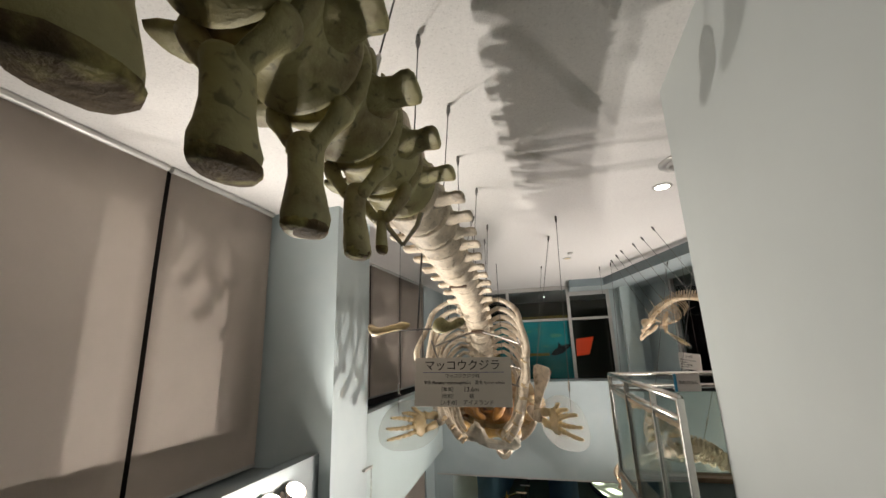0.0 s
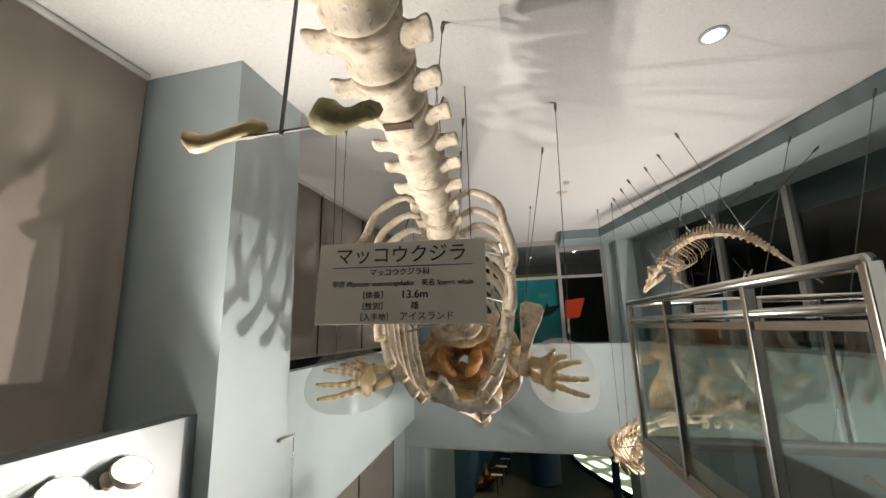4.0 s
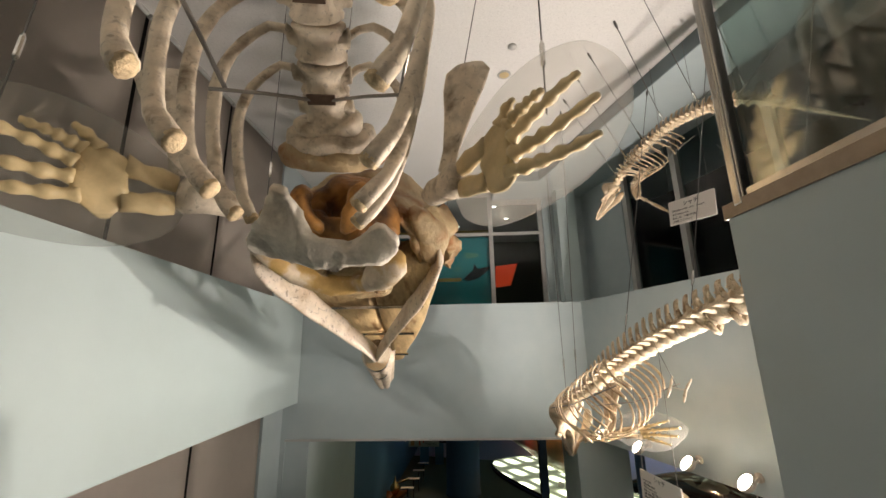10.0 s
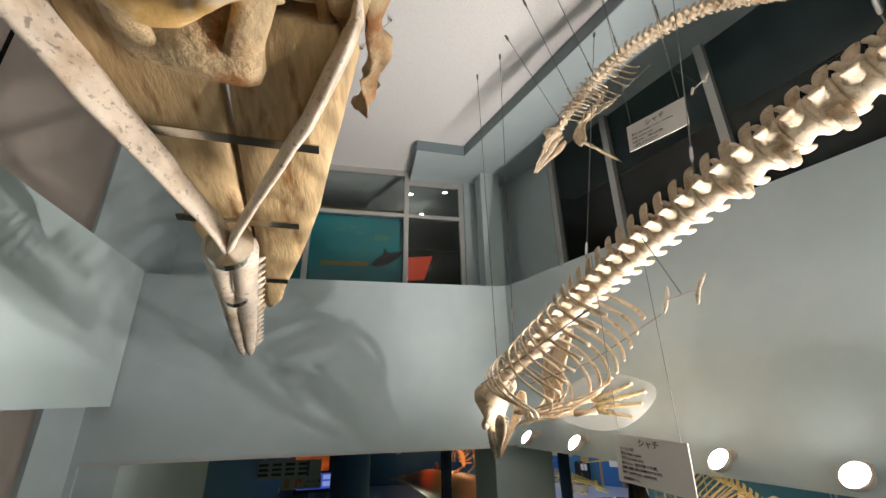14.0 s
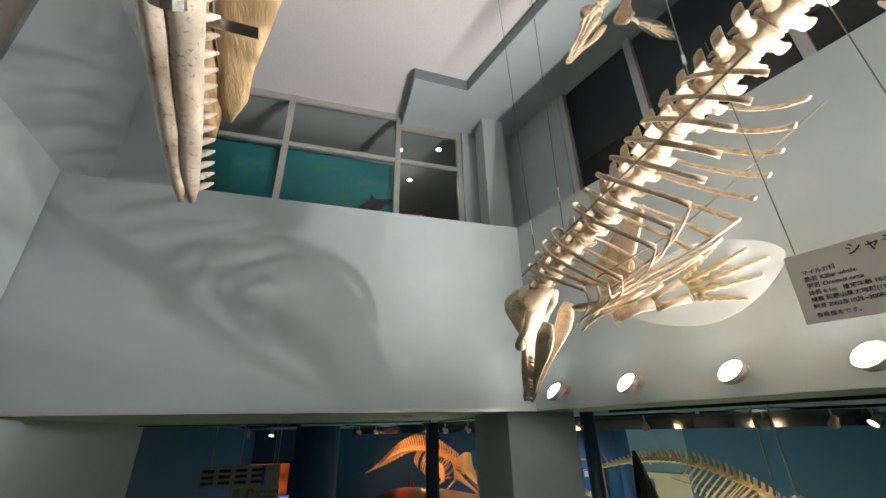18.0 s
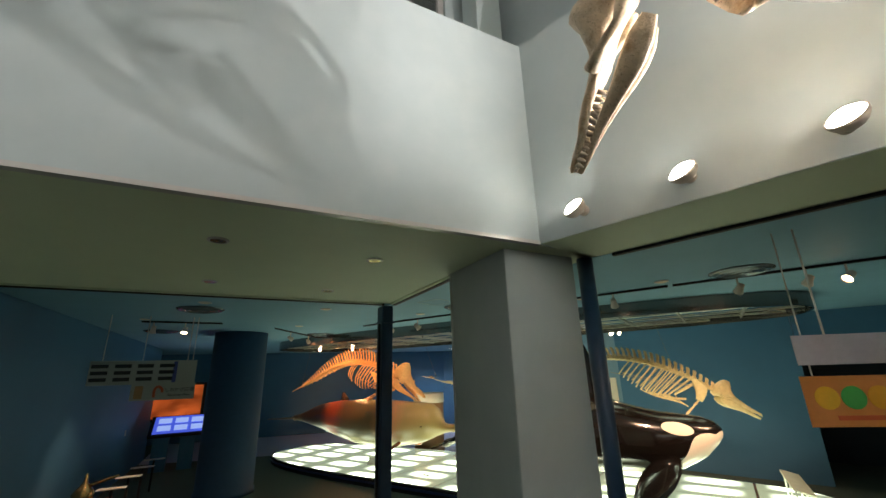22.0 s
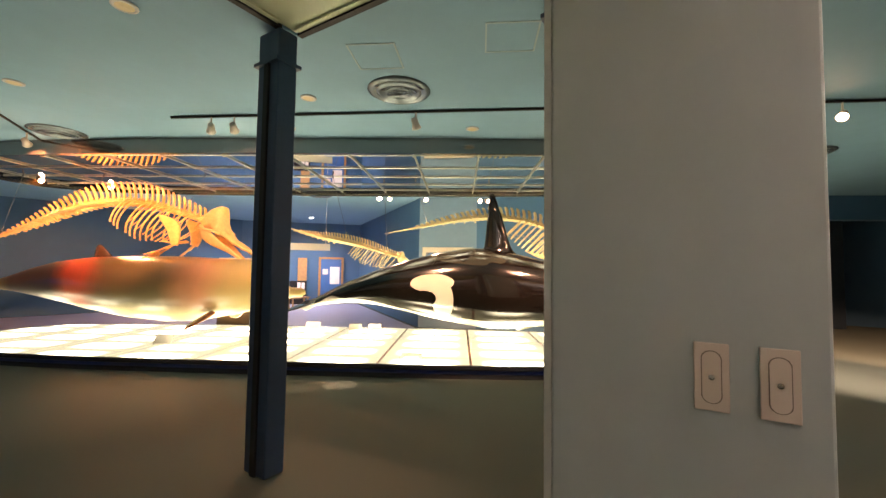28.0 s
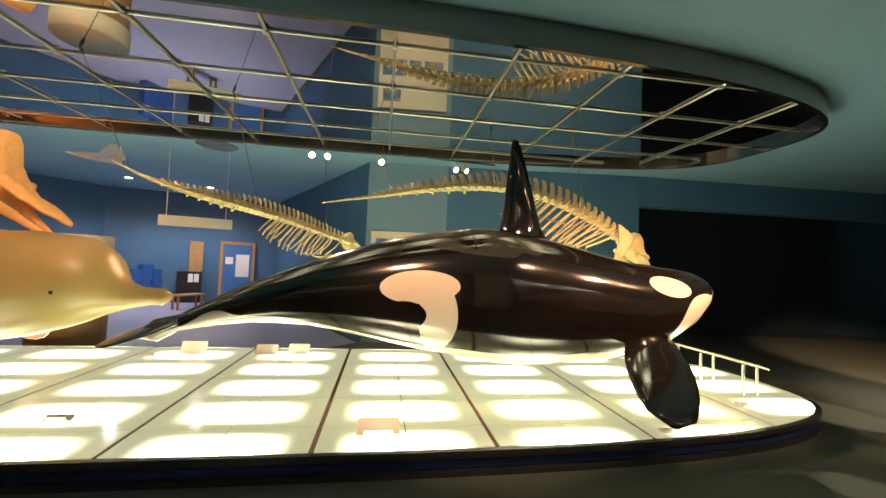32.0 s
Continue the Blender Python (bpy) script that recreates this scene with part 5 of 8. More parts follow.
for y0, y1 in ((2.585, 4.02), (1.17, 2.585), (-0.25, 1.17), (-1.67, -0.25), (-3.1, -1.67), (-4.5, -3.1)):
    roller_blind(-3.32, y0, y1, 5.83, CEIL)
for y0, y1 in ((8.70, 10.4), (7.15, 8.70), (5.58, 7.15), (4.92, 5.58)):
    roller_blind(-3.50, y0, y1, 6.14, CEIL)
for y0, y1 in ((8.93, 10.63), (7.23, 8.93), (5.53, 7.23)):
    roller_blind(-3.62, y0, y1, 0.62, 5.5)
bm = boxes(((-3.44, -6, 5.8), (-3.40, 4.06, CEIL)), ((-3.60, 4.9, 6.0), (-3.56, 10.44, CEIL)), ((-3.72, 4.9, 0.6), (-3.68, 10.66, 5.6)))
setting("window_west", bm, SLOT, "dark night windows behind the blinds", "window")
bm = boxes(((-3.60, 10.44, SILL - 0.1), (-3.50, FAR, CEIL)), ((-3.94, 10.66, 0), (-3.60, FAR, 5.72)))
setting("wall_west_end", bm, WALL, "blue-grey wall beside the blinds", "wall")


def far_window():
    w = thing("window_1", (-0.6, 12.5, SILL), "aluminium-framed interior window with dark panes", "window", kind="structure")
    for x in (-2.72, -1.43, 0.36, 1.47):
        part("mullion", boxes(((x - 0.045, 12.44, SILL - 0.02), (x + 0.045, 12.54, CEIL - (0.2 if x > 0.4 else 0.0))), bevel=0.004), FRAMEM, w)
    for x0, x1 in ((-2.67, -1.475), (-1.385, 0.315), (0.405, 1.425)):
        part("transom", boxes(((x0, 12.45, 7.70), (x1, 12.53, 7.77)), bevel=0.004), FRAMEM, w)
        top = CEIL - (0.2 if x0 > 0.4 else 0.0)
        part("head_rail", boxes(((x0, 12.45, top - 0.12), (x1, 12.53, top - 0.003)), bevel=0.004), FRAMEM, w)
        for z0, z1 in ((SILL - 0.02, 7.70), (7.77, top - 0.12)):
            part("pane", boxes(((x0, 12.487, z0), (x1, 12.493, z1))), WINDOW, w).visible_shadow = False
    return w


far_window()
TEAL = material("sea_mural", (0.012, 0.30, 0.34), 0.5, vary=0.3, scale=1.6, second=(0.04, 0.46, 0.48), mix_at=(0.4, 0.7), mix_scale=0.9)
OCHRE = material("mural_ochre", (0.45, 0.30, 0.06), 0.6)
SEAGREEN = material("mural_green", (0.16, 0.42, 0.30), 0.6)
# banner cloth with a faint glow added in place of light on it
RED = glow("red_banner", (0.85, 0.07, 0.02), 0.35)
mural = thing("sea_mural", (-1.2, 12.56, SILL), "teal undersea mural panel behind the window panes", "mural")
part("panel", boxes(((-2.67, 12.58, SILL - 0.02), (0.315, 12.60, 7.70))), TEAL, mural)
for x, z, s in ((-0.85, 7.42, 0.06), (-0.62, 7.48, 0.05), (-0.5, 7.36, 0.05), (-0.08, 7.28, 0.11), (-2.0, 7.3, 0.04), (-1.9, 7.22, 0.035), (-1.8, 7.33, 0.04), (-1.7, 7.26, 0.04), (-1.75, 7.38, 0.035), (-2.3, 7.0, 0.07), (-0.4, 6.98, 0.05), (-1.0, 7.05, 0.04)):
    b = bmesh.new()
    out = [(s * math.cos(a) * 1.5, s * 0.5 * math.sin(a) * (1 if math.cos(a) > -0.6 else 1.8)) for a in (2 * math.pi * k / 14 for k in range(14))]
    prism(b, out, 0, 0.004, Matrix.Translation((x, 12.575, z)) @ pose(0, 0, 0, 90, 0, 0))
    part("painted_fish", b, SEAGREEN, mural)
b = bmesh.new()
prism(b, [(-0.34, 0.02), (-0.24, -0.07), (0, -0.10), (0.22, -0.05), (0.34, 0.02), (0.2, 0.07), (0.06, 0.10), (0.04, 0.24), (-0.05, 0.11), (-0.2, 0.08)], 0, 0.004, Matrix.Translation((0.03, 12.574, 6.86)) @ pose(0, 0, 0, 90, -25, 0))
part("painted_whale", b, INK, mural)
for x, wd in ((-2.15, 0.75), (-0.75, 0.85)):
    part("lettering_bar", boxes(((x - wd / 2, 12.573, 6.70), (x + wd / 2, 12.578, 6.78))), OCHRE, mural)
part("yellow_strip", boxes(((-2.67, 12.56, 7.78), (0.315, 12.60, 7.86))), OCHRE, mural)
room = thing("red_banner", (0.9, 13.3, 6.0), "red hanging banner in the room behind the glass, given a faint glow", "banner")
b = bmesh.new()
prism(b, [(-0.25, -0.35), (0.12, -0.3), (0.30, 0.22), (-0.22, 0.16)], 0, 0.01, Matrix.Translation((0.72, 13.3, 7.0)) @ pose(0, 0, 0, 90, 0, 0))
part("cloth", b, RED, room)
# room shell whose dark colour stands in for the lack of light
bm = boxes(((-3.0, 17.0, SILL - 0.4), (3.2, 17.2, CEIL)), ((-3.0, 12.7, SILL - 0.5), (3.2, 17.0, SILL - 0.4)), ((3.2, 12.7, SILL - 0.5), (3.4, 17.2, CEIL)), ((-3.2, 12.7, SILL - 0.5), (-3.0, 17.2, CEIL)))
setting("room_north", bm, material("room_shade", (0.055, 0.065, 0.045), 0.7, vary=0.3, scale=1.5), "room behind the far windows, coloured dark as if unlit", "wall")
bm = boxes(((-3.2, 12.66, CEIL), (3.4, 17.2, CEIL + 0.2)))
setting("ceiling_room", bm, CEILING, "ceiling of the room behind the far windows", "ceiling")


def downlight(x, y, z, lit, r=0.075, mat=None, group="ceiling downlights"):
    t = thing("downlight", (x, y, z), "round recessed ceiling downlight with a pale trim ring", "downlight", group)
    b = bmesh.new()
    lathe(b, [(r * 1.25, 0.0), (r * 1.25, -0.008), (r, -0.014), (r * 0.92, 0.0)], Matrix.Translation((x, y, z - 0.002)), 20)
    part("trim_ring", b, FRAMEM, t, smooth=True)
    b = bmesh.new()
    lathe(b, [(r * 0.90, -0.011), (r * 0.72, -0.004), (r * 0.45, -0.0025), (r * 0.40, -0.010), (r * 0.12, -0.013)], Matrix.Translation((x, y, z - 0.002)), 16)
    part("lens", b, mat or (DOWN if lit else SOFTB), t)
    return t


for x, y in ((0.55, 13.4), (0.95, 14.4), (1.3, 13.2), (-0.4, 15.0)):
    downlight(x, y, CEIL, True, 0.06)
point("room_lamp", (0.8, 14.0, 8.3), 2.2, (1, 0.9, 0.75), 0.1)

# dark windows of the right side
w = thing("window_2", wall_at(8) + WALL_OUT * 0.9 + Vector((0, 0, SILL)), "tall dark window band with grey mullions at night", "window", kind="structure")
for y in (10.9, 9.75, 8.3, 6.8, 5.3, 3.8):
    p = wall_at(y) + WALL_OUT * 0.88
    m = Matrix((WALL_DIR, WALL_OUT, Vector((0, 0, 1)))).transposed().to_4x4()
    m.translation = p
    part("mullion", boxes(((-0.05, -0.06, SILL - 0.02), (0.05, 0.06, CEIL - 0.2)), m=m), FRAMEM, w)
for ya, yb in ((10.9, 9.75), (9.75, 8.3), (8.3, 6.8), (6.8, 5.3), (5.3, 3.8)):
    b = wall_strip(0.90, 0.906, ya - 0.05, yb + 0.05, SILL - 0.02, CEIL - 0.2)
    part("pane", b, WINDOW, w).visible_shadow = False
setting("wall_window_end", wall_strip(0.80, 1.0, 12.3, 10.95, SILL - 0.3, CEIL - 0.2), WALL, "blue-grey wall beside the dark windows", "wall")
setting("night_backdrop", wall_strip(2.6, 2.7, 16, 0, LOW + 0.32, CEIL + 1), BLACK, "black night beyond the windows", "backdrop")
bm = boxes(((1.74, 11.95, SILL - 0.02), (2.12, 12.3, CEIL - 0.2)))
setting("column_corner", bm, SPANDREL, "pale painted corner column between the windows", "column")
bm = boxes(((1.515, 12.40, SILL - 0.02), (2.6, 12.56, CEIL - 0.2)))
setting("wall_corner", bm, WALL, "blue-grey wall in the window corner", "wall")

# stainless and glass balustrade
rail = thing("glass_balustrade", (0.55, 4.2, 5.67), "stainless steel and glass balustrade on a wood-capped curb", "railing")
P_END, P_COR, P_R = Vector((0.665, 2.86, 0)), Vector((0.50, 5.00, 0)), Vector((6.2, 5.0, 0))


def rail_run(a, b, posts):
    d = (b - a).normalized()
    for z, r in ((6.66, 0.024), (6.54, 0.018)):
        q = bmesh.new()
        tube(q, [a + Vector((0, 0, z)), b + Vector((0, 0, z))], r, 12)
        part("hand_rail" if r > 0.02 else "second_rail", q, STEEL, rail, smooth=True)
    for s in posts:
        p = a.lerp(b, s)
        m = Matrix.Translation(p) @ Matrix.Rotation(math.atan2(d.y, d.x), 4, "Z")
        part("post", boxes(((-0.016, -0.022, 5.66), (0.016, 0.022, 6.66)), m=m, bevel=0.005), STEEL, rail)
    for s0, s1 in zip(posts, posts[1:]):
        p, q = a.lerp(b, s0), a.lerp(b, s1)
        m = Matrix.Translation(p) @ Matrix.Rotation(math.atan2(d.y, d.x), 4, "Z")
        ln = (q - p).length
        g = part("glass_pane", boxes(((0.05, -0.005, 5.70), (ln - 0.05, 0.005, 6.48)), m=m), GLASS, rail)
        g.visible_shadow = False
        part("top_frame", boxes(((0.03, -0.012, 6.48), (ln - 0.03, 0.012, 6.51)), m=m), STEEL, rail)
        part("bottom_frame", boxes(((0.03, -0.012, 5.675), (ln - 0.03, 0.012, 5.70)), m=m), STEEL, rail)


rail_run(P_END, P_COR, (0.0, 0.26, 0.65, 1.0))
rail_run(P_COR, P_R, (0.0, 0.22, 0.44, 0.66, 0.88))
bm = bmesh.new()
prism(bm, [(0.652, 2.83), (0.83, 2.83), (0.66, 4.90), (0.489, 4.90)], 5.634, 5.678)
prism(bm, [(0.489, 4.90), (6.4, 4.90), (6.4, 5.063), (0.477, 5.063)], 5.634, 5.678)
part("wood_cap", bm, WOODCAP, rail, "brown wooden cap on the curb")
st = thing("notice_plate", (1.2, 5.03, 6.5), "small white notice plate with a blue end on the glass", "sign")
nm = Matrix.Translation((1.255, 4.975, 6.57)) @ pose(0, 0, 0, 90, 0, 0)
part("plate", boxes(((-0.125, -0.09, -0.004), (0.125, 0.09, 0.004)), m=nm), SIGNB, st)
part("blue_end", boxes(((-0.125, -0.09, 0.004), (-0.095, 0.09, 0.006)), m=nm), material("sky_blue", (0.05, 0.30, 0.50), 0.5), st)
writing("lettering", "展示物・ワイヤーに\nさわらないでください", 0.019, nm @ Matrix.Translation((0.012, 0.0, 0.006)), INK, st)


# spot fixtures
def spot_fixture(name, at, aim, label, group, arm_to):
    at, aim = Vector(at), Vector(aim)
    t = thing(name, arm_to, label, "spotlight", group)
    d = (aim - at).normalized()
    m = frame_at(at, d) @ pose(0, 0, 0, -90, 0, 0)
    b = bmesh.new()
    lathe(b, [(0.030, -0.085), (0.055, -0.078), (0.082, -0.055), (0.100, -0.022), (0.103, 0.0), (0.092, 0.0), (0.084, -0.02)], m, 20)
    part("housing", b, LAMPBODY, t, smooth=True)
    b = bmesh.new()
    lathe(b, [(0.090, -0.012), (0.084, 0.008), (0.058, 0.024), (0.02, 0.030)], m, 20)
    part("lens", b, BULB, t)
    b = bmesh.new()
    tube(b, [at - d * 0.06, Vector(arm_to)], 0.016, 8)
    part("arm", b, LAMPBODY, t)
    b = bmesh.new()
    lathe(b, [(0.05, 0), (0.05, 0.02), (0.03, 0.03)], frame_at(arm_to, at - Vector(arm_to)) @ pose(0, 0, 0, -90, 0, 0), 14)
    part("wall_plate", b, LAMPBODY, t)
    return t


for y in WALL_SPOT_Y:
    p = wall_at(y) + Vector((-0.2, -0.06, 3.90))
    spot_fixture("wall_spotlight", p, p + Vector((-1.2, 0.10, 1.0)), "cream round spotlight on a short arm on the painted wall, lit", "wall spotlights", wall_at(y) + Vector((-0.003, 0, 3.92)))
for y, watts, aim in SILL_SPOTS:
    spot_fixture("sill_spotlight", (-2.45, y, 5.79), aim, "cream round spotlight lit on the window sill", "sill spotlights", (-2.557, y - 0.06, 5.74))

# ceiling fittings of the void
def diffuser(x, y, z, r, label="round white ceiling air diffuser with rings", mat=None):
    t = thing("air_diffuser", (x, y, z), label, "air vent", "air diffusers")
    mm = Matrix.Translation((x, y, z - 0.002))
    for k, (a, c, h) in enumerate(((1.0, 0.86, -0.03), (0.78, 0.62, -0.045), (0.52, 0.38, -0.05), (0.28, 0.10, -0.05))):
        b = bmesh.new()
        lathe(b, [(r * a, 0.0), (r * a, -0.008), (r * c, h), (r * c * 0.97, h + 0.008)], mm, 28)
        part("ring", b, mat or FRAMEM, t, smooth=True)
    return t


diffuser(1.37, 4.15, CEIL, 0.24)
downlight(1.305, 4.8, CEIL, True, 0.085)
downlight(0.31, 8.40, CEIL, False, 0.07)
sm = thing("smoke_detector", (0.36, 7.9, CEIL), "small round smoke detector on the ceiling", "detector")
b = bmesh.new()
lathe(b, [(0.05, 0), (0.05, -0.02), (0.03, -0.035)], Matrix.Translation((0.36, 7.9, CEIL - 0.001)), 16)
part("body", b, FRAMEM, sm, smooth=True)

# wall bracket with chain and clear tube on the pier
br = thing("hanging_bracket", (-2.42, 4.7, 5.62), "small metal bracket with a chain and clear strip on the pier", "bracket")
part("bracket_arm", boxes(((-2.42, 4.78, 5.600), (-2.38, 4.99, 5.622))), FRAMEM, br)
for k in range(5):
    b = bmesh.new()
    tube(b, [(-2.40, 4.98, 5.59 - k * 0.025), (-2.40, 4.98, 5.575 - k * 0.025)], [0.009, 0.006], 6)
    part("chain_link", b, WIRE, br)
part("clear_strip", boxes(((-2.408, 4.971, 4.85), (-2.392, 4.989, 5.46)), bevel=0.002), ACRYLIC, br)

# signs
def hung_sign(name, centre, right, w, h, label, lines, mat, tilt=0.0, top=CEIL, rule=None, group=""):
    """lines: (text, size, x, y, align, shear)."""
    c, r = Vector(centre), Vector(right).normalized()
    up = (Vector((0, 0, 1)) - r * r.z).normalized()
    nrm = r.cross(up)
    m = Matrix((r, up, nrm)).transposed().to_4x4()
    m.translation = c
    m = m @ pose(0, 0, 0, tilt, 0, 0)
    t = thing(name, c, label, "sign", group)
    board = part("board", boxes(((-w / 2, -h / 2, -0.004), (w / 2, h / 2, 0.004)), m=m, bevel=0.001), mat, t)
    for k, (text, size, x, y, al, sh) in enumerate(lines):
        writing("lettering", text, size, m @ Matrix.Translation((x, y, 0.0055)), INK, board, al, sh)
    if rule:
        part("rule", boxes(((rule[0], rule[2] - 0.002, 0.0045), (rule[1], rule[2] + 0.002, 0.006)), m=m), BLUEINK, board)
    for s in (-1, 1):
        b = bmesh.new()
        a = m @ Vector((s * w * 0.42, h * 0.46, 0))
        tube(b, [a, Vector((a.x, a.y, top))], 0.0025, 6)
        part("wire", b, WIRE, t)
    return t


hung_sign("sperm_whale_sign", (-0.80, 3.34, 6.733), (0.80, 0.07, -0.012), 0.80, 0.385, "grey-beige hanging name board with black Japanese lettering",
          [("マッコウクジラ", 0.091, 0.0, 0.125, "CENTER", 0), ("マッコウクジラ科", 0.036, 0.0, 0.044, "CENTER", 0), ("学名", 0.032, -0.325, -0.008, "LEFT", 0), ("Physeter macrocephalus", 0.033, -0.255, -0.008, "LEFT", 0.25), ("英名 Sperm whale", 0.032, 0.105, -0.008, "LEFT", 0),
           ("［体長］", 0.036, -0.195, -0.062, "LEFT", 0), ("13.6m", 0.052, 0.008, -0.060, "LEFT", 0), ("［性別］", 0.036, -0.195, -0.113, "LEFT", 0), ("雄", 0.040, 0.056, -0.113, "LEFT", 0), ("［入手地］", 0.036, -0.203, -0.163, "LEFT", 0), ("アイスランド", 0.042, 0.004, -0.161, "LEFT", 0)], SIGNM, -4, 7.7, (-0.33, 0.34, 0.073))
hung_sign("killer_whale_sign", (2.105, 7.945, 6.655), (0.193, -0.501, -0.035), 0.54, 0.27, "white hanging name board for the young killer whale", 
          [("シャチ", 0.062, 0.0, 0.075, "CENTER", 0), ("英名 Killer whale・Orca・Grampus", 0.026, -0.23, 0.018, "LEFT", 0), ("学名 Orcinus orca", 0.026, -0.23, -0.022, "LEFT", 0), ("体長 3.7m     年齢 2才(雄)", 0.026, -0.23, -0.062, "LEFT", 0), ("入手地 アイスランド", 0.026, -0.23, -0.102, "LEFT", 0)], SIGNB, 0, CEIL - 0.2, None, "killer whale name boards")
hung_sign("killer_whale_sign", (1.335, 7.784, 4.02), (0.108, -0.50, -0.017), 0.52, 0.275, "white hanging name board for the adult killer whale",
          [("シャチ", 0.05, 0.0, 0.10, "CENTER", 0), ("マイルカ科", 0.021, -0.22, 0.055, "LEFT", 0), ("英名 Killer whale", 0.022, -0.22, 0.028, "LEFT", 0), ("学名 Orcinus orca", 0.022, -0.22, 0.002, "LEFT", 0.15), ("体長 6.1m   推定年齢 16才(雌)", 0.020, -0.22, -0.026, "LEFT", 0),
           ("捕獲 和歌山県太地町(1997年2月)", 0.020, -0.22, -0.052, "LEFT", 0), ("飼育 2003年10月~2008年9月", 0.020, -0.22, -0.078, "LEFT", 0), ("骨格標本です。", 0.020, -0.22, -0.112, "LEFT", 0)], SIGNB, 0, 5.4, None, "killer whale name boards")

# pelvic bones of the killer whales
for c, s in (((1.38, 7.32, 4.93), 0.85), ((2.6, 7.85, 7.12), 0.55)):
    c = Vector(c)
    t = thing("pelvic_bones", c, "small cream H-shaped pair of pelvic bones on a wire", "bone", "killer whale pelvic bones")
    b = bmesh.new()
    tube(b, [c + Vector((0, -0.14, 0)) * s, c + Vector((0, 0.14, 0)) * s], 0.006, 6)
    part("bar", b, FRAMEM, t)
    for q in (-1, 1):
        b = bmesh.new()
        tube(b, smooth_path([c + Vector((-0.04, q * 0.15, -0.10)) * s, c + Vector((0, q * 0.14, 0)) * s, c + Vector((0.05, q * 0.17, 0.10)) * s], 7), [0.006, 0.011, 0.012, 0.011, 0.012, 0.010, 0.005], 7)
        part("pelvic_bone", b, JAWB, t, smooth=True)
    b = bmesh.new()
    tube(b, [c, c + Vector((-0.1, 0.1, 0.45 * s))], 0.003, 5)
    part("wire", b, WIRE, t)

# shutter switch plates on the pillar
GROOVE = material("plate_groove", (0.22, 0.17, 0.14), 0.6)
for y in (11.984, 11.755):
    t = thing("switch_plate", (1.61, y, 1.24), "cream rectangular shutter switch plate with an oval lid on the pillar", "switch", "switch plates")
    part("plate", boxes(((1.594, y - 0.064, 1.098), (1.611, y + 0.064, 1.386)), bevel=0.004), PLATE, t)
    b = bmesh.new()
    out = [(0.034 * math.cos(a), 0.034 * math.sin(a) + (0.075 if math.sin(a) > 0 else -0.075)) for a in (2 * math.pi * (k + 0.5) / 24 for k in range(24))]
    prism(b, out, 0, 0.005, Matrix.Translation((1.594, y, 1.242)) @ pose(0, 0, 0, 90, 0, -90))
    lid = part("lid", b, PLATE, t)
    b = bmesh.new()
    prism(b, [(p * 1.12, q * 1.035) for p, q in out], 0, 0.002, Matrix.Translation((1.594, y, 1.242)) @ pose(0, 0, 0, 90, 0, -90))
    part("lid_groove", b, GROOVE, t, "dark groove round the lid")
    b = bmesh.new()
    lathe(b, [(0.012, 0), (0.012, 0.004), (0.005, 0.005)], Matrix.Translation((1.589, y, 1.242)) @ pose(0, 0, 0, 0, -90, 0), 14)
    part("key_lock", b, STEEL, lid)
# ---- the whale hall ----
PC = Vector((5.16, 18.37, 0))
PU, PV = Vector((0.491, -0.871, 0)), Vector((0.871, 0.491, 0))
PM = Matrix((PU, PV, Vector((0, 0, 1)))).transposed().to_4x4()
PM.translation = PC
PA, PB, PN = 7.27, 1.847, 3.4
TOP = 0.21


def oval(a, b, n=96, power=PN):
    out = []
    for k in range(n):
        t = 2 * math.pi * k / n
        c, s = math.cos(t), math.sin(t)
        out.append((a * math.copysign(abs(c) ** (2 / power), c), b * math.copysign(abs(s) ** (2 / power), s)))
    return out


def clip(poly, shape):
    """The part of a convex polygon inside a convex counter-clockwise shape."""
    for i in range(len(shape)):
        a, b = Vector(shape[i]), Vector(shape[(i + 1) % len(shape)])
        d = b - a
        out = []
        for k in range(len(poly)):
            p, q = Vector(poly[k]), Vector(poly[(k + 1) % len(poly)])
            sp = d.x * (p.y - a.y) - d.y * (p.x - a.x)
            sq = d.x * (q.y - a.y) - d.y * (q.x - a.x)
            if sp >= 0:
                out.append((p.x, p.y))
            if (sp >= 0) != (sq >= 0):
                r = p.lerp(q, sp / (sp - sq))
                out.append((r.x, r.y))
        poly = out
        if len(poly) < 3:
            return []
    clean = [p for k, p in enumerate(poly) if (Vector(p) - Vector(poly[k - 1])).length > 1e-4]
    return clean if len(clean) > 2 else []


def local_part(name, bm, mat, parent, label="", smooth=False):
    """A part whose mesh is in its parent's own frame."""
    ob = part(name, bm, mat, None, label, smooth)
    ob.parent = parent
    return ob


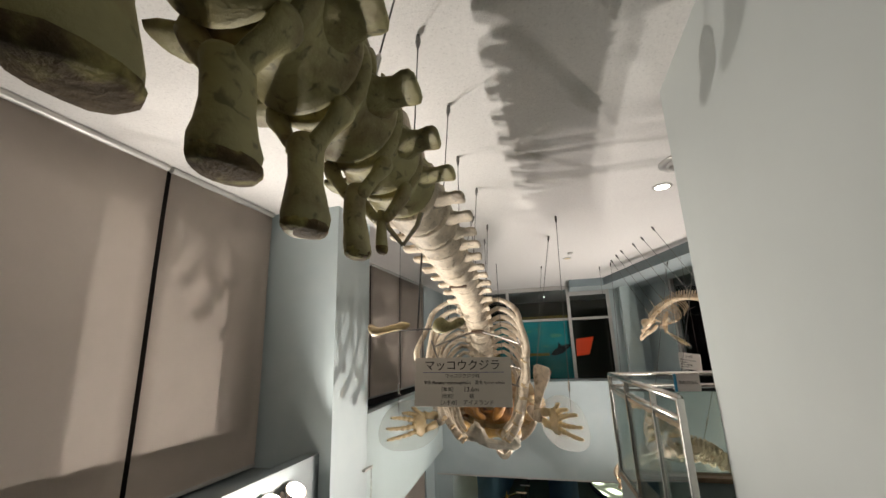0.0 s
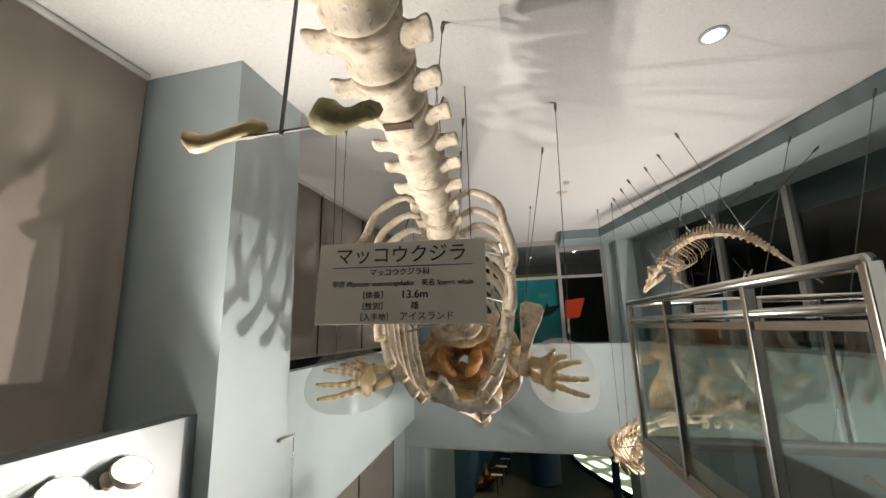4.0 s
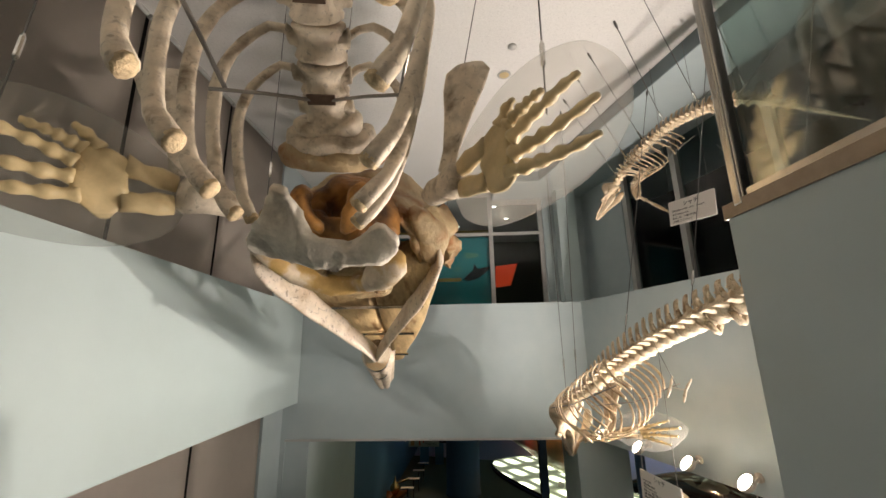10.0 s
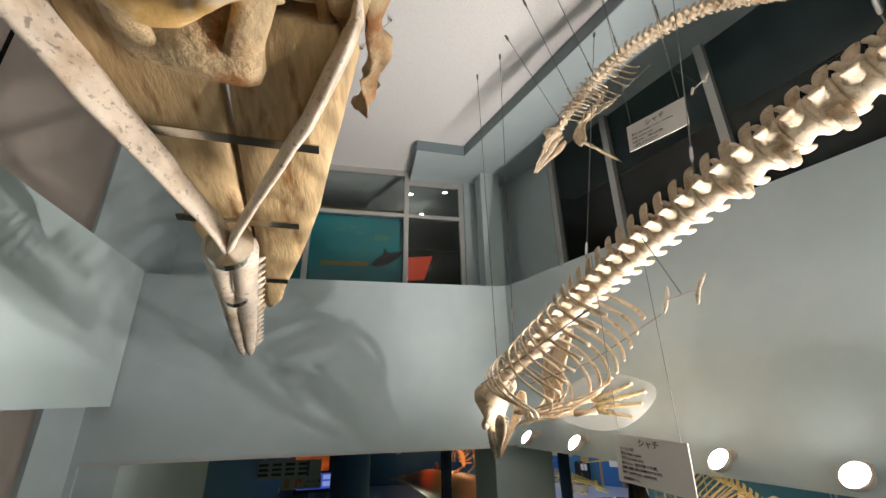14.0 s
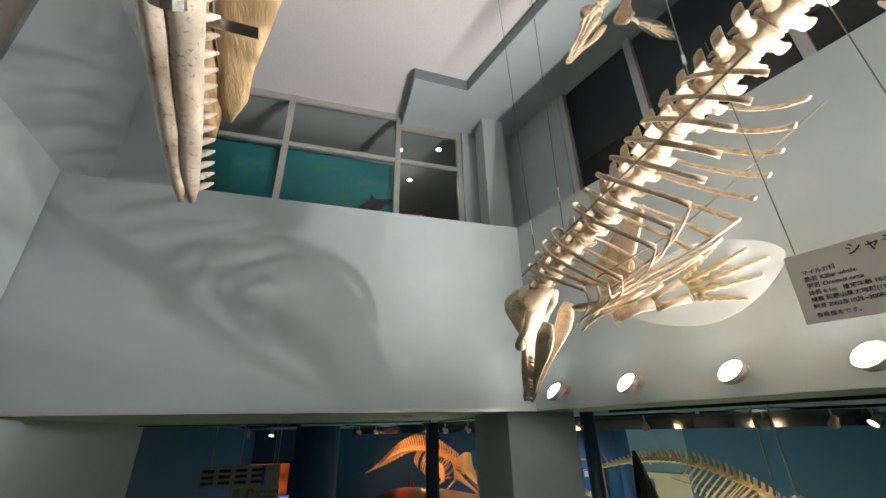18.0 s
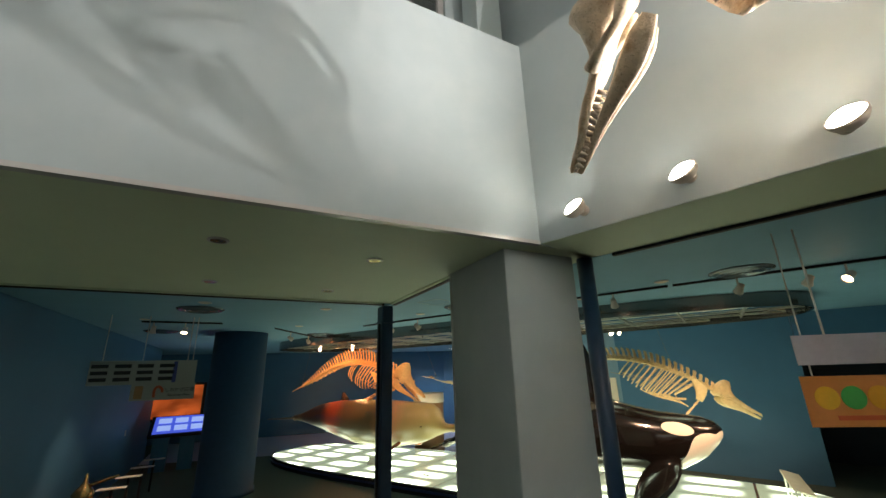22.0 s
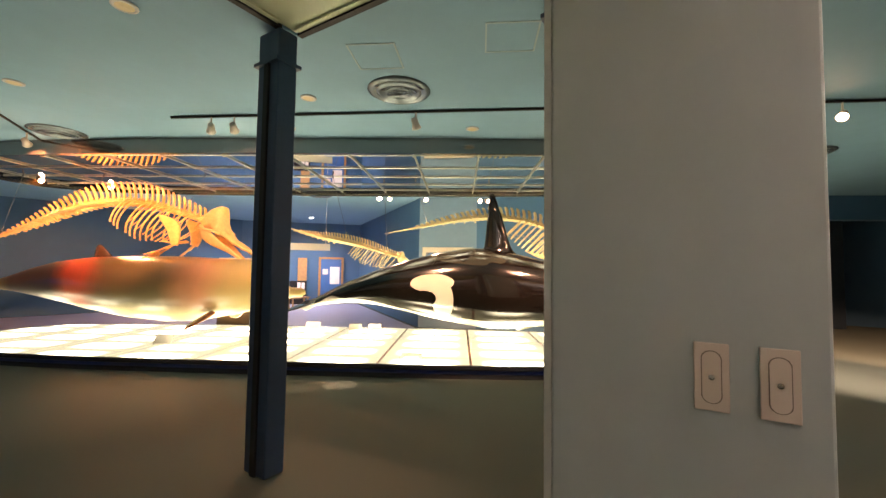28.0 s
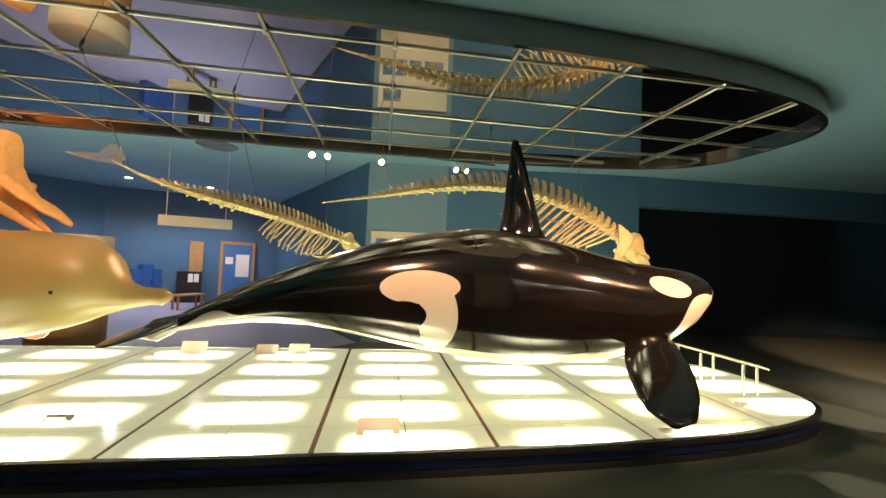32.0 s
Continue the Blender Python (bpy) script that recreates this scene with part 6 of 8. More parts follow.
# frosted glass lit from below by tube boxes: bright over each box, dimmer between
def lit_glass():
    m = bpy.data.materials.new("lit_frosted_glass")
    m.use_nodes = True
    nt = m.node_tree
    b = nt.nodes["Principled BSDF"]
    b.inputs["Base Color"].default_value = (0.20, 0.27, 0.16, 1)
    b.inputs["Roughness"].default_value = 0.12
    tex = nt.nodes.new("ShaderNodeTexCoord")
    sep = nt.nodes.new("ShaderNodeSeparateXYZ")
    nt.links.new(tex.outputs["Object"], sep.inputs[0])

    def op(kind, a, c=None):
        n = nt.nodes.new("ShaderNodeMath")
        n.operation = kind
        for i, v in enumerate((a, c)):
            if v is None:
                continue
            if isinstance(v, (int, float)):
                n.inputs[i].default_value = v
            else:
                nt.links.new(v, n.inputs[i])
        return n.outputs[0]

    def band(axis, period, shift, half, soft):
        f = op("FRACT", op("DIVIDE", op("ADD", axis, shift), period))
        d = op("MULTIPLY", op("ABSOLUTE", op("SUBTRACT", f, 0.5)), period)
        r = nt.nodes.new("ShaderNodeMapRange")
        r.interpolation_type = "SMOOTHSTEP"
        r.inputs["From Min"].default_value, r.inputs["From Max"].default_value = half + soft, half - soft
        nt.links.new(d, r.inputs["Value"])
        return r.outputs["Result"]

    s = band(sep.outputs["X"], 1.46, 14.6, 0.34, 0.26)
    v = band(sep.outputs["Y"], 0.75, 7.5 + 0.6, 0.165, 0.15)
    lamp = op("ADD", op("MULTIPLY", op("MULTIPLY", s, v), 4.4), 0.14)
    nt.links.new(lamp, b.inputs["Emission Strength"])
    b.inputs["Emission Color"].default_value = (0.90, 1.0, 0.68, 1)
    return m


LIT = lit_glass()
platform = new("display_platform")
platform.matrix_basis = PM
tagged(platform, "long oval display platform with a lit frosted glass top", "platform")
bm = bmesh.new()
prism(bm, oval(PA - 0.02, PB - 0.02), 0.0, TOP - 0.055)
local_part("base", bm, EDGE, platform)
for z0, z1, off, mat in ((0.0, 0.05, 0.0, EDGE), (0.075, 0.125, -0.008, EDGEBLUE), (0.15, TOP - 0.006, 0.012, EDGE)):
    bm = bmesh.new()
    o, i = oval(PA + off, PB + off), oval(PA + off - 0.05, PB + off - 0.05)
    n = len(o)
    ring = [[bm.verts.new((*p, z)) for p in q] for q, z in ((o, z0), (o, z1), (i, z1), (i, z0))]
    for a, b in zip(ring, ring[1:] + ring[:1]):
        for k in range(n):
            bm.faces.new((a[k], a[(k + 1) % n], b[(k + 1) % n], b[k]))
    local_part("edge_band", bm, mat, platform, smooth=False)
SV = [-2.1, -1.35, -0.6, 0.15, 0.9, 1.65, 2.4]
shape = oval(PA - 0.045, PB - 0.045, 64)
for i in range(-10, 10):
    for v0, v1 in zip(SV, SV[1:]):
        thick0 = 0.022 if i % 2 == 0 else 0.006
        thick1 = 0.006 if i % 2 == 0 else 0.022
        cell = clip([(0.73 * i + thick0, v0 + 0.008), (0.73 * (i + 1) - thick1, v0 + 0.008), (0.73 * (i + 1) - thick1, v1 - 0.008), (0.73 * i + thick0, v1 - 0.008)], shape)
        if cell:
            bm = bmesh.new()
            prism(bm, cell, TOP - 0.025, TOP)
            local_part("glass_panel", bm, LIT, platform)
bm = bmesh.new()
prism(bm, oval(PA - 0.045, PB - 0.045), TOP - 0.05, TOP - 0.012)
local_part("joint_bed", bm, material("brown_joint", (0.12, 0.045, 0.02), 0.5), platform, "brown joints between the glass panels")

# the mirrored oval of the ceiling and its bars
mirror = new("ceiling_mirror")
mirror.matrix_basis = PM
tagged(mirror, "oval mirrored ceiling panel with a grid of pale bars", "mirror")
bm = bmesh.new()
prism(bm, oval(PA, PB), 3.595, 3.62)
local_part("mirror_sheet", bm, MIRROR, mirror)
bm = bmesh.new()
o, i = oval(PA + 0.05, PB + 0.05), oval(PA, PB)
n = len(o)
ring = [[bm.verts.new((*p, z)) for p in q] for q, z in ((o, 3.49), (o, 3.735), (i, 3.735), (i, 3.49))]
for a, b in zip(ring, ring[1:] + ring[:1]):
    for k in range(n):
        bm.faces.new((a[k], b[k], b[(k + 1) % n], a[(k + 1) % n]))
local_part("rim", bm, material("mirror_rim", (0.22, 0.21, 0.20), 0.12, 0.95, vary=0.05), mirror, "dark polished rim")


def half_chord(u, b=PB, a=PA):
    return b * max(0.0, 1 - abs(u / a) ** PN) ** (1 / PN)


COLUMNS = [1.94 + 1.09 * k for k in range(-8, 5)]
for u in COLUMNS:
    h = half_chord(u) - 0.02
    if h > 0.2:
        bm = bmesh.new()
        tube(bm, [(u, -h, 3.578), (u, h, 3.578)], 0.014, 6)
        local_part("cross_bar", bm, GRID, mirror)
for v in (-1.45, -0.6, 0.15, 0.9, 1.55):
    h = half_chord(v, PA, PB) - 0.03
    bm = bmesh.new()
    tube(bm, [(-h, v, 3.582), (h, v, 3.582)], 0.010, 6)
    local_part("long_bar", bm, GRID, mirror)
for u in COLUMNS:
    for v in (-1.45, -0.6, 0.15, 0.9):
        if abs(v) < half_chord(u) - 0.05:
            bm = bmesh.new()
            lathe(bm, [(0.028, 3.555), (0.028, 3.585), (0.012, 3.588), (0.012, 3.594)], Matrix.Translation((u, v, 0)), 10)
            local_part("bar_knot", bm, GRID, mirror)

# the killer whale model
ON, OT = Vector((7.03, 13.07, 0)), Vector((3.62, 17.56, 0))
OM = frame_at((OT + ON) / 2, ON - OT)
HALF = (ON - OT).length / 2


def bend(y):
    """How far the body bows aside at y."""
    return -0.58 * math.cos(math.pi / 2 * max(-1, min(1, (y + 0.4) / (3.2 if y > -0.4 else 2.42))))




def orca_paint():
    """Glossy black with white belly, flank lobe, eye patch and grey saddle, by place on the body."""
    m = bpy.data.materials.new("orca_paint")
    m.use_nodes = True
    nt = m.node_tree
    b = nt.nodes["Principled BSDF"]
    b.inputs["Roughness"].default_value = 0.13
    b.inputs["Coat Weight"].default_value = 0.5
    tex = nt.nodes.new("ShaderNodeTexCoord")
    sep = nt.nodes.new("ShaderNodeSeparateXYZ")
    nt.links.new(tex.outputs["Object"], sep.inputs[0])
    y, z = sep.outputs["Y"], sep.outputs["Z"]

    def op(kind, a, c=None):
        n = nt.nodes.new("ShaderNodeMath")
        n.operation = kind
        for i, v in enumerate((a, c)):
            if v is None:
                continue
            if isinstance(v, (int, float)):
                n.inputs[i].default_value = v
            else:
                nt.links.new(v, n.inputs[i])
        return n.outputs[0]

    def blob(cy, cz, ry, rz, tilt=0.0):
        dy, dz = op("SUBTRACT", y, cy), op("SUBTRACT", z, cz)
        ct, stt = math.cos(tilt), math.sin(tilt)
        a = op("DIVIDE", op("ADD", op("MULTIPLY", dy, ct), op("MULTIPLY", dz, stt)), ry)
        c = op("DIVIDE", op("SUBTRACT", op("MULTIPLY", dz, ct), op("MULTIPLY", dy, stt)), rz)
        d = op("ADD", op("MULTIPLY", a, a), op("MULTIPLY", c, c))
        return op("LESS_THAN", d, 1.0)

    def both(*ms):
        r = ms[0]
        for q in ms[1:]:
            r = op("MAXIMUM", r, q)
        return r

    # belly line, wavy along the body (y runs from -HALF at the tail to HALF at the nose)
    curve = nt.nodes.new("ShaderNodeFloatCurve")
    nt.links.new(op("DIVIDE", op("ADD", y, HALF), 2 * HALF), curve.inputs["Value"])
    cv = curve.mapping.curves[0]
    for px, pz in ((0.08, 0.156), (0.124, 0.174), (0.152, 0.169), (0.207, 0.166), (0.296, 0.149), (0.397, 0.131), (0.50, 0.121), (0.615, 0.114), (0.725, 0.119), (0.82, 0.127), (0.88, 0.150), (0.93, 0.205)):
        cv.points.new(px, pz)
    cv.points[0].location, cv.points[-1].location = (0, 0.150), (1, 0.20)
    curve.mapping.update()
    belly = op("LESS_THAN", z, op("MULTIPLY", curve.outputs["Value"], 7.0))
    white = both(belly, blob(-0.47, 1.45, 0.36, 0.15, 0.05), blob(-0.29, 1.18, 0.175, 0.36, 0.12), blob(2.13, 1.53, 0.25, 0.10, -0.15), blob(2.62, 1.26, 0.33, 0.10, 0.80))
    notch = blob(-0.63, 1.17, 0.23, 0.15, 0.1)
    white = op("MULTIPLY", white, op("SUBTRACT", 1.0, op("MULTIPLY", notch, op("GREATER_THAN", z, 1.02))))
    n1 = nt.nodes.new("ShaderNodeTexNoise")
    n1.inputs["Scale"].default_value = 2.2
    nt.links.new(tex.outputs["Object"], n1.inputs["Vector"])
    saddle = op("MULTIPLY", op("MULTIPLY", blob(0.05, 1.93, 0.75, 0.16, -0.1), op("GREATER_THAN", n1.outputs["Fac"], 0.46)), 1.0)
    mix1 = nt.nodes.new("ShaderNodeMix")
    mix1.data_type = "RGBA"
    mix1.inputs["A"].default_value, mix1.inputs["B"].default_value = (0.006, 0.0045, 0.004, 1), (0.030, 0.033, 0.028, 1)
    nt.links.new(saddle, mix1.inputs["Factor"])
    mix2 = nt.nodes.new("ShaderNodeMix")
    mix2.data_type = "RGBA"
    mix2.inputs["B"].default_value = (0.66, 0.60, 0.52, 1)
    nt.links.new(mix1.outputs["Result"], mix2.inputs["A"])
    nt.links.new(white, mix2.inputs["Factor"])
    nt.links.new(mix2.outputs["Result"], b.inputs["Base Color"])
    return m


orca = new("killer_whale_model")
orca.matrix_basis = OM
tagged(orca, "glossy black and white life-size killer whale model above the lit platform", "whale model", "whale models")
# (distance from the nose, top, bottom, half width)
OS = [(0.0, 1.50, 1.44, 0.03), (0.06, 1.60, 1.33, 0.12), (0.15, 1.66, 1.22, 0.19), (0.45, 1.73, 0.97, 0.33), (0.95, 1.78, 0.77, 0.48), (1.58, 1.93, 0.68, 0.58), (2.17, 2.04, 0.64, 0.62), (2.5, 2.07, 0.68, 0.62), (2.8, 2.03, 0.73, 0.60), (3.33, 1.93, 0.83, 0.53), (4.0, 1.73, 1.0, 0.40), (4.49, 1.54, 1.08, 0.29), (4.91, 1.35, 1.08, 0.18), (5.2, 1.18, 1.05, 0.10), (5.46, 1.05, 1.02, 0.04)]
bm = bmesh.new()
loft(bm, [(0, HALF - s, (a + b) / 2, w, (a - b) / 2, (a - b) / 2) for s, a, b, w in OS], 32, None, 2.1)
bmesh.ops.subdivide_edges(bm, edges=bm.edges[:], cuts=1, smooth=1.0, use_grid_fill=True)
for v in bm.verts:
    v.co.x += bend(v.co.y)
body = local_part("body", bm, orca_paint(), orca, "", True)
bm = bmesh.new()
rings = []
for u, y0, y1, th in ((0, 1.16, 0.40, 0.13), (0.07, 1.06, 0.46, 0.085), (0.16, 0.99, 0.50, 0.07), (0.30, 0.94, 0.52, 0.062), (0.5, 0.87, 0.54, 0.055), (0.75, 0.78, 0.57, 0.042), (0.92, 0.71, 0.59, 0.028), (0.98, 0.68, 0.60, 0.016), (1.0, 0.66, 0.61, 0.006)):
    rings.append([bm.verts.new((bend(0.65) + th * math.sin(a), (y0 + y1) / 2 + (y0 - y1) / 2 * math.cos(a), 1.93 + 1.145 * u)) for a in (2 * math.pi * k / 16 for k in range(16))])
for a, b in zip(rings, rings[1:]):
    for k in range(16):
        bm.faces.new((a[k], b[k], b[(k + 1) % 16], a[(k + 1) % 16]))
bm.faces.new(rings[-1])
bmesh.ops.recalc_face_normals(bm, faces=bm.faces)
local_part("dorsal_fin", bm, ORCABLACK, orca, "tall black dorsal fin", True)


def paddle(bm, m, length, width, thick):
    rings = []
    for i in range(11):
        s = i / 10
        w = width * (0.40 + 0.75 * math.sin(math.pi * min(1, s * 0.9 + 0.1)) ** 0.7) * 0.5 * (1 if i < 10 else 0.35)
        th = thick * (1 - 0.7 * s)
        rings.append([bm.verts.new(m @ Vector((w * math.cos(a), length * (s if i < 10 else 0.985), th * math.sin(a)))) for a in (2 * math.pi * k / 14 for k in range(14))])
    for a, b in zip(rings, rings[1:]):
        for k in range(14):
            bm.faces.new((a[k], a[(k + 1) % 14], b[(k + 1) % 14], b[k]))
    bm.faces.new(rings[0][::-1])
    bm.faces.new(rings[-1])
    bmesh.ops.recalc_face_normals(bm, faces=bm.faces)


for s in (-1, 1):
    bm = bmesh.new()
    fm = frame_at((s * 0.34 + bend(1.9), 1.95, 1.03), (s * 0.84, -0.55, -0.57), (s * 0.3, 1, 0))
    paddle(bm, Matrix.Translation((0, 0, 0)) @ fm @ pose(0, 0, 0, 0, 90, 0), 1.17, 0.52, 0.06)
    local_part("flipper", bm, ORCABLACK, orca, "round black flipper", True)
    bm = bmesh.new()
    fm = frame_at((s * 0.02 + bend(-HALF + 0.4), -HALF + 0.42, 1.13), (s * 0.42 + 0.12, -0.80, -0.30))
    paddle(bm, fm, 0.50, 0.26, 0.03)
    local_part("tail_fluke", bm, ORCABLACK, orca, "black tail fluke", True)
    bm = bmesh.new()
    lathe(bm, [(0.016, 0), (0.012, 0.008)], Matrix.Translation((s * 0.335 + bend(HALF - 0.48), HALF - 0.48, 1.40)) @ pose(0, 0, 0, 0, 90 * s, 0), 12)
    local_part("eye", bm, ORCABLACK, orca)

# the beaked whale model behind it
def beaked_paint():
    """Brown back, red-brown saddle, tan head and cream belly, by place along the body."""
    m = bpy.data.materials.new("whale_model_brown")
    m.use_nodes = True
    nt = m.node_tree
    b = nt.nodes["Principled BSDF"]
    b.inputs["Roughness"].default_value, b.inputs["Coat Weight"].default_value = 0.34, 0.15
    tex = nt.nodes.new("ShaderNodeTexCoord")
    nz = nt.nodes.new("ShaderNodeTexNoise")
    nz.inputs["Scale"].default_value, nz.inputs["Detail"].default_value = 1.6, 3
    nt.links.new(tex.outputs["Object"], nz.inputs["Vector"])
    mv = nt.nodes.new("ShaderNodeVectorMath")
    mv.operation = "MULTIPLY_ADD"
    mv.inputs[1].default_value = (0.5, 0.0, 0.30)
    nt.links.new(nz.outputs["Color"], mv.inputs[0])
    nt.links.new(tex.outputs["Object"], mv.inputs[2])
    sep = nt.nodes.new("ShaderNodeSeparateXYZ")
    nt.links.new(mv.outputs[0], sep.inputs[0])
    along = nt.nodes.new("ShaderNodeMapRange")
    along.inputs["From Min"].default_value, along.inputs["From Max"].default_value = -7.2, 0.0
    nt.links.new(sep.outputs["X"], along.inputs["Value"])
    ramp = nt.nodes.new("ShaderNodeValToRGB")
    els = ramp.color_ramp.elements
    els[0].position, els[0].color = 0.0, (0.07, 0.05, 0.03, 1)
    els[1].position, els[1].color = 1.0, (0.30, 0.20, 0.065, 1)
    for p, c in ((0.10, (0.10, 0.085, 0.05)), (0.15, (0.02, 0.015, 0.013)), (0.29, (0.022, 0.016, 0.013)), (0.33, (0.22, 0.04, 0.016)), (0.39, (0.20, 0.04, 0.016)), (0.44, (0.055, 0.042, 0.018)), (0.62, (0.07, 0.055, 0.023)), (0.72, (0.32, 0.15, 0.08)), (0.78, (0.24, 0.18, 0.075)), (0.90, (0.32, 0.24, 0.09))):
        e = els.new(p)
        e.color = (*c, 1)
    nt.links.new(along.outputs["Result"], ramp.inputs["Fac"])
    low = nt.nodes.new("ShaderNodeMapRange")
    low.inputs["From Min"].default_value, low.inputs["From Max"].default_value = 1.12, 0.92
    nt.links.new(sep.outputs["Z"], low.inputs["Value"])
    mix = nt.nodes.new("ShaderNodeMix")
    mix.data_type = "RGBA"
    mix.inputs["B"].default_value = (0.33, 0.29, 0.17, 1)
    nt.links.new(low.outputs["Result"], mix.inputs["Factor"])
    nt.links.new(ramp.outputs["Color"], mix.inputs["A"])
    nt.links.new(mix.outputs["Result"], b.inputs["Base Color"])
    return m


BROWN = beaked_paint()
beaked = new("beaked_whale_model")
BM = PM @ Matrix.Translation((0.10, -0.20, 0))
beaked.matrix_basis = BM
tagged(beaked, "glossy brown life-size beaked whale model above the lit platform", "whale model", "whale models")
BS = [(-0.44, 1.22, 1.14, 0.03), (-0.62, 1.27, 1.09, 0.10), (-0.85, 1.33, 1.04, 0.15), (-0.98, 1.52, 1.0, 0.25), (-1.12, 1.70, 0.95, 0.36), (-1.45, 1.80, 0.82, 0.45), (-2.0, 1.82, 0.70, 0.54), (-2.8, 1.86, 0.58, 0.60), (-3.6, 1.86, 0.60, 0.58), (-4.4, 1.84, 0.70, 0.50), (-5.2, 1.78, 0.86, 0.38), (-6.0, 1.62, 1.02, 0.26), (-6.6, 1.42, 1.12, 0.14), (-7.0, 1.32, 1.16, 0.08), (-7.2, 1.27, 1.19, 0.04)]
bm = bmesh.new()
loft(bm, [(0, y, (a + b) / 2, w, (a - b) / 2, (a - b) / 2) for y, a, b, w in BS], 28, pose(0, 0, 0, 0, 0, -90))
bmesh.ops.subdivide_edges(bm, edges=bm.edges[:], cuts=1, smooth=1.0, use_grid_fill=True)
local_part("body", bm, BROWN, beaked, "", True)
bm = bmesh.new()
rings = []
for s, w, th in ((0, 0.24, 0.06), (0.5, 0.15, 0.04), (0.9, 0.07, 0.02), (1.0, 0.03, 0.006)):
    rings.append([bm.verts.new((-4.62 - 0.12 * s + w * math.cos(a), th * math.sin(a), 1.78 + 0.30 * s)) for a in (2 * math.pi * k / 12 for k in range(12))])
for a, b in zip(rings, rings[1:]):
    for k in range(12):
        bm.faces.new((a[k], b[k], b[(k + 1) % 12], a[(k + 1) % 12]))
bm.faces.new(rings[-1])
bmesh.ops.recalc_face_normals(bm, faces=bm.faces)
local_part("dorsal_fin", bm, material("dark_fin", (0.03, 0.018, 0.012), 0.25), beaked, "dark small dorsal fin", True)
for s in (-1, 1):
    bm = bmesh.new()
    paddle(bm, frame_at((-2.05, s * 0.40, 0.80), (-0.35, s * 0.55, -0.35), (0, 0, 1)), 0.55, 0.24, 0.04)
    local_part("flipper", bm, material("red_brown_fin", (0.24, 0.07, 0.025), 0.25), beaked, "red-brown flipper", True)
    bm = bmesh.new()
    paddle(bm, frame_at((-7.1, s * 0.02, 1.23), (-0.65, s * 0.75, 0)), 0.9, 0.40, 0.035)
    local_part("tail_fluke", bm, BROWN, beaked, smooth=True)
    bm = bmesh.new()
    lathe(bm, [(0.02, 0), (0.014, 0.008)], Matrix.Translation((-1.30, s * 0.425, 1.23)) @ pose(0, 0, 0, -90 * s, 0, 0), 10)
    local_part("eye", bm, ORCABLACK, beaked)


def on_axis(s, off, z):
    return tuple(PC + PU * s + PV * off + Vector((0, 0, z)))


# hall skeletons
SO = [on_axis(-2.6, 0, 2.62), on_axis(-3.2, 0, 2.80), on_axis(-4.0, 0, 2.97), on_axis(-4.8, 0, 2.96), on_axis(-5.6, 0, 2.78), on_axis(-6.4, 0, 2.47), on_axis(-7.5, 0, 2.10)]
toothed_whale("beaked_whale_skeleton", "orange-lit beaked whale skeleton hung above its model", SO, 44, 0.085, ORANGEB, 11, 0.40, 0.74, 0.37, 0.20, 1.28, 0.62, 0.60, 10, 0, tuple(PU * 1.0 + Vector((0, 0, -0.55))), ((on_axis(-3.0, -0.3, 2.1), on_axis(-3.6, -0.45, 1.72), (0, 0.6, 0.6), 1), (on_axis(-3.0, 0.3, 2.1), on_axis(-3.6, 0.45, 1.72), (0, -0.6, 0.6), -1)), False, "hall skeletons", 1.35,
              [(0.1, on_axis(-2.6, 0, 3.6)), (0.5, on_axis(-4.8, 0, 3.6)), (0.9, on_axis(-6.6, 0, 3.6))], (0.03, 0.30), False, 0.0, 0.66)
S2 = [(8.34, 13.88, 2.10), (8.10, 14.25, 2.38), (7.76, 14.95, 2.70), (7.45, 15.7, 2.82), (7.12, 16.45, 2.76), (6.78, 17.15, 2.62), (6.43, 17.84, 2.47)]
toothed_whale("whale_skeleton", "cream beaked whale skeleton arched behind the killer whale model", S2, 40, 0.062, HALLB, 12, 0.36, 0.62, 0.19, 0.14, 0.92, 0.42, 0.46, 2, 0, (0.55, -0.50, -0.42), (((7.95, 13.95, 1.9), (7.7, 14.2, 1.55), (0, 0, 1), 1),), False, "hall skeletons", 1.1,
              [(0.15, (7.9, 14.6, 3.6)), (0.45, (7.2, 15.7, 3.6)), (0.8, (6.3, 17.0, 3.6))], (0.04, 0.34), True)
S1 = [(6.46, 17.56, 1.95), (6.2, 17.68, 2.01), (5.7, 17.9, 2.14), (5.2, 18.1, 2.23), (4.75, 18.2, 2.29), (4.3, 18.27, 2.37), (4.02, 18.28, 2.45)]
dolphin = toothed_whale("dolphin_skeleton", "cream dolphin skeleton with a clear tail fluke hung on wires", S1, 44, 0.050, HALLB, 12, 0.21, 0.36, 0.125, 0.105, 0.45, 0.22, 0.21, 10, 0, (0.5, -0.22, -0.14), (), False, "hall skeletons", 1.1,
                        [(0.1, (6.0, 17.6, 3.6)), (0.45, (5.2, 18.3, 3.6)), (0.95, (4.0, 18.9, 3.6))], (0.03, 0.36))
bm = bmesh.new()
prism(bm, [(0, 0.05), (0.10, 0.0), (0.30, -0.10), (0.40, -0.22), (0.20, -0.20), (0.0, -0.14), (-0.20, -0.20), (-0.40, -0.22), (-0.30, -0.10), (-0.10, 0.0)][::-1], -0.003, 0.003, frame_at((4.03, 18.28, 2.45), (0.3, -0.02, -0.10)))
bmesh.ops.recalc_face_normals(bm, faces=bm.faces)
part("fluke_sheet", bm, ACRYLIC, dolphin, "clear acrylic tail fluke")

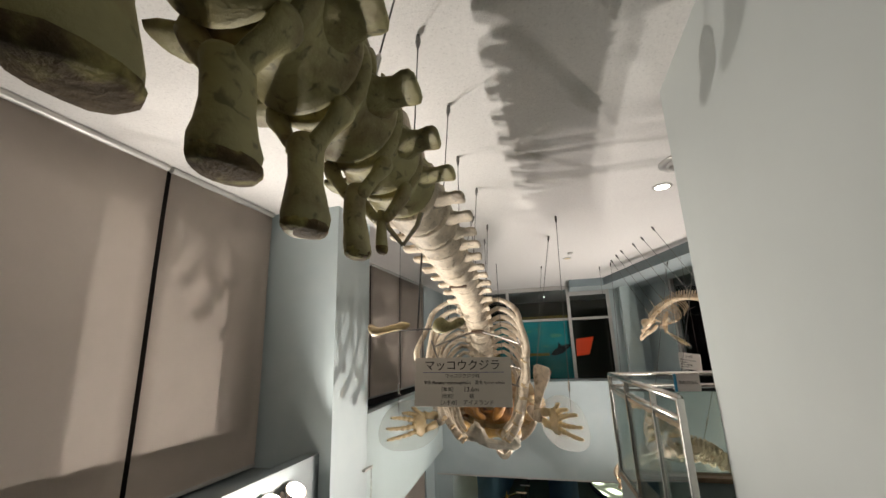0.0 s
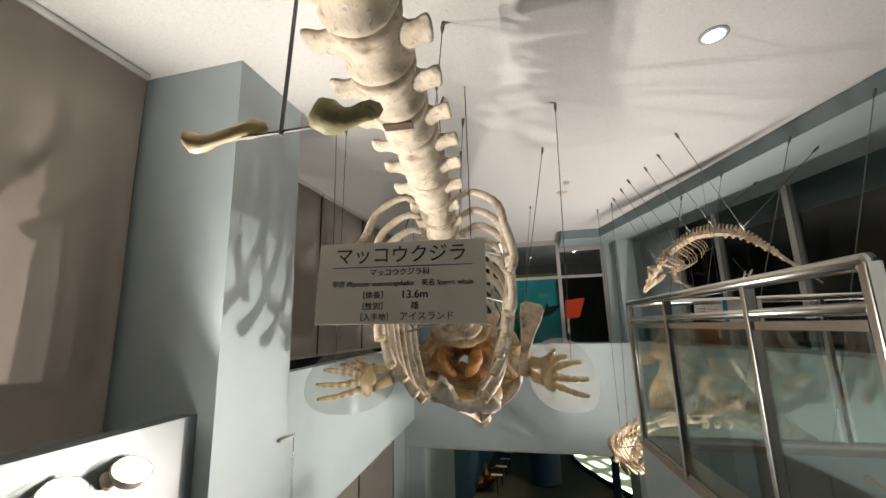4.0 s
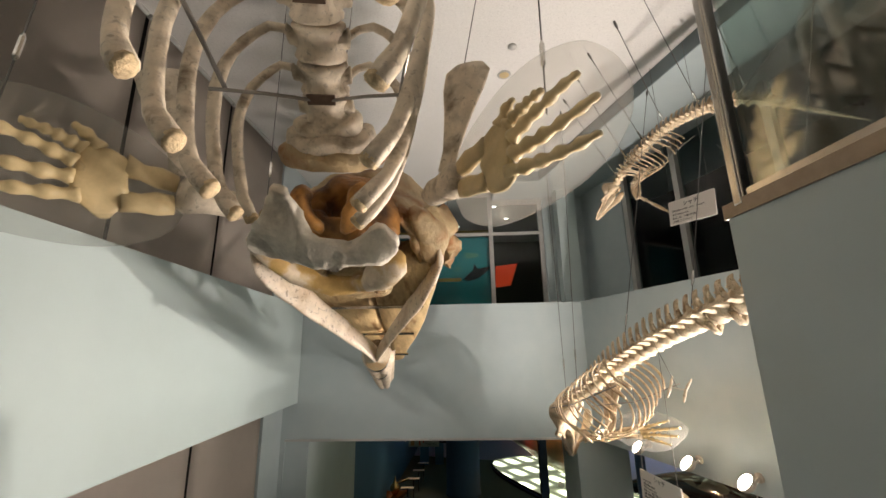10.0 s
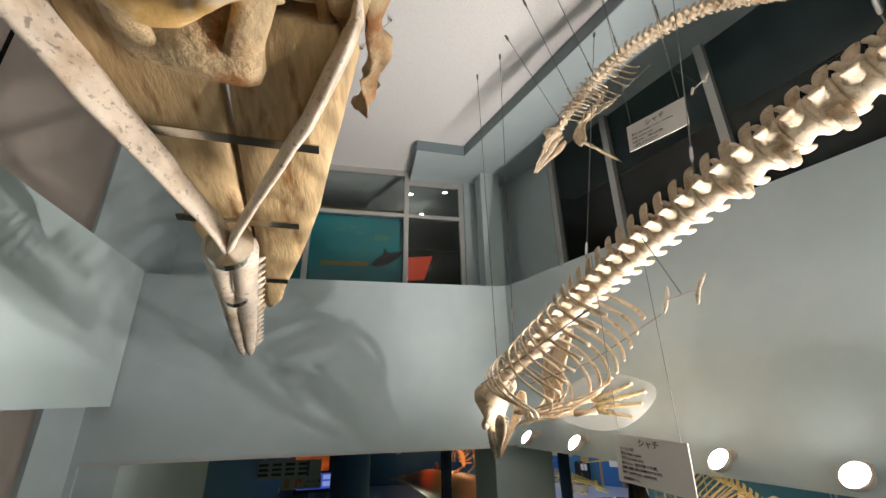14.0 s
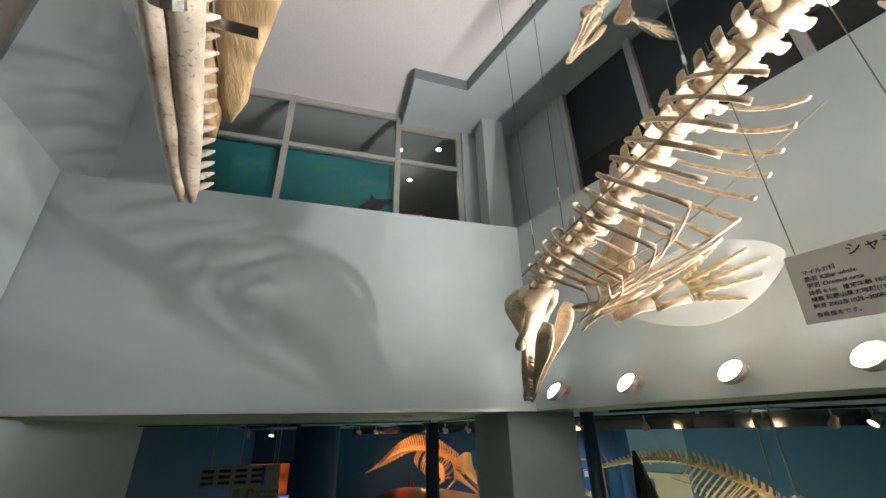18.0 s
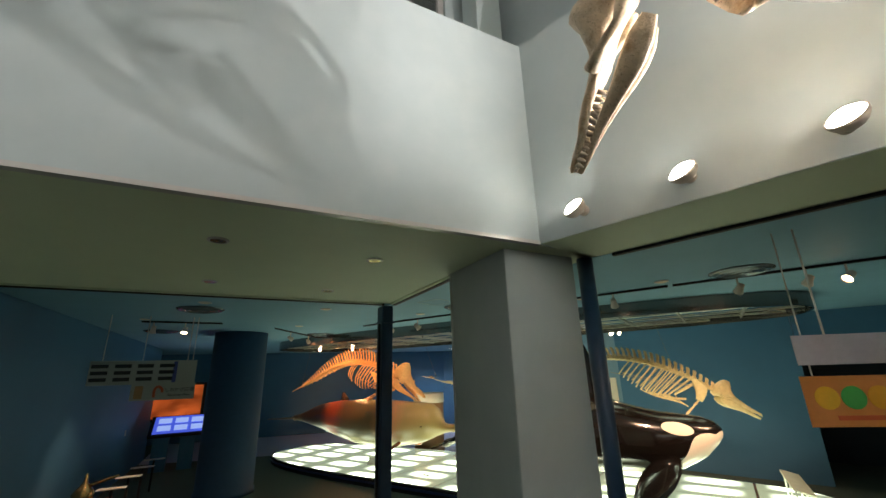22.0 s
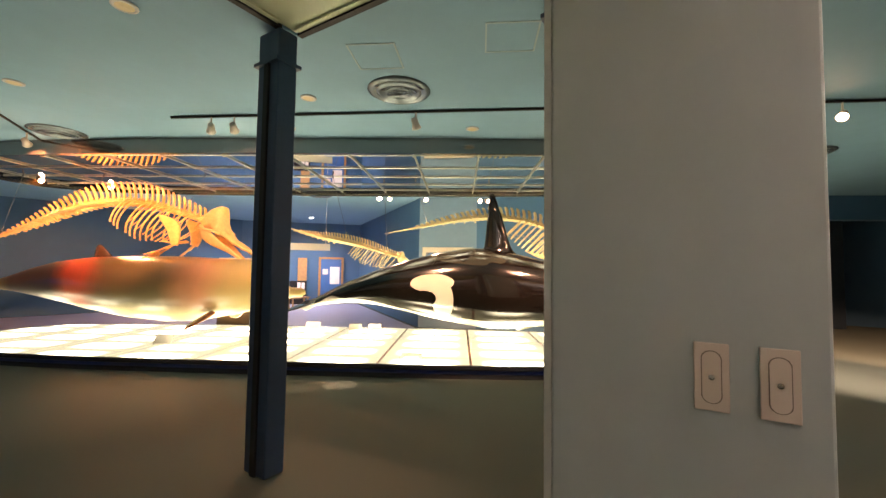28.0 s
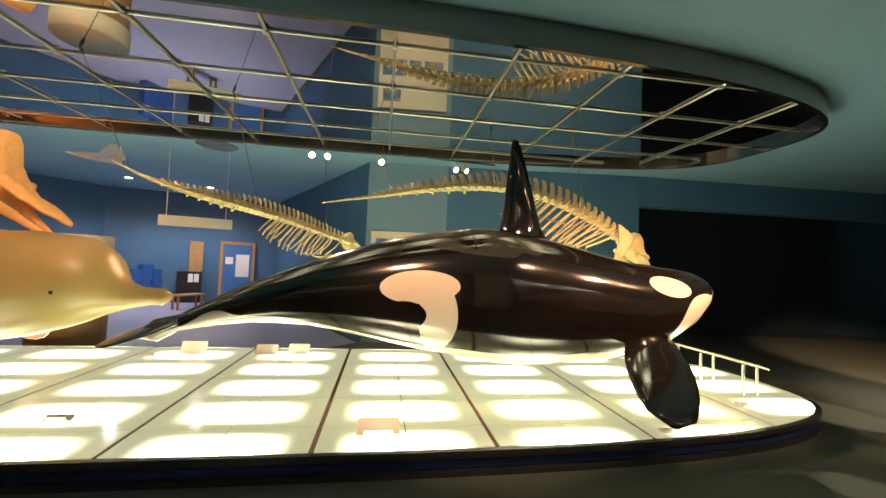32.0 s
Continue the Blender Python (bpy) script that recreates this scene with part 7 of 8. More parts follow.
# labels and rail on the platform
for x, y, w, h, lean in ((5.898, 19.595, 0.34, 0.20, 25), (6.42, 18.75, 0.30, 0.16, 25), (6.66, 18.36, 0.30, 0.17, 25), (4.78, 15.91, 0.36, 0.20, 70), (3.815, 18.414, 0.22, 0.07, 60), (7.279, 12.642, 0.14, 0.06, 60), (5.553, 20.021, 0.16, 0.06, 60), (6.0, 13.6, 0.12, 0.05, 60), (3.1, 20.4, 0.34, 0.2, 30)):
    t = thing("label_stand", (x, y, TOP), "small pale exhibit label leaning on the lit glass", "label", "platform labels")
    m = Matrix.Translation((x, y, TOP + 0.003)) @ Matrix((PU * 1.0, Vector((0, 0, 1)), PU.cross(Vector((0, 0, 1))))).transposed().to_4x4() @ pose(0, 0, 0, -lean, 0, 0)
    part("plate", boxes(((-w / 2, 0, 0), (w / 2, h, 0.008)), m=m), SIGNB, t)
    for k in range(3 if h > 0.1 else 1):
        part("text_bar", boxes(((-w * 0.4, h * (0.25 + 0.22 * k), -0.003), (w * 0.4, h * (0.31 + 0.22 * k), 0.0)), m=m), BRACE, t)
    part("foot", boxes(((-w / 3, 0, 0.008), (w / 3, 0.012, 0.05)), m=m), SIGNB, t)
t = thing("reading_rail", (8.3, 12.8, TOP), "low white sloping reading rail at the platform's end", "rail")
A, B = Vector((8.98, 13.16, 0.60)), Vector((7.66, 12.38, 0.60))
d = (B - A).normalized()
m = Matrix((d, Vector((-d.y, d.x, 0)), Vector((0, 0, 1)))).transposed().to_4x4()
m.translation = A
ln = (B - A).length
part("sloping_top", boxes(((0, -0.14, -0.012), (ln, 0.14, 0.012)), m=m @ pose(0, 0, 0, -14, 0, 0)), material("pale_rail", (0.55, 0.60, 0.50), 0.35), t)
for s in (0.08, 0.5, 0.92):
    for q in (-0.10, 0.10):
        part("leg", boxes(((ln * s - 0.012, q - 0.012, -0.385), (ln * s + 0.012, q + 0.012, -0.005)), m=m), GRID, t)

# hall walls behind
BACK0, BACK1 = Vector((11.2, 13.4, 0)), Vector((6.0, 23.0, 0))


def slab(a, b, th, z0, z1):
    a, b = Vector(a), Vector(b)
    d = (b - a).normalized()
    n = Vector((d.y, -d.x, 0)) * th
    bm = bmesh.new()
    pts = [a, b, b + n, a + n]
    prism(bm, [(p.x, p.y) for p in pts], z0, z1)
    bmesh.ops.recalc_face_normals(bm, faces=bm.faces)
    return bm


setting("wall_hall_east", slab((11.2, 13.4, 0), (9.6, 17.2, 0), 0.2, 0.002, LOW), HALLWALL, "blue wall behind the killer whale", "wall")
setting("wall_hall_pale", slab((9.6, 17.2, 0), (8.9, 18.7, 0), 0.2, 0.002, LOW), material("pale_blue_wall", (0.14, 0.24, 0.34), 0.6, vary=0.06), "pale blue wall with exhibit posters", "wall")
setting("wall_hall_back", slab((9.8, 29.0, 0), (-9, 31.6, 0), 0.2, 0.002, LOW), HALLWALL, "blue back wall of the hall", "wall")
setting("wall_hall_side", slab((8.9, 18.7, 0), (13.6, 25.5, 0), 0.2, 0.002, LOW), HALLWALL, "blue side wall of the hall", "wall")
setting("wall_hall_corner", slab((13.6, 25.5, 0), (9.8, 29.0, 0), 0.2, 0.002, LOW), HALLWALL, "blue corner wall with a door", "wall")
setting("lintel_east", slab((14.5, 7.0, 0), (11.2, 13.38, 0), 0.3, 3.10, LOW), HALLWALL, "blue lintel over a dark passage", "wall")
setting("wall_sign_pier", slab((11.4, 6.6, 0), (10.9, 7.7, 0), 0.3, 0.002, LOW), HALLWALL, "blue wall pier with a direction sign", "wall")
# the passage's shade is put into this wall's darker blue
setting("wall_dark_passage", slab((16.5, 8.0, 0), (13.5, 15.5, 0), 0.2, 0.002, LOW), material("passage_shade", (0.010, 0.026, 0.045), 0.7), "passage wall coloured dark for the unlit passage", "wall")
setting("wall_hall_southeast", slab((11.4, 6.6, 0), (11.6, 3.0, 0), 0.2, 0.002, LOW), HALLWALL, "blue wall of the hall", "wall")
setting("wall_hall_south", slab((18, 3.15, 0), (4.8, 3.15, 0), 0.2, 0.002, LOW), HALLWALL, "blue wall under the upper floor", "wall")
setting("wall_hall_outer", slab((18, 32, 0), (18, 3, 0), 0.2, 0.002, LOW), HALLWALL, "outer wall of the hall", "wall")
setting("wall_hall_left", slab((-3.0, 27.0, 0), (-3.35, 15.2, 0), 0.2, 0.002, LOW - 0.004), HALLWALL, "dark blue wall left of the passage", "wall")
POSTER = material("poster_cream", (0.64, 0.55, 0.44), 0.5, vary=0.05)
PHOTO = material("poster_photo", (0.02, 0.12, 0.30), 0.4, vary=0.5, scale=9, second=(0.25, 0.22, 0.20), mix_at=(0.45, 0.6), mix_scale=6)
pz = thing("exhibit_poster", (9.2, 17.95, 0.9), "cream exhibit poster with blue photographs on the wall", "poster")
wd = (Vector((8.9, 18.7, 0)) - Vector((9.6, 17.2, 0))).normalized()
wm = Matrix((-wd, Vector((0, 0, 1)), (-wd).cross(Vector((0, 0, 1))))).transposed().to_4x4()
wm.translation = Vector((9.25, 17.95, 0)) - Vector((0.9, 0.42, 0)) * 0.03
part("sheet", boxes(((-0.72, 0.6, -0.012), (0.72, 2.3, 0.012)), m=wm), POSTER, pz)
for x0, x1, z0, z1 in ((-0.65, -0.15, 1.25, 1.60), (-0.10, 0.15, 1.25, 1.60), (0.22, 0.62, 1.25, 1.62), (-0.62, -0.25, 1.80, 2.15)):
    part("photograph", boxes(((x0, z0, -0.018), (x1, z1, 0.018)), m=wm), PHOTO, pz)

# far corner: doors, notice, bench, cupboards
DOORBLUE = material("door_blue", (0.03, 0.14, 0.36), 0.45, vary=0.06)
OAK = material("oak", (0.40, 0.22, 0.09), 0.5, vary=0.25, scale=12)
d1 = thing("door_1", (12.6, 26.3, 0), "blue hinged door with notices", "door", kind="structure")
fm = Matrix.Translation((12.6, 26.34, 0)) @ pose(0, 0, 0, 0, 0, -42.6)
part("leaf", boxes(((-0.45, -0.05, 0), (0.45, 0.0, 2.05)), m=fm), DOORBLUE, d1)
part("frame", boxes(((0.46, -0.08, 0), (0.56, 0.02, 2.15)), ((-0.56, -0.08, 0), (-0.46, 0.02, 2.15)), ((-0.56, -0.08, 2.06), (0.56, 0.02, 2.15)), m=fm), OAK, d1)
part("notice", boxes(((-0.05, -0.058, 0.9), (0.38, -0.052, 1.7)), m=fm), SIGNB, d1)
part("small_notice", boxes(((-0.38, -0.058, 1.35), (-0.14, -0.052, 1.6)), m=fm), SIGNB, d1)
fm2 = Matrix.Translation((11.55, 27.30, 0)) @ pose(0, 0, 0, 0, 0, -42.6)
cb = thing("notice_cabinet", (11.5, 27.2, 0), "black low cabinet with leaflets below an oak panel", "cabinet")
part("body", boxes(((-0.35, -0.35, 0), (0.35, 0, 1.05)), m=fm2, bevel=0.01), BLACK, cb)
part("oak_panel", boxes(((-0.05, -0.06, 1.05), (0.35, -0.02, 2.1)), m=fm2), OAK, cb)
for k in (0, 1):
    part("leaflet", boxes(((-0.02 + 0.17 * k, -0.362, 0.7), (0.12 + 0.17 * k, -0.352, 0.98)), m=fm2), SIGNB, cb)
bn = thing("bench", (10.3, 25.7, 0), "low oak bench in the far corner", "bench")
part("seat", boxes(((9.85, 25.5, 0.40), (10.75, 25.85, 0.45)), bevel=0.01), OAK, bn)
for x in (9.93, 10.67):
    for y in (25.56, 25.79):
        part("leg", boxes(((x - 0.025, y - 0.025, 0), (x + 0.025, y + 0.025, 0.40))), OAK, bn)
BLUEBOX = material("blue_cupboard", (0.02, 0.09, 0.30), 0.4)
for k in range(3):
    c = thing("storage_locker", (10.2 + 0.35 * k, 27.9, 0), "blue locker against the far wall", "locker", "blue lockers")
    part("body", boxes(((10.04 + 0.35 * k, 27.9, 0), (10.37 + 0.35 * k, 28.2, 1.1 + 0.15 * (k == 1))), bevel=0.01), BLUEBOX, c)
    part("handle", boxes(((10.30 + 0.35 * k, 27.88, 0.6), (10.32 + 0.35 * k, 27.9, 0.75))), STEEL, c)
dr = thing("drum_stand", (5.0, 21.5, 0), "round pale drum-shaped display stand", "stand")
b = bmesh.new()
lathe(b, [(0.52, 0), (0.52, 1.55), (0.50, 1.58)], Matrix.Translation((5.9, 22.6, 0)), 32)
part("drum", b, material("drum_tan", (0.42, 0.24, 0.11), 0.6), dr, smooth=True)
b = bmesh.new()
lathe(b, [(0.54, 1.58), (0.54, 1.88), (0.52, 1.90)], Matrix.Translation((5.9, 22.6, 0)), 32)
part("drum_band", b, POSTER, dr, smooth=True)


# hanging signs
HALLSIGN = material("dull_sign", (0.40, 0.42, 0.38), 0.6, vary=0.05)
def hall_sign(centre, right, w, h, z0, label, bars, name="hanging_sign"):
    c, r = Vector(centre), Vector(right).normalized()
    m = Matrix((r, Vector((0, 0, 1)), r.cross(Vector((0, 0, 1))))).transposed().to_4x4()
    m.translation = c
    t = thing(name, c, label, "sign", "hall signs")
    part("board", boxes(((-w / 2, z0, -0.012), (w / 2, z0 + h, 0.012)), m=m), HALLSIGN, t)
    for x0, x1, a0, a1, mat in bars:
        part("marking", boxes(((x0, z0 + a0, 0.012), (x1, z0 + a1, 0.016)), m=m), mat, t)
    for x in (-w * 0.4, w * 0.4):
        b = bmesh.new()
        tube(b, [m @ Vector((x, z0 + h, 0)), m @ Vector((x, LOW, 0))], 0.008, 6)
        part("hanger", b, FRAMEM, t)
    return m, t


ORANGEINK = material("orange_ink", (0.55, 0.10, 0.03), 0.5)
bars = [(-0.75 + 0.32 * k, -0.52 + 0.32 * k, 0.06 + 0.11 * j, 0.12 + 0.11 * j, INK) for k in range(4) for j in range(3)]
hall_sign((-1.98, 17.5, 0), (1, 0, 0), 1.55, 0.40, 2.545, "large pale direction sign hung on rods with dark lines of text", bars + [(0.42, 0.48, 0.02, 0.38, BLUEINK)])
m, t = hall_sign((-1.66, 17.52, 0), (1, 0, 0), 0.95, 0.27, 2.275, "pale direction sign with an orange arch mark", [(-0.42, -0.30, 0.03, 0.24, OAK)])
bm = bmesh.new()
tube(bm, smooth_path([m @ Vector((-0.13, 2.32, 0.018)), m @ Vector((-0.13, 2.45, 0.018)), m @ Vector((-0.08, 2.50, 0.018)), m @ Vector((-0.02, 2.45, 0.018)), m @ Vector((-0.02, 2.40, 0.018))], 14), 0.022, 8)
part("arch_mark", bm, ORANGEINK, t)
writing("lettering", "しおかぜ広場", 0.075, m @ Matrix.Translation((0.24, 2.435, 0.014)), INK, t)
writing("lettering", "Shiokaze Plaza", 0.06, m @ Matrix.Translation((0.24, 2.35, 0.014)), INK, t)
hall_sign((7.34, 21.6, 0), (0.74, -0.67, 0), 1.25, 0.20, 2.18, "pale sign of the discovery corner", [])
# banner beside the passage
BORANGE = material("banner_orange", (0.62, 0.24, 0.06), 0.7, vary=0.15, scale=5)
m = Matrix((Vector((0.80, -0.60, 0)), Vector((0, 0, 1)), Vector((-0.60, -0.80, 0)))).transposed().to_4x4()
m.translation = Vector((3.62, 10.35, 0))
t = thing("hanging_banner", (3.9, 10.1, 2.1), "orange cloth banner with coloured discs hung on a rod", "banner")
part("cloth", boxes(((0, 2.08, -0.004), (1.5, 2.47, 0.004)), m=m), BORANGE, t)
for k, col in enumerate(((0.75, 0.45, 0.03), (0.05, 0.35, 0.07), (0.70, 0.35, 0.02), (0.1, 0.4, 0.15))):
    b = bmesh.new()
    lathe(b, [(0.09, 0), (0.09, 0.004)], m @ Matrix.Translation((0.16 + 0.19 * k, 2.30, 0.005)), 20)
    part("coloured_disc", b, material("banner_disc", col, 0.7), t)
part("red_stripe", boxes(((0.2, 2.13, 0.004), (1.3, 2.165, 0.007)), m=m), ORANGEINK, t)
for x in (0.1, 1.4):
    b = bmesh.new()
    tube(b, [m @ Vector((x, 2.47, 0)), m @ Vector((x, LOW, 0))], 0.006, 6)
    part("hanger", b, FRAMEM, t)
m2 = m.copy()
m2.translation = Vector((2.95, 10.75, 0))
t = thing("hanging_board", (3.4, 10.4, 2.5), "blank pale lavender board hung over the side opening", "board")
part("board", boxes(((0.75, 2.56, -0.006), (2.5, 2.80, 0.006)), m=m2), material("lavender_board", (0.46, 0.44, 0.50), 0.6), t)
for x in (1.0, 2.2):
    b = bmesh.new()
    tube(b, [m2 @ Vector((x, 2.80, 0)), m2 @ Vector((x, LOW, 0))], 0.008, 6)
    part("hanger", b, FRAMEM, t)
# direction sign on the pier
t = thing("direction_sign", (11.1, 7.2, 1.2), "white wall sign with dark blue arrows", "sign")
m = Matrix((Vector((0.414, -0.910, 0)), Vector((0, 0, 1)), Vector((-0.910, -0.414, 0)))).transposed().to_4x4()
m.translation = Vector((11.13, 7.14, 0))
part("plate", boxes(((-0.36, 1.15, 0.0), (0.36, 2.15, 0.02)), m=m), SIGNB, t)
for a0, s in ((1.90, 0.10), (1.45, -0.24)):
    part("arrow_field", boxes(((s, a0, 0.02), (s + 0.17, a0 + 0.13, 0.024)), m=m), BLUEINK, t)
for a0 in (1.78, 1.68, 1.55, 1.38, 1.30):
    part("text_bar", boxes(((-0.05, a0, 0.02), (0.28, a0 + 0.03, 0.023)), m=m), BRACE, t)

# left side of the hall: lit table, glowing picture, boat display
FIRE = glow("warm_picture", (1.0, 0.17, 0.03), 0.3)
nt = FIRE.node_tree
nz = nt.nodes.new("ShaderNodeTexNoise")
nz.inputs["Scale"].default_value = 2.5
rp = nt.nodes.new("ShaderNodeMapRange")
rp.inputs["From Min"].default_value, rp.inputs["From Max"].default_value, rp.inputs["To Max"].default_value = 0.30, 0.75, 0.26
nt.links.new(nz.outputs["Fac"], rp.inputs["Value"])
nt.links.new(rp.outputs["Result"], nt.nodes["Principled BSDF"].inputs["Emission Strength"])
t = thing("glowing_picture", (-2.2, 26.95, 0.7), "large warm orange backlit picture on the far wall", "picture")
part("screen", boxes(((-3.35, 26.9, 1.30), (-1.5, 26.96, 2.42))), FIRE, t)
part("frame", boxes(((-3.45, 26.96, 1.2), (-1.4, 27.04, 2.5))), BLACK, t)
CONSOLE = glow("lit_tabletop", (0.10, 0.16, 1.0), 0.25)
CELL = glow("lit_label", (0.40, 0.52, 1.0), 0.35)
t = thing("lit_display_table", (-2.1, 25.0, 0), "dark display table with a glowing blue top", "table")
m = Matrix.Translation((-1.62, 24.6, 0)) @ pose(0, 0, 0, 0, 0, 3)
part("lit_top", boxes(((-0.95, -0.45, 0.0), (0.95, 0.45, 0.02)), m=m @ Matrix.Translation((0, 0, 1.27)) @ pose(0, 0, 0, 27, 0, 0)), CONSOLE, t)
part("top_frame", boxes(((-1.05, -0.52, -0.09), (1.05, 0.52, -0.004)), m=m @ Matrix.Translation((0, 0, 1.27)) @ pose(0, 0, 0, 27, 0, 0)), BLACK, t)
for x in (-0.7, 0, 0.7):
    part("pedestal", boxes(((x - 0.2, -0.25, 0), (x + 0.2, 0.25, 1.07)), m=m), HALLWALL, t)
for k in range(4):
    for v in (-0.2, 0.2):
        part("lit_label", boxes(((-0.85 + 0.44 * k, v - 0.14, 0.0205), (-0.50 + 0.44 * k, v + 0.14, 0.025)), m=m @ Matrix.Translation((0, 0, 1.27)) @ pose(0, 0, 0, 27, 0, 0)), CELL, t)
HULL = material("varnished_hull", (0.30, 0.13, 0.04), 0.35, vary=0.3, scale=12)
t = thing("model_boat", (-3.0, 19.4, 0.05), "varnished wooden whaling boat model with a brass harpoon gun", "boat model")
b = bmesh.new()
rings = []
for s, w, z in ((0, 0.05, 0.50), (0.2, 0.35, 0.40), (0.5, 0.48, 0.36), (0.8, 0.36, 0.40), (1.0, 0.06, 0.52)):
    rings.append([b.verts.new((-3.9 + 1.5 * s + 0.0, 19.2 + w * math.cos(a), z + 0.30 * min(0, math.sin(a)) * (1 if s not in (0, 1) else 0.3))) for a in (math.pi + math.pi * k / 10 for k in range(11))])
for a, c in zip(rings, rings[1:]):
    for k in range(10):
        b.faces.new((a[k], a[k + 1], c[k + 1], c[k]))
bmesh.ops.solidify(b, geom=b.faces[:], thickness=0.03)
part("hull", b, HULL, t, smooth=True)
for x in (-3.5, -3.0):
    part("thwart", boxes(((x - 0.06, 18.8, 0.36), (x + 0.06, 19.6, 0.39))), HULL, t)
BRASS = material("brass", (0.55, 0.36, 0.15), 0.25, 1.0)
b = bmesh.new()
lathe(b, [(0.05, 0.35), (0.16, 0.5), (0.18, 0.62), (0.10, 0.72), (0.04, 0.80), (0.02, 0.95)], Matrix.Translation((-2.85, 19.25, 0.0)), 18)
part("gun_body", b, BRASS, t, smooth=True)
b = bmesh.new()
tube(b, [(-2.85, 19.25, 0.72), (-2.35, 19.3, 0.86)], [0.035, 0.02], 10)
part("gun_barrel", b, BRASS, t, smooth=True)
for k in range(4):
    t = thing("barrier_post", (-2.55 + 0.05 * k, 19.0 + 1.1 * k, 0), "thin dark barrier post with a sloping label", "barrier", "barrier posts")
    x, y = -2.35 + 0.08 * k, 18.8 + 1.0 * k
    part("post", boxes(((x - 0.02, y - 0.02, 0), (x + 0.02, y + 0.02, 0.72))), BLACK, t)
    part("label_plate", boxes(((x - 0.22, y - 0.08, 0.715), (x + 0.22, y + 0.08, 0.73)), m=None), SIGNB, t)
sw = thing("wall_switch", (-3.0, 22.0, 1.2), "small white wall switch", "switch")
part("plate", boxes(((-3.10, 23.5, 1.15), (-3.085, 23.6, 1.29))), SIGNB, sw)


REFLECT = material("brass_reflector", (0.62, 0.50, 0.20), 0.22, 1.0, vary=0.5, scale=60)
DIFFUSERM = material("diffuser_dark", (0.14, 0.19, 0.22), 0.25, 0.4)
# hall ceiling fittings
for x, y in ((-0.84, 12.31), (0.585, 12.44), (-0.97, 14.05), (0.453, 14.16)):
    downlight(x, y, LOW, False, 0.07, REFLECT, "passage downlights")
for x, y in ((-1.10, 15.7), (0.76, 15.83), (2.65, 15.95), (0.68, 18.54), (4.57, 14.72), (4.62, 13.53), (4.68, 12.09), (-2.2, 18.0), (2.6, 19.4)):
    downlight(x, y, LOW + 0.006, False, 0.075, SOFTB, "hall downlights")
for x, y in ((-1.196, 16.42), (1.51, 20.38), (-2.21, 20.2), (3.05, 14.88), (5.1, 11.27), (8.34, 10.33), (7.2, 21.0)):
    diffuser(x, y, LOW + 0.006, 0.36, "round dark ceiling air diffuser with rings", DIFFUSERM)


def track(a, b, lamps, colour=(1.0, 0.62, 0.36)):
    """A ceiling track with spotlights: (fraction, aim, watts, lit)."""
    a, b = Vector(a), Vector(b)
    t = thing("light_track", (a + b) / 2, "thin black ceiling light track", "light track", "light tracks")
    bm = bmesh.new()
    tube(bm, [a, b], 0.018, 6)
    part("rail", bm, BLACK, t)
    for f, aim, watts, lit in lamps:
        p = a.lerp(b, f) - Vector((0, 0, 0.17))
        aim = Vector(aim)
        d = (aim - p).normalized()
        l = thing("track_spotlight", p, "small cream spotlight on the ceiling track" + (", lit" if lit else ", unlit"), "spotlight", "track spotlights")
        m = frame_at(p, d) @ pose(0, 0, 0, -90, 0, 0)
        bm = bmesh.new()
        lathe(bm, [(0.025, -0.09), (0.04, -0.08), (0.045, -0.01), (0.062, 0.05), (0.055, 0.05), (0.05, 0.02)], m, 14)
        part("housing", bm, LAMPBODY, l, smooth=True)
        bm = bmesh.new()
        lathe(bm, [(0.052, 0.03), (0.03, 0.034)], m, 14)
        part("lens", bm, HOTBULB if lit else SOFTB, l)
        bm = bmesh.new()
        tube(bm, [p + Vector((0, 0, 0.02)), p + Vector((0, 0, 0.16))], 0.012, 6)
        part("stem", bm, LAMPBODY, l)
        if watts:
            spot("track_lamp", p + d * 0.07, aim, watts * 1.4, 55, 0.5, colour, 0.03)


Z = LOW - 0.012
track((2.10, 18.10, Z), (5.02, 12.23, Z), [(0.09, (4.0, 20.5, 2.0), 60, True), (0.14, (5.0, 20, 2.0), 60, True), (0.26, (5.5, 17.0, 1.5), 0, False), (0.52, (5.4, 15.4, 1.5), 110, True), (0.88, (6.4, 14.0, 1.5), 110, True)])
track((5.05, 12.17, Z), (6.4, 9.4, Z), [(0.25, (6.8, 13.6, 1.6), 150, True), (0.60, (3.9, 11.3, 1.9), 12, True), (0.48, (7.6, 13.2, 1.2), 120, True)])
track((0.2, 19.0, Z), (1.7, 21.5, Z), [(0.3, (3.5, 22.0, 2.3), 210, True), (0.7, (2.6, 23.2, 2.5), 210, True)], (1.0, 0.42, 0.16))
track((7.2, 19.6, Z), (9.6, 16.2, Z), [(0.15, (6.0, 16.5, 1.8), 90, True), (0.22, (5.0, 18.0, 2.0), 80, True), (0.45, (6.2, 15.5, 1.8), 90, True), (0.8, (7.5, 14.5, 2.0), 120, True), (0.85, (8.3, 13.6, 2.0), 100, True)])
track((1.8, 24.6, Z), (4.0, 23.6, Z), [(0.2, (3.0, 21.6, 2.2), 160, True), (0.7, (3.9, 20.8, 2.2), 160, True)], (1.0, 0.45, 0.18))
track((-2.3, 18.27, Z), (-0.9, 18.27, Z), [(0.53, (-1.9, 16.6, 0.6), 30, True), (0.15, (-2.6, 19.2, 0.4), 60, True)])
track((8.2, 9.35, Z), (8.9, 8.35, Z), [(0.5, (10.9, 8.4, 1.2), 260, True)])

HATCH = material("hatch_frame", (0.30, 0.46, 0.50), 0.5)
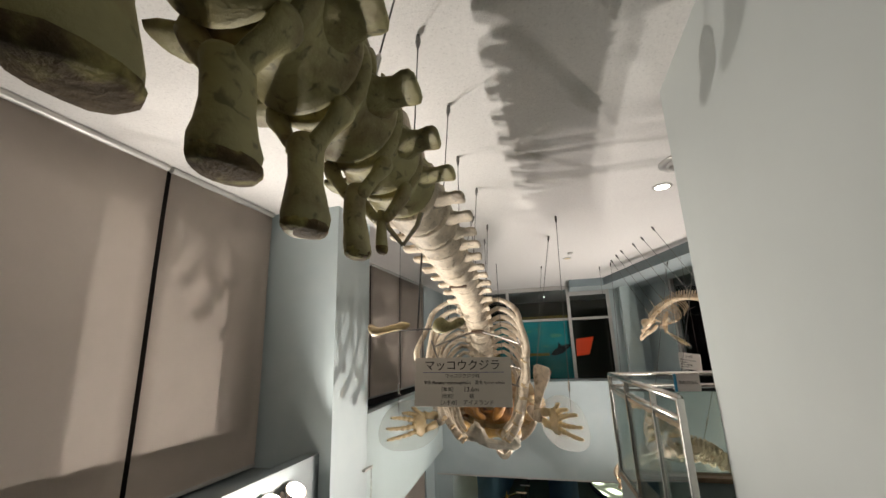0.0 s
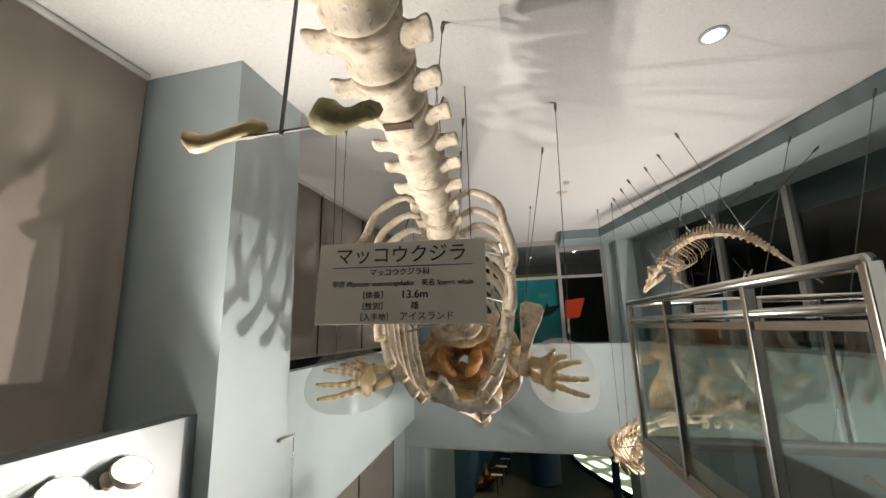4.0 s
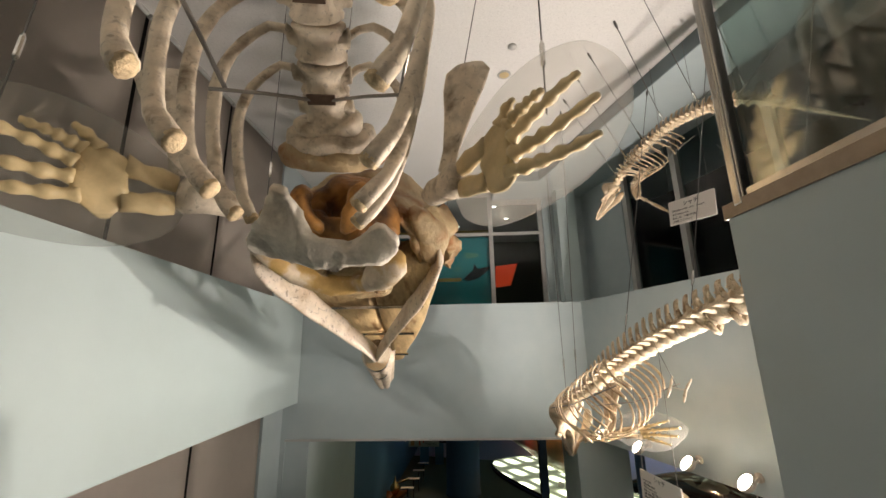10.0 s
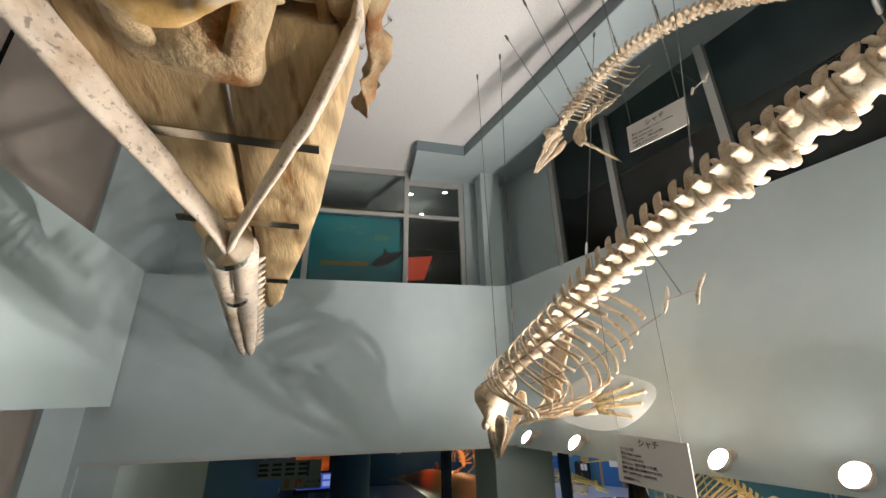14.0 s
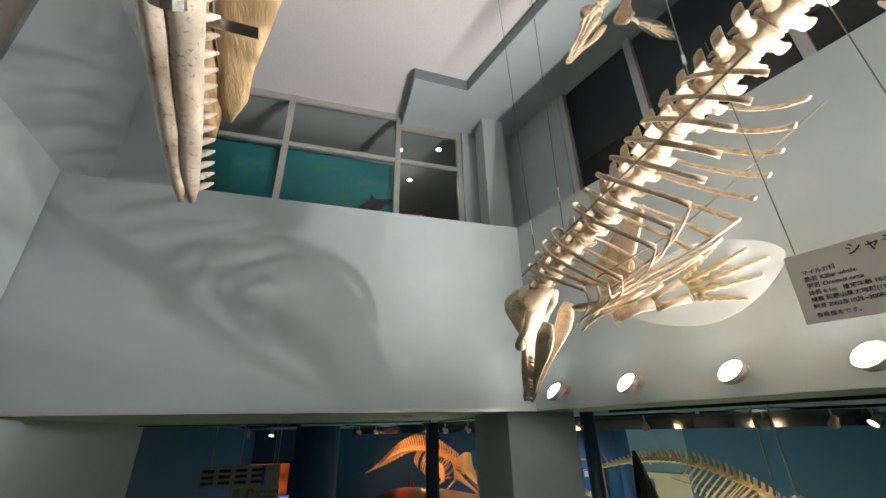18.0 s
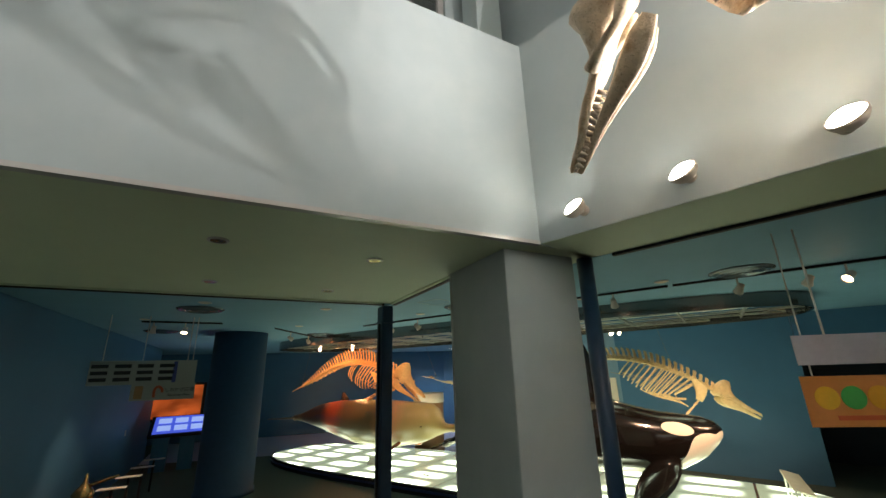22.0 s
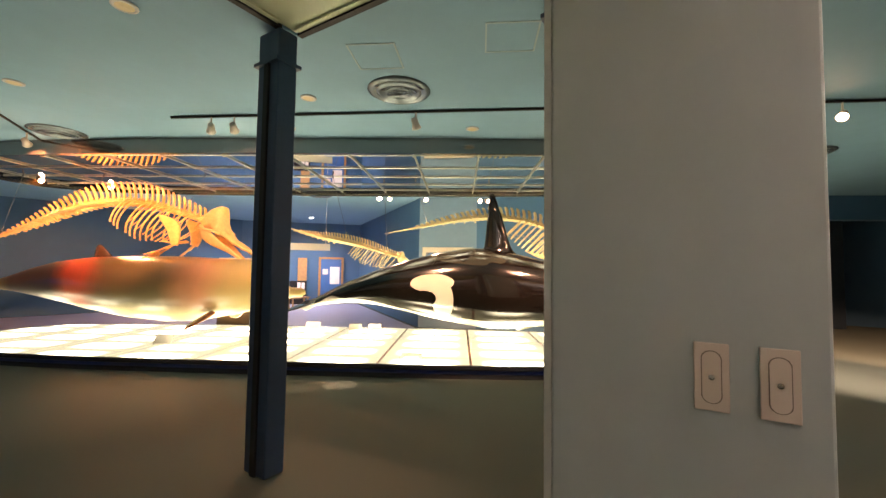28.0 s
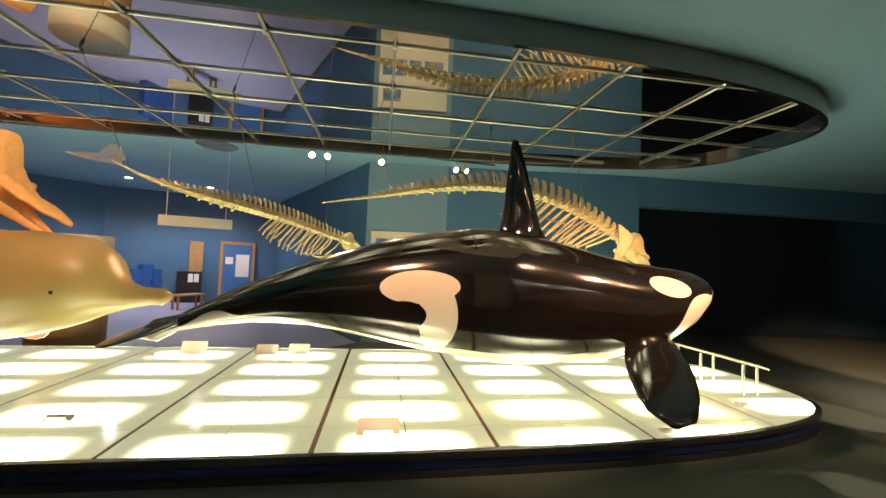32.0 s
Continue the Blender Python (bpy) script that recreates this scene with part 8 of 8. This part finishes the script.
# narrow beams without fittings, added to leave patches on the carpet; the last is a wide fill
for eye, aim, watts, cone, edge in (((2.95, 16.5, 3.50), (3.68, 16.34, 0.0), 130, 8, 0.2), ((4.68, 12.95, 3.50), (6.07, 12.2, 0.0), 130, 8, 0.2), ((6.0, 10.2, 3.5), (8.3, 11.4, 0.0), 230, 13, 0.25), ((6.0, 10.2, 3.5), (8.8, 9.6, 0.0), 560, 46, 1.0)):
    spot("track_lamp", eye, aim, watts, cone, edge, (1.0, 0.80, 0.60), 0.01)

# pale vinyl floor behind the platform
bm = bmesh.new()
prism(bm, [(6.9, 19.2), (8.8, 18.75), (13.4, 25.5), (9.8, 28.9), (-3.0, 30.6), (-3.0, 26.0), (3.4, 24.4)], 0.0005, 0.005)
bmesh.ops.recalc_face_normals(bm, faces=bm.faces)
setting("floor_far", bm, material("lavender_vinyl", (0.34, 0.34, 0.46), 0.35, vary=0.08, scale=3), "pale lavender vinyl floor behind the platform", "floor")
for pts in ([(2.415, 13.585), (2.567, 13.206), (3.015, 13.104), (2.856, 13.563)], [(2.185, 14.866), (2.214, 14.395), (2.545, 14.353), (2.476, 14.842)]):
    t = thing("ceiling_hatch", (*pts[0], LOW), "square painted access hatch in the blue ceiling", "hatch", "ceiling hatches")
    c = Vector((sum(p[0] for p in pts) / 4, sum(p[1] for p in pts) / 4, LOW + 0.006))
    m = Matrix.Translation(c) @ pose(0, 0, 0, 0, 0, 26.5)
    part("frame", boxes(((-0.23, -0.23, -0.006), (0.23, -0.215, 0)), ((-0.23, 0.215, -0.006), (0.23, 0.23, 0)), ((-0.23, -0.214, -0.006), (-0.215, 0.214, 0)), ((0.215, -0.214, -0.006), (0.23, 0.214, 0)), m=m), HATCH, t)
    part("panel", boxes(((-0.212, -0.212, -0.003), (0.212, 0.212, 0)), m=m), HALLCEIL, t)

# assumed downlights with fill lamps, added to brighten the far corner
for x, y in ((10.6, 25.4), (9.0, 26.6)):
    downlight(x, y, LOW + 0.006, True, 0.09, DOWN, "hall downlights")
    spot("corner_fill_lamp", (x, y, LOW - 0.04), (x, y, 0), 122, 150, 0.6, (0.85, 0.92, 1.0), 0.08)
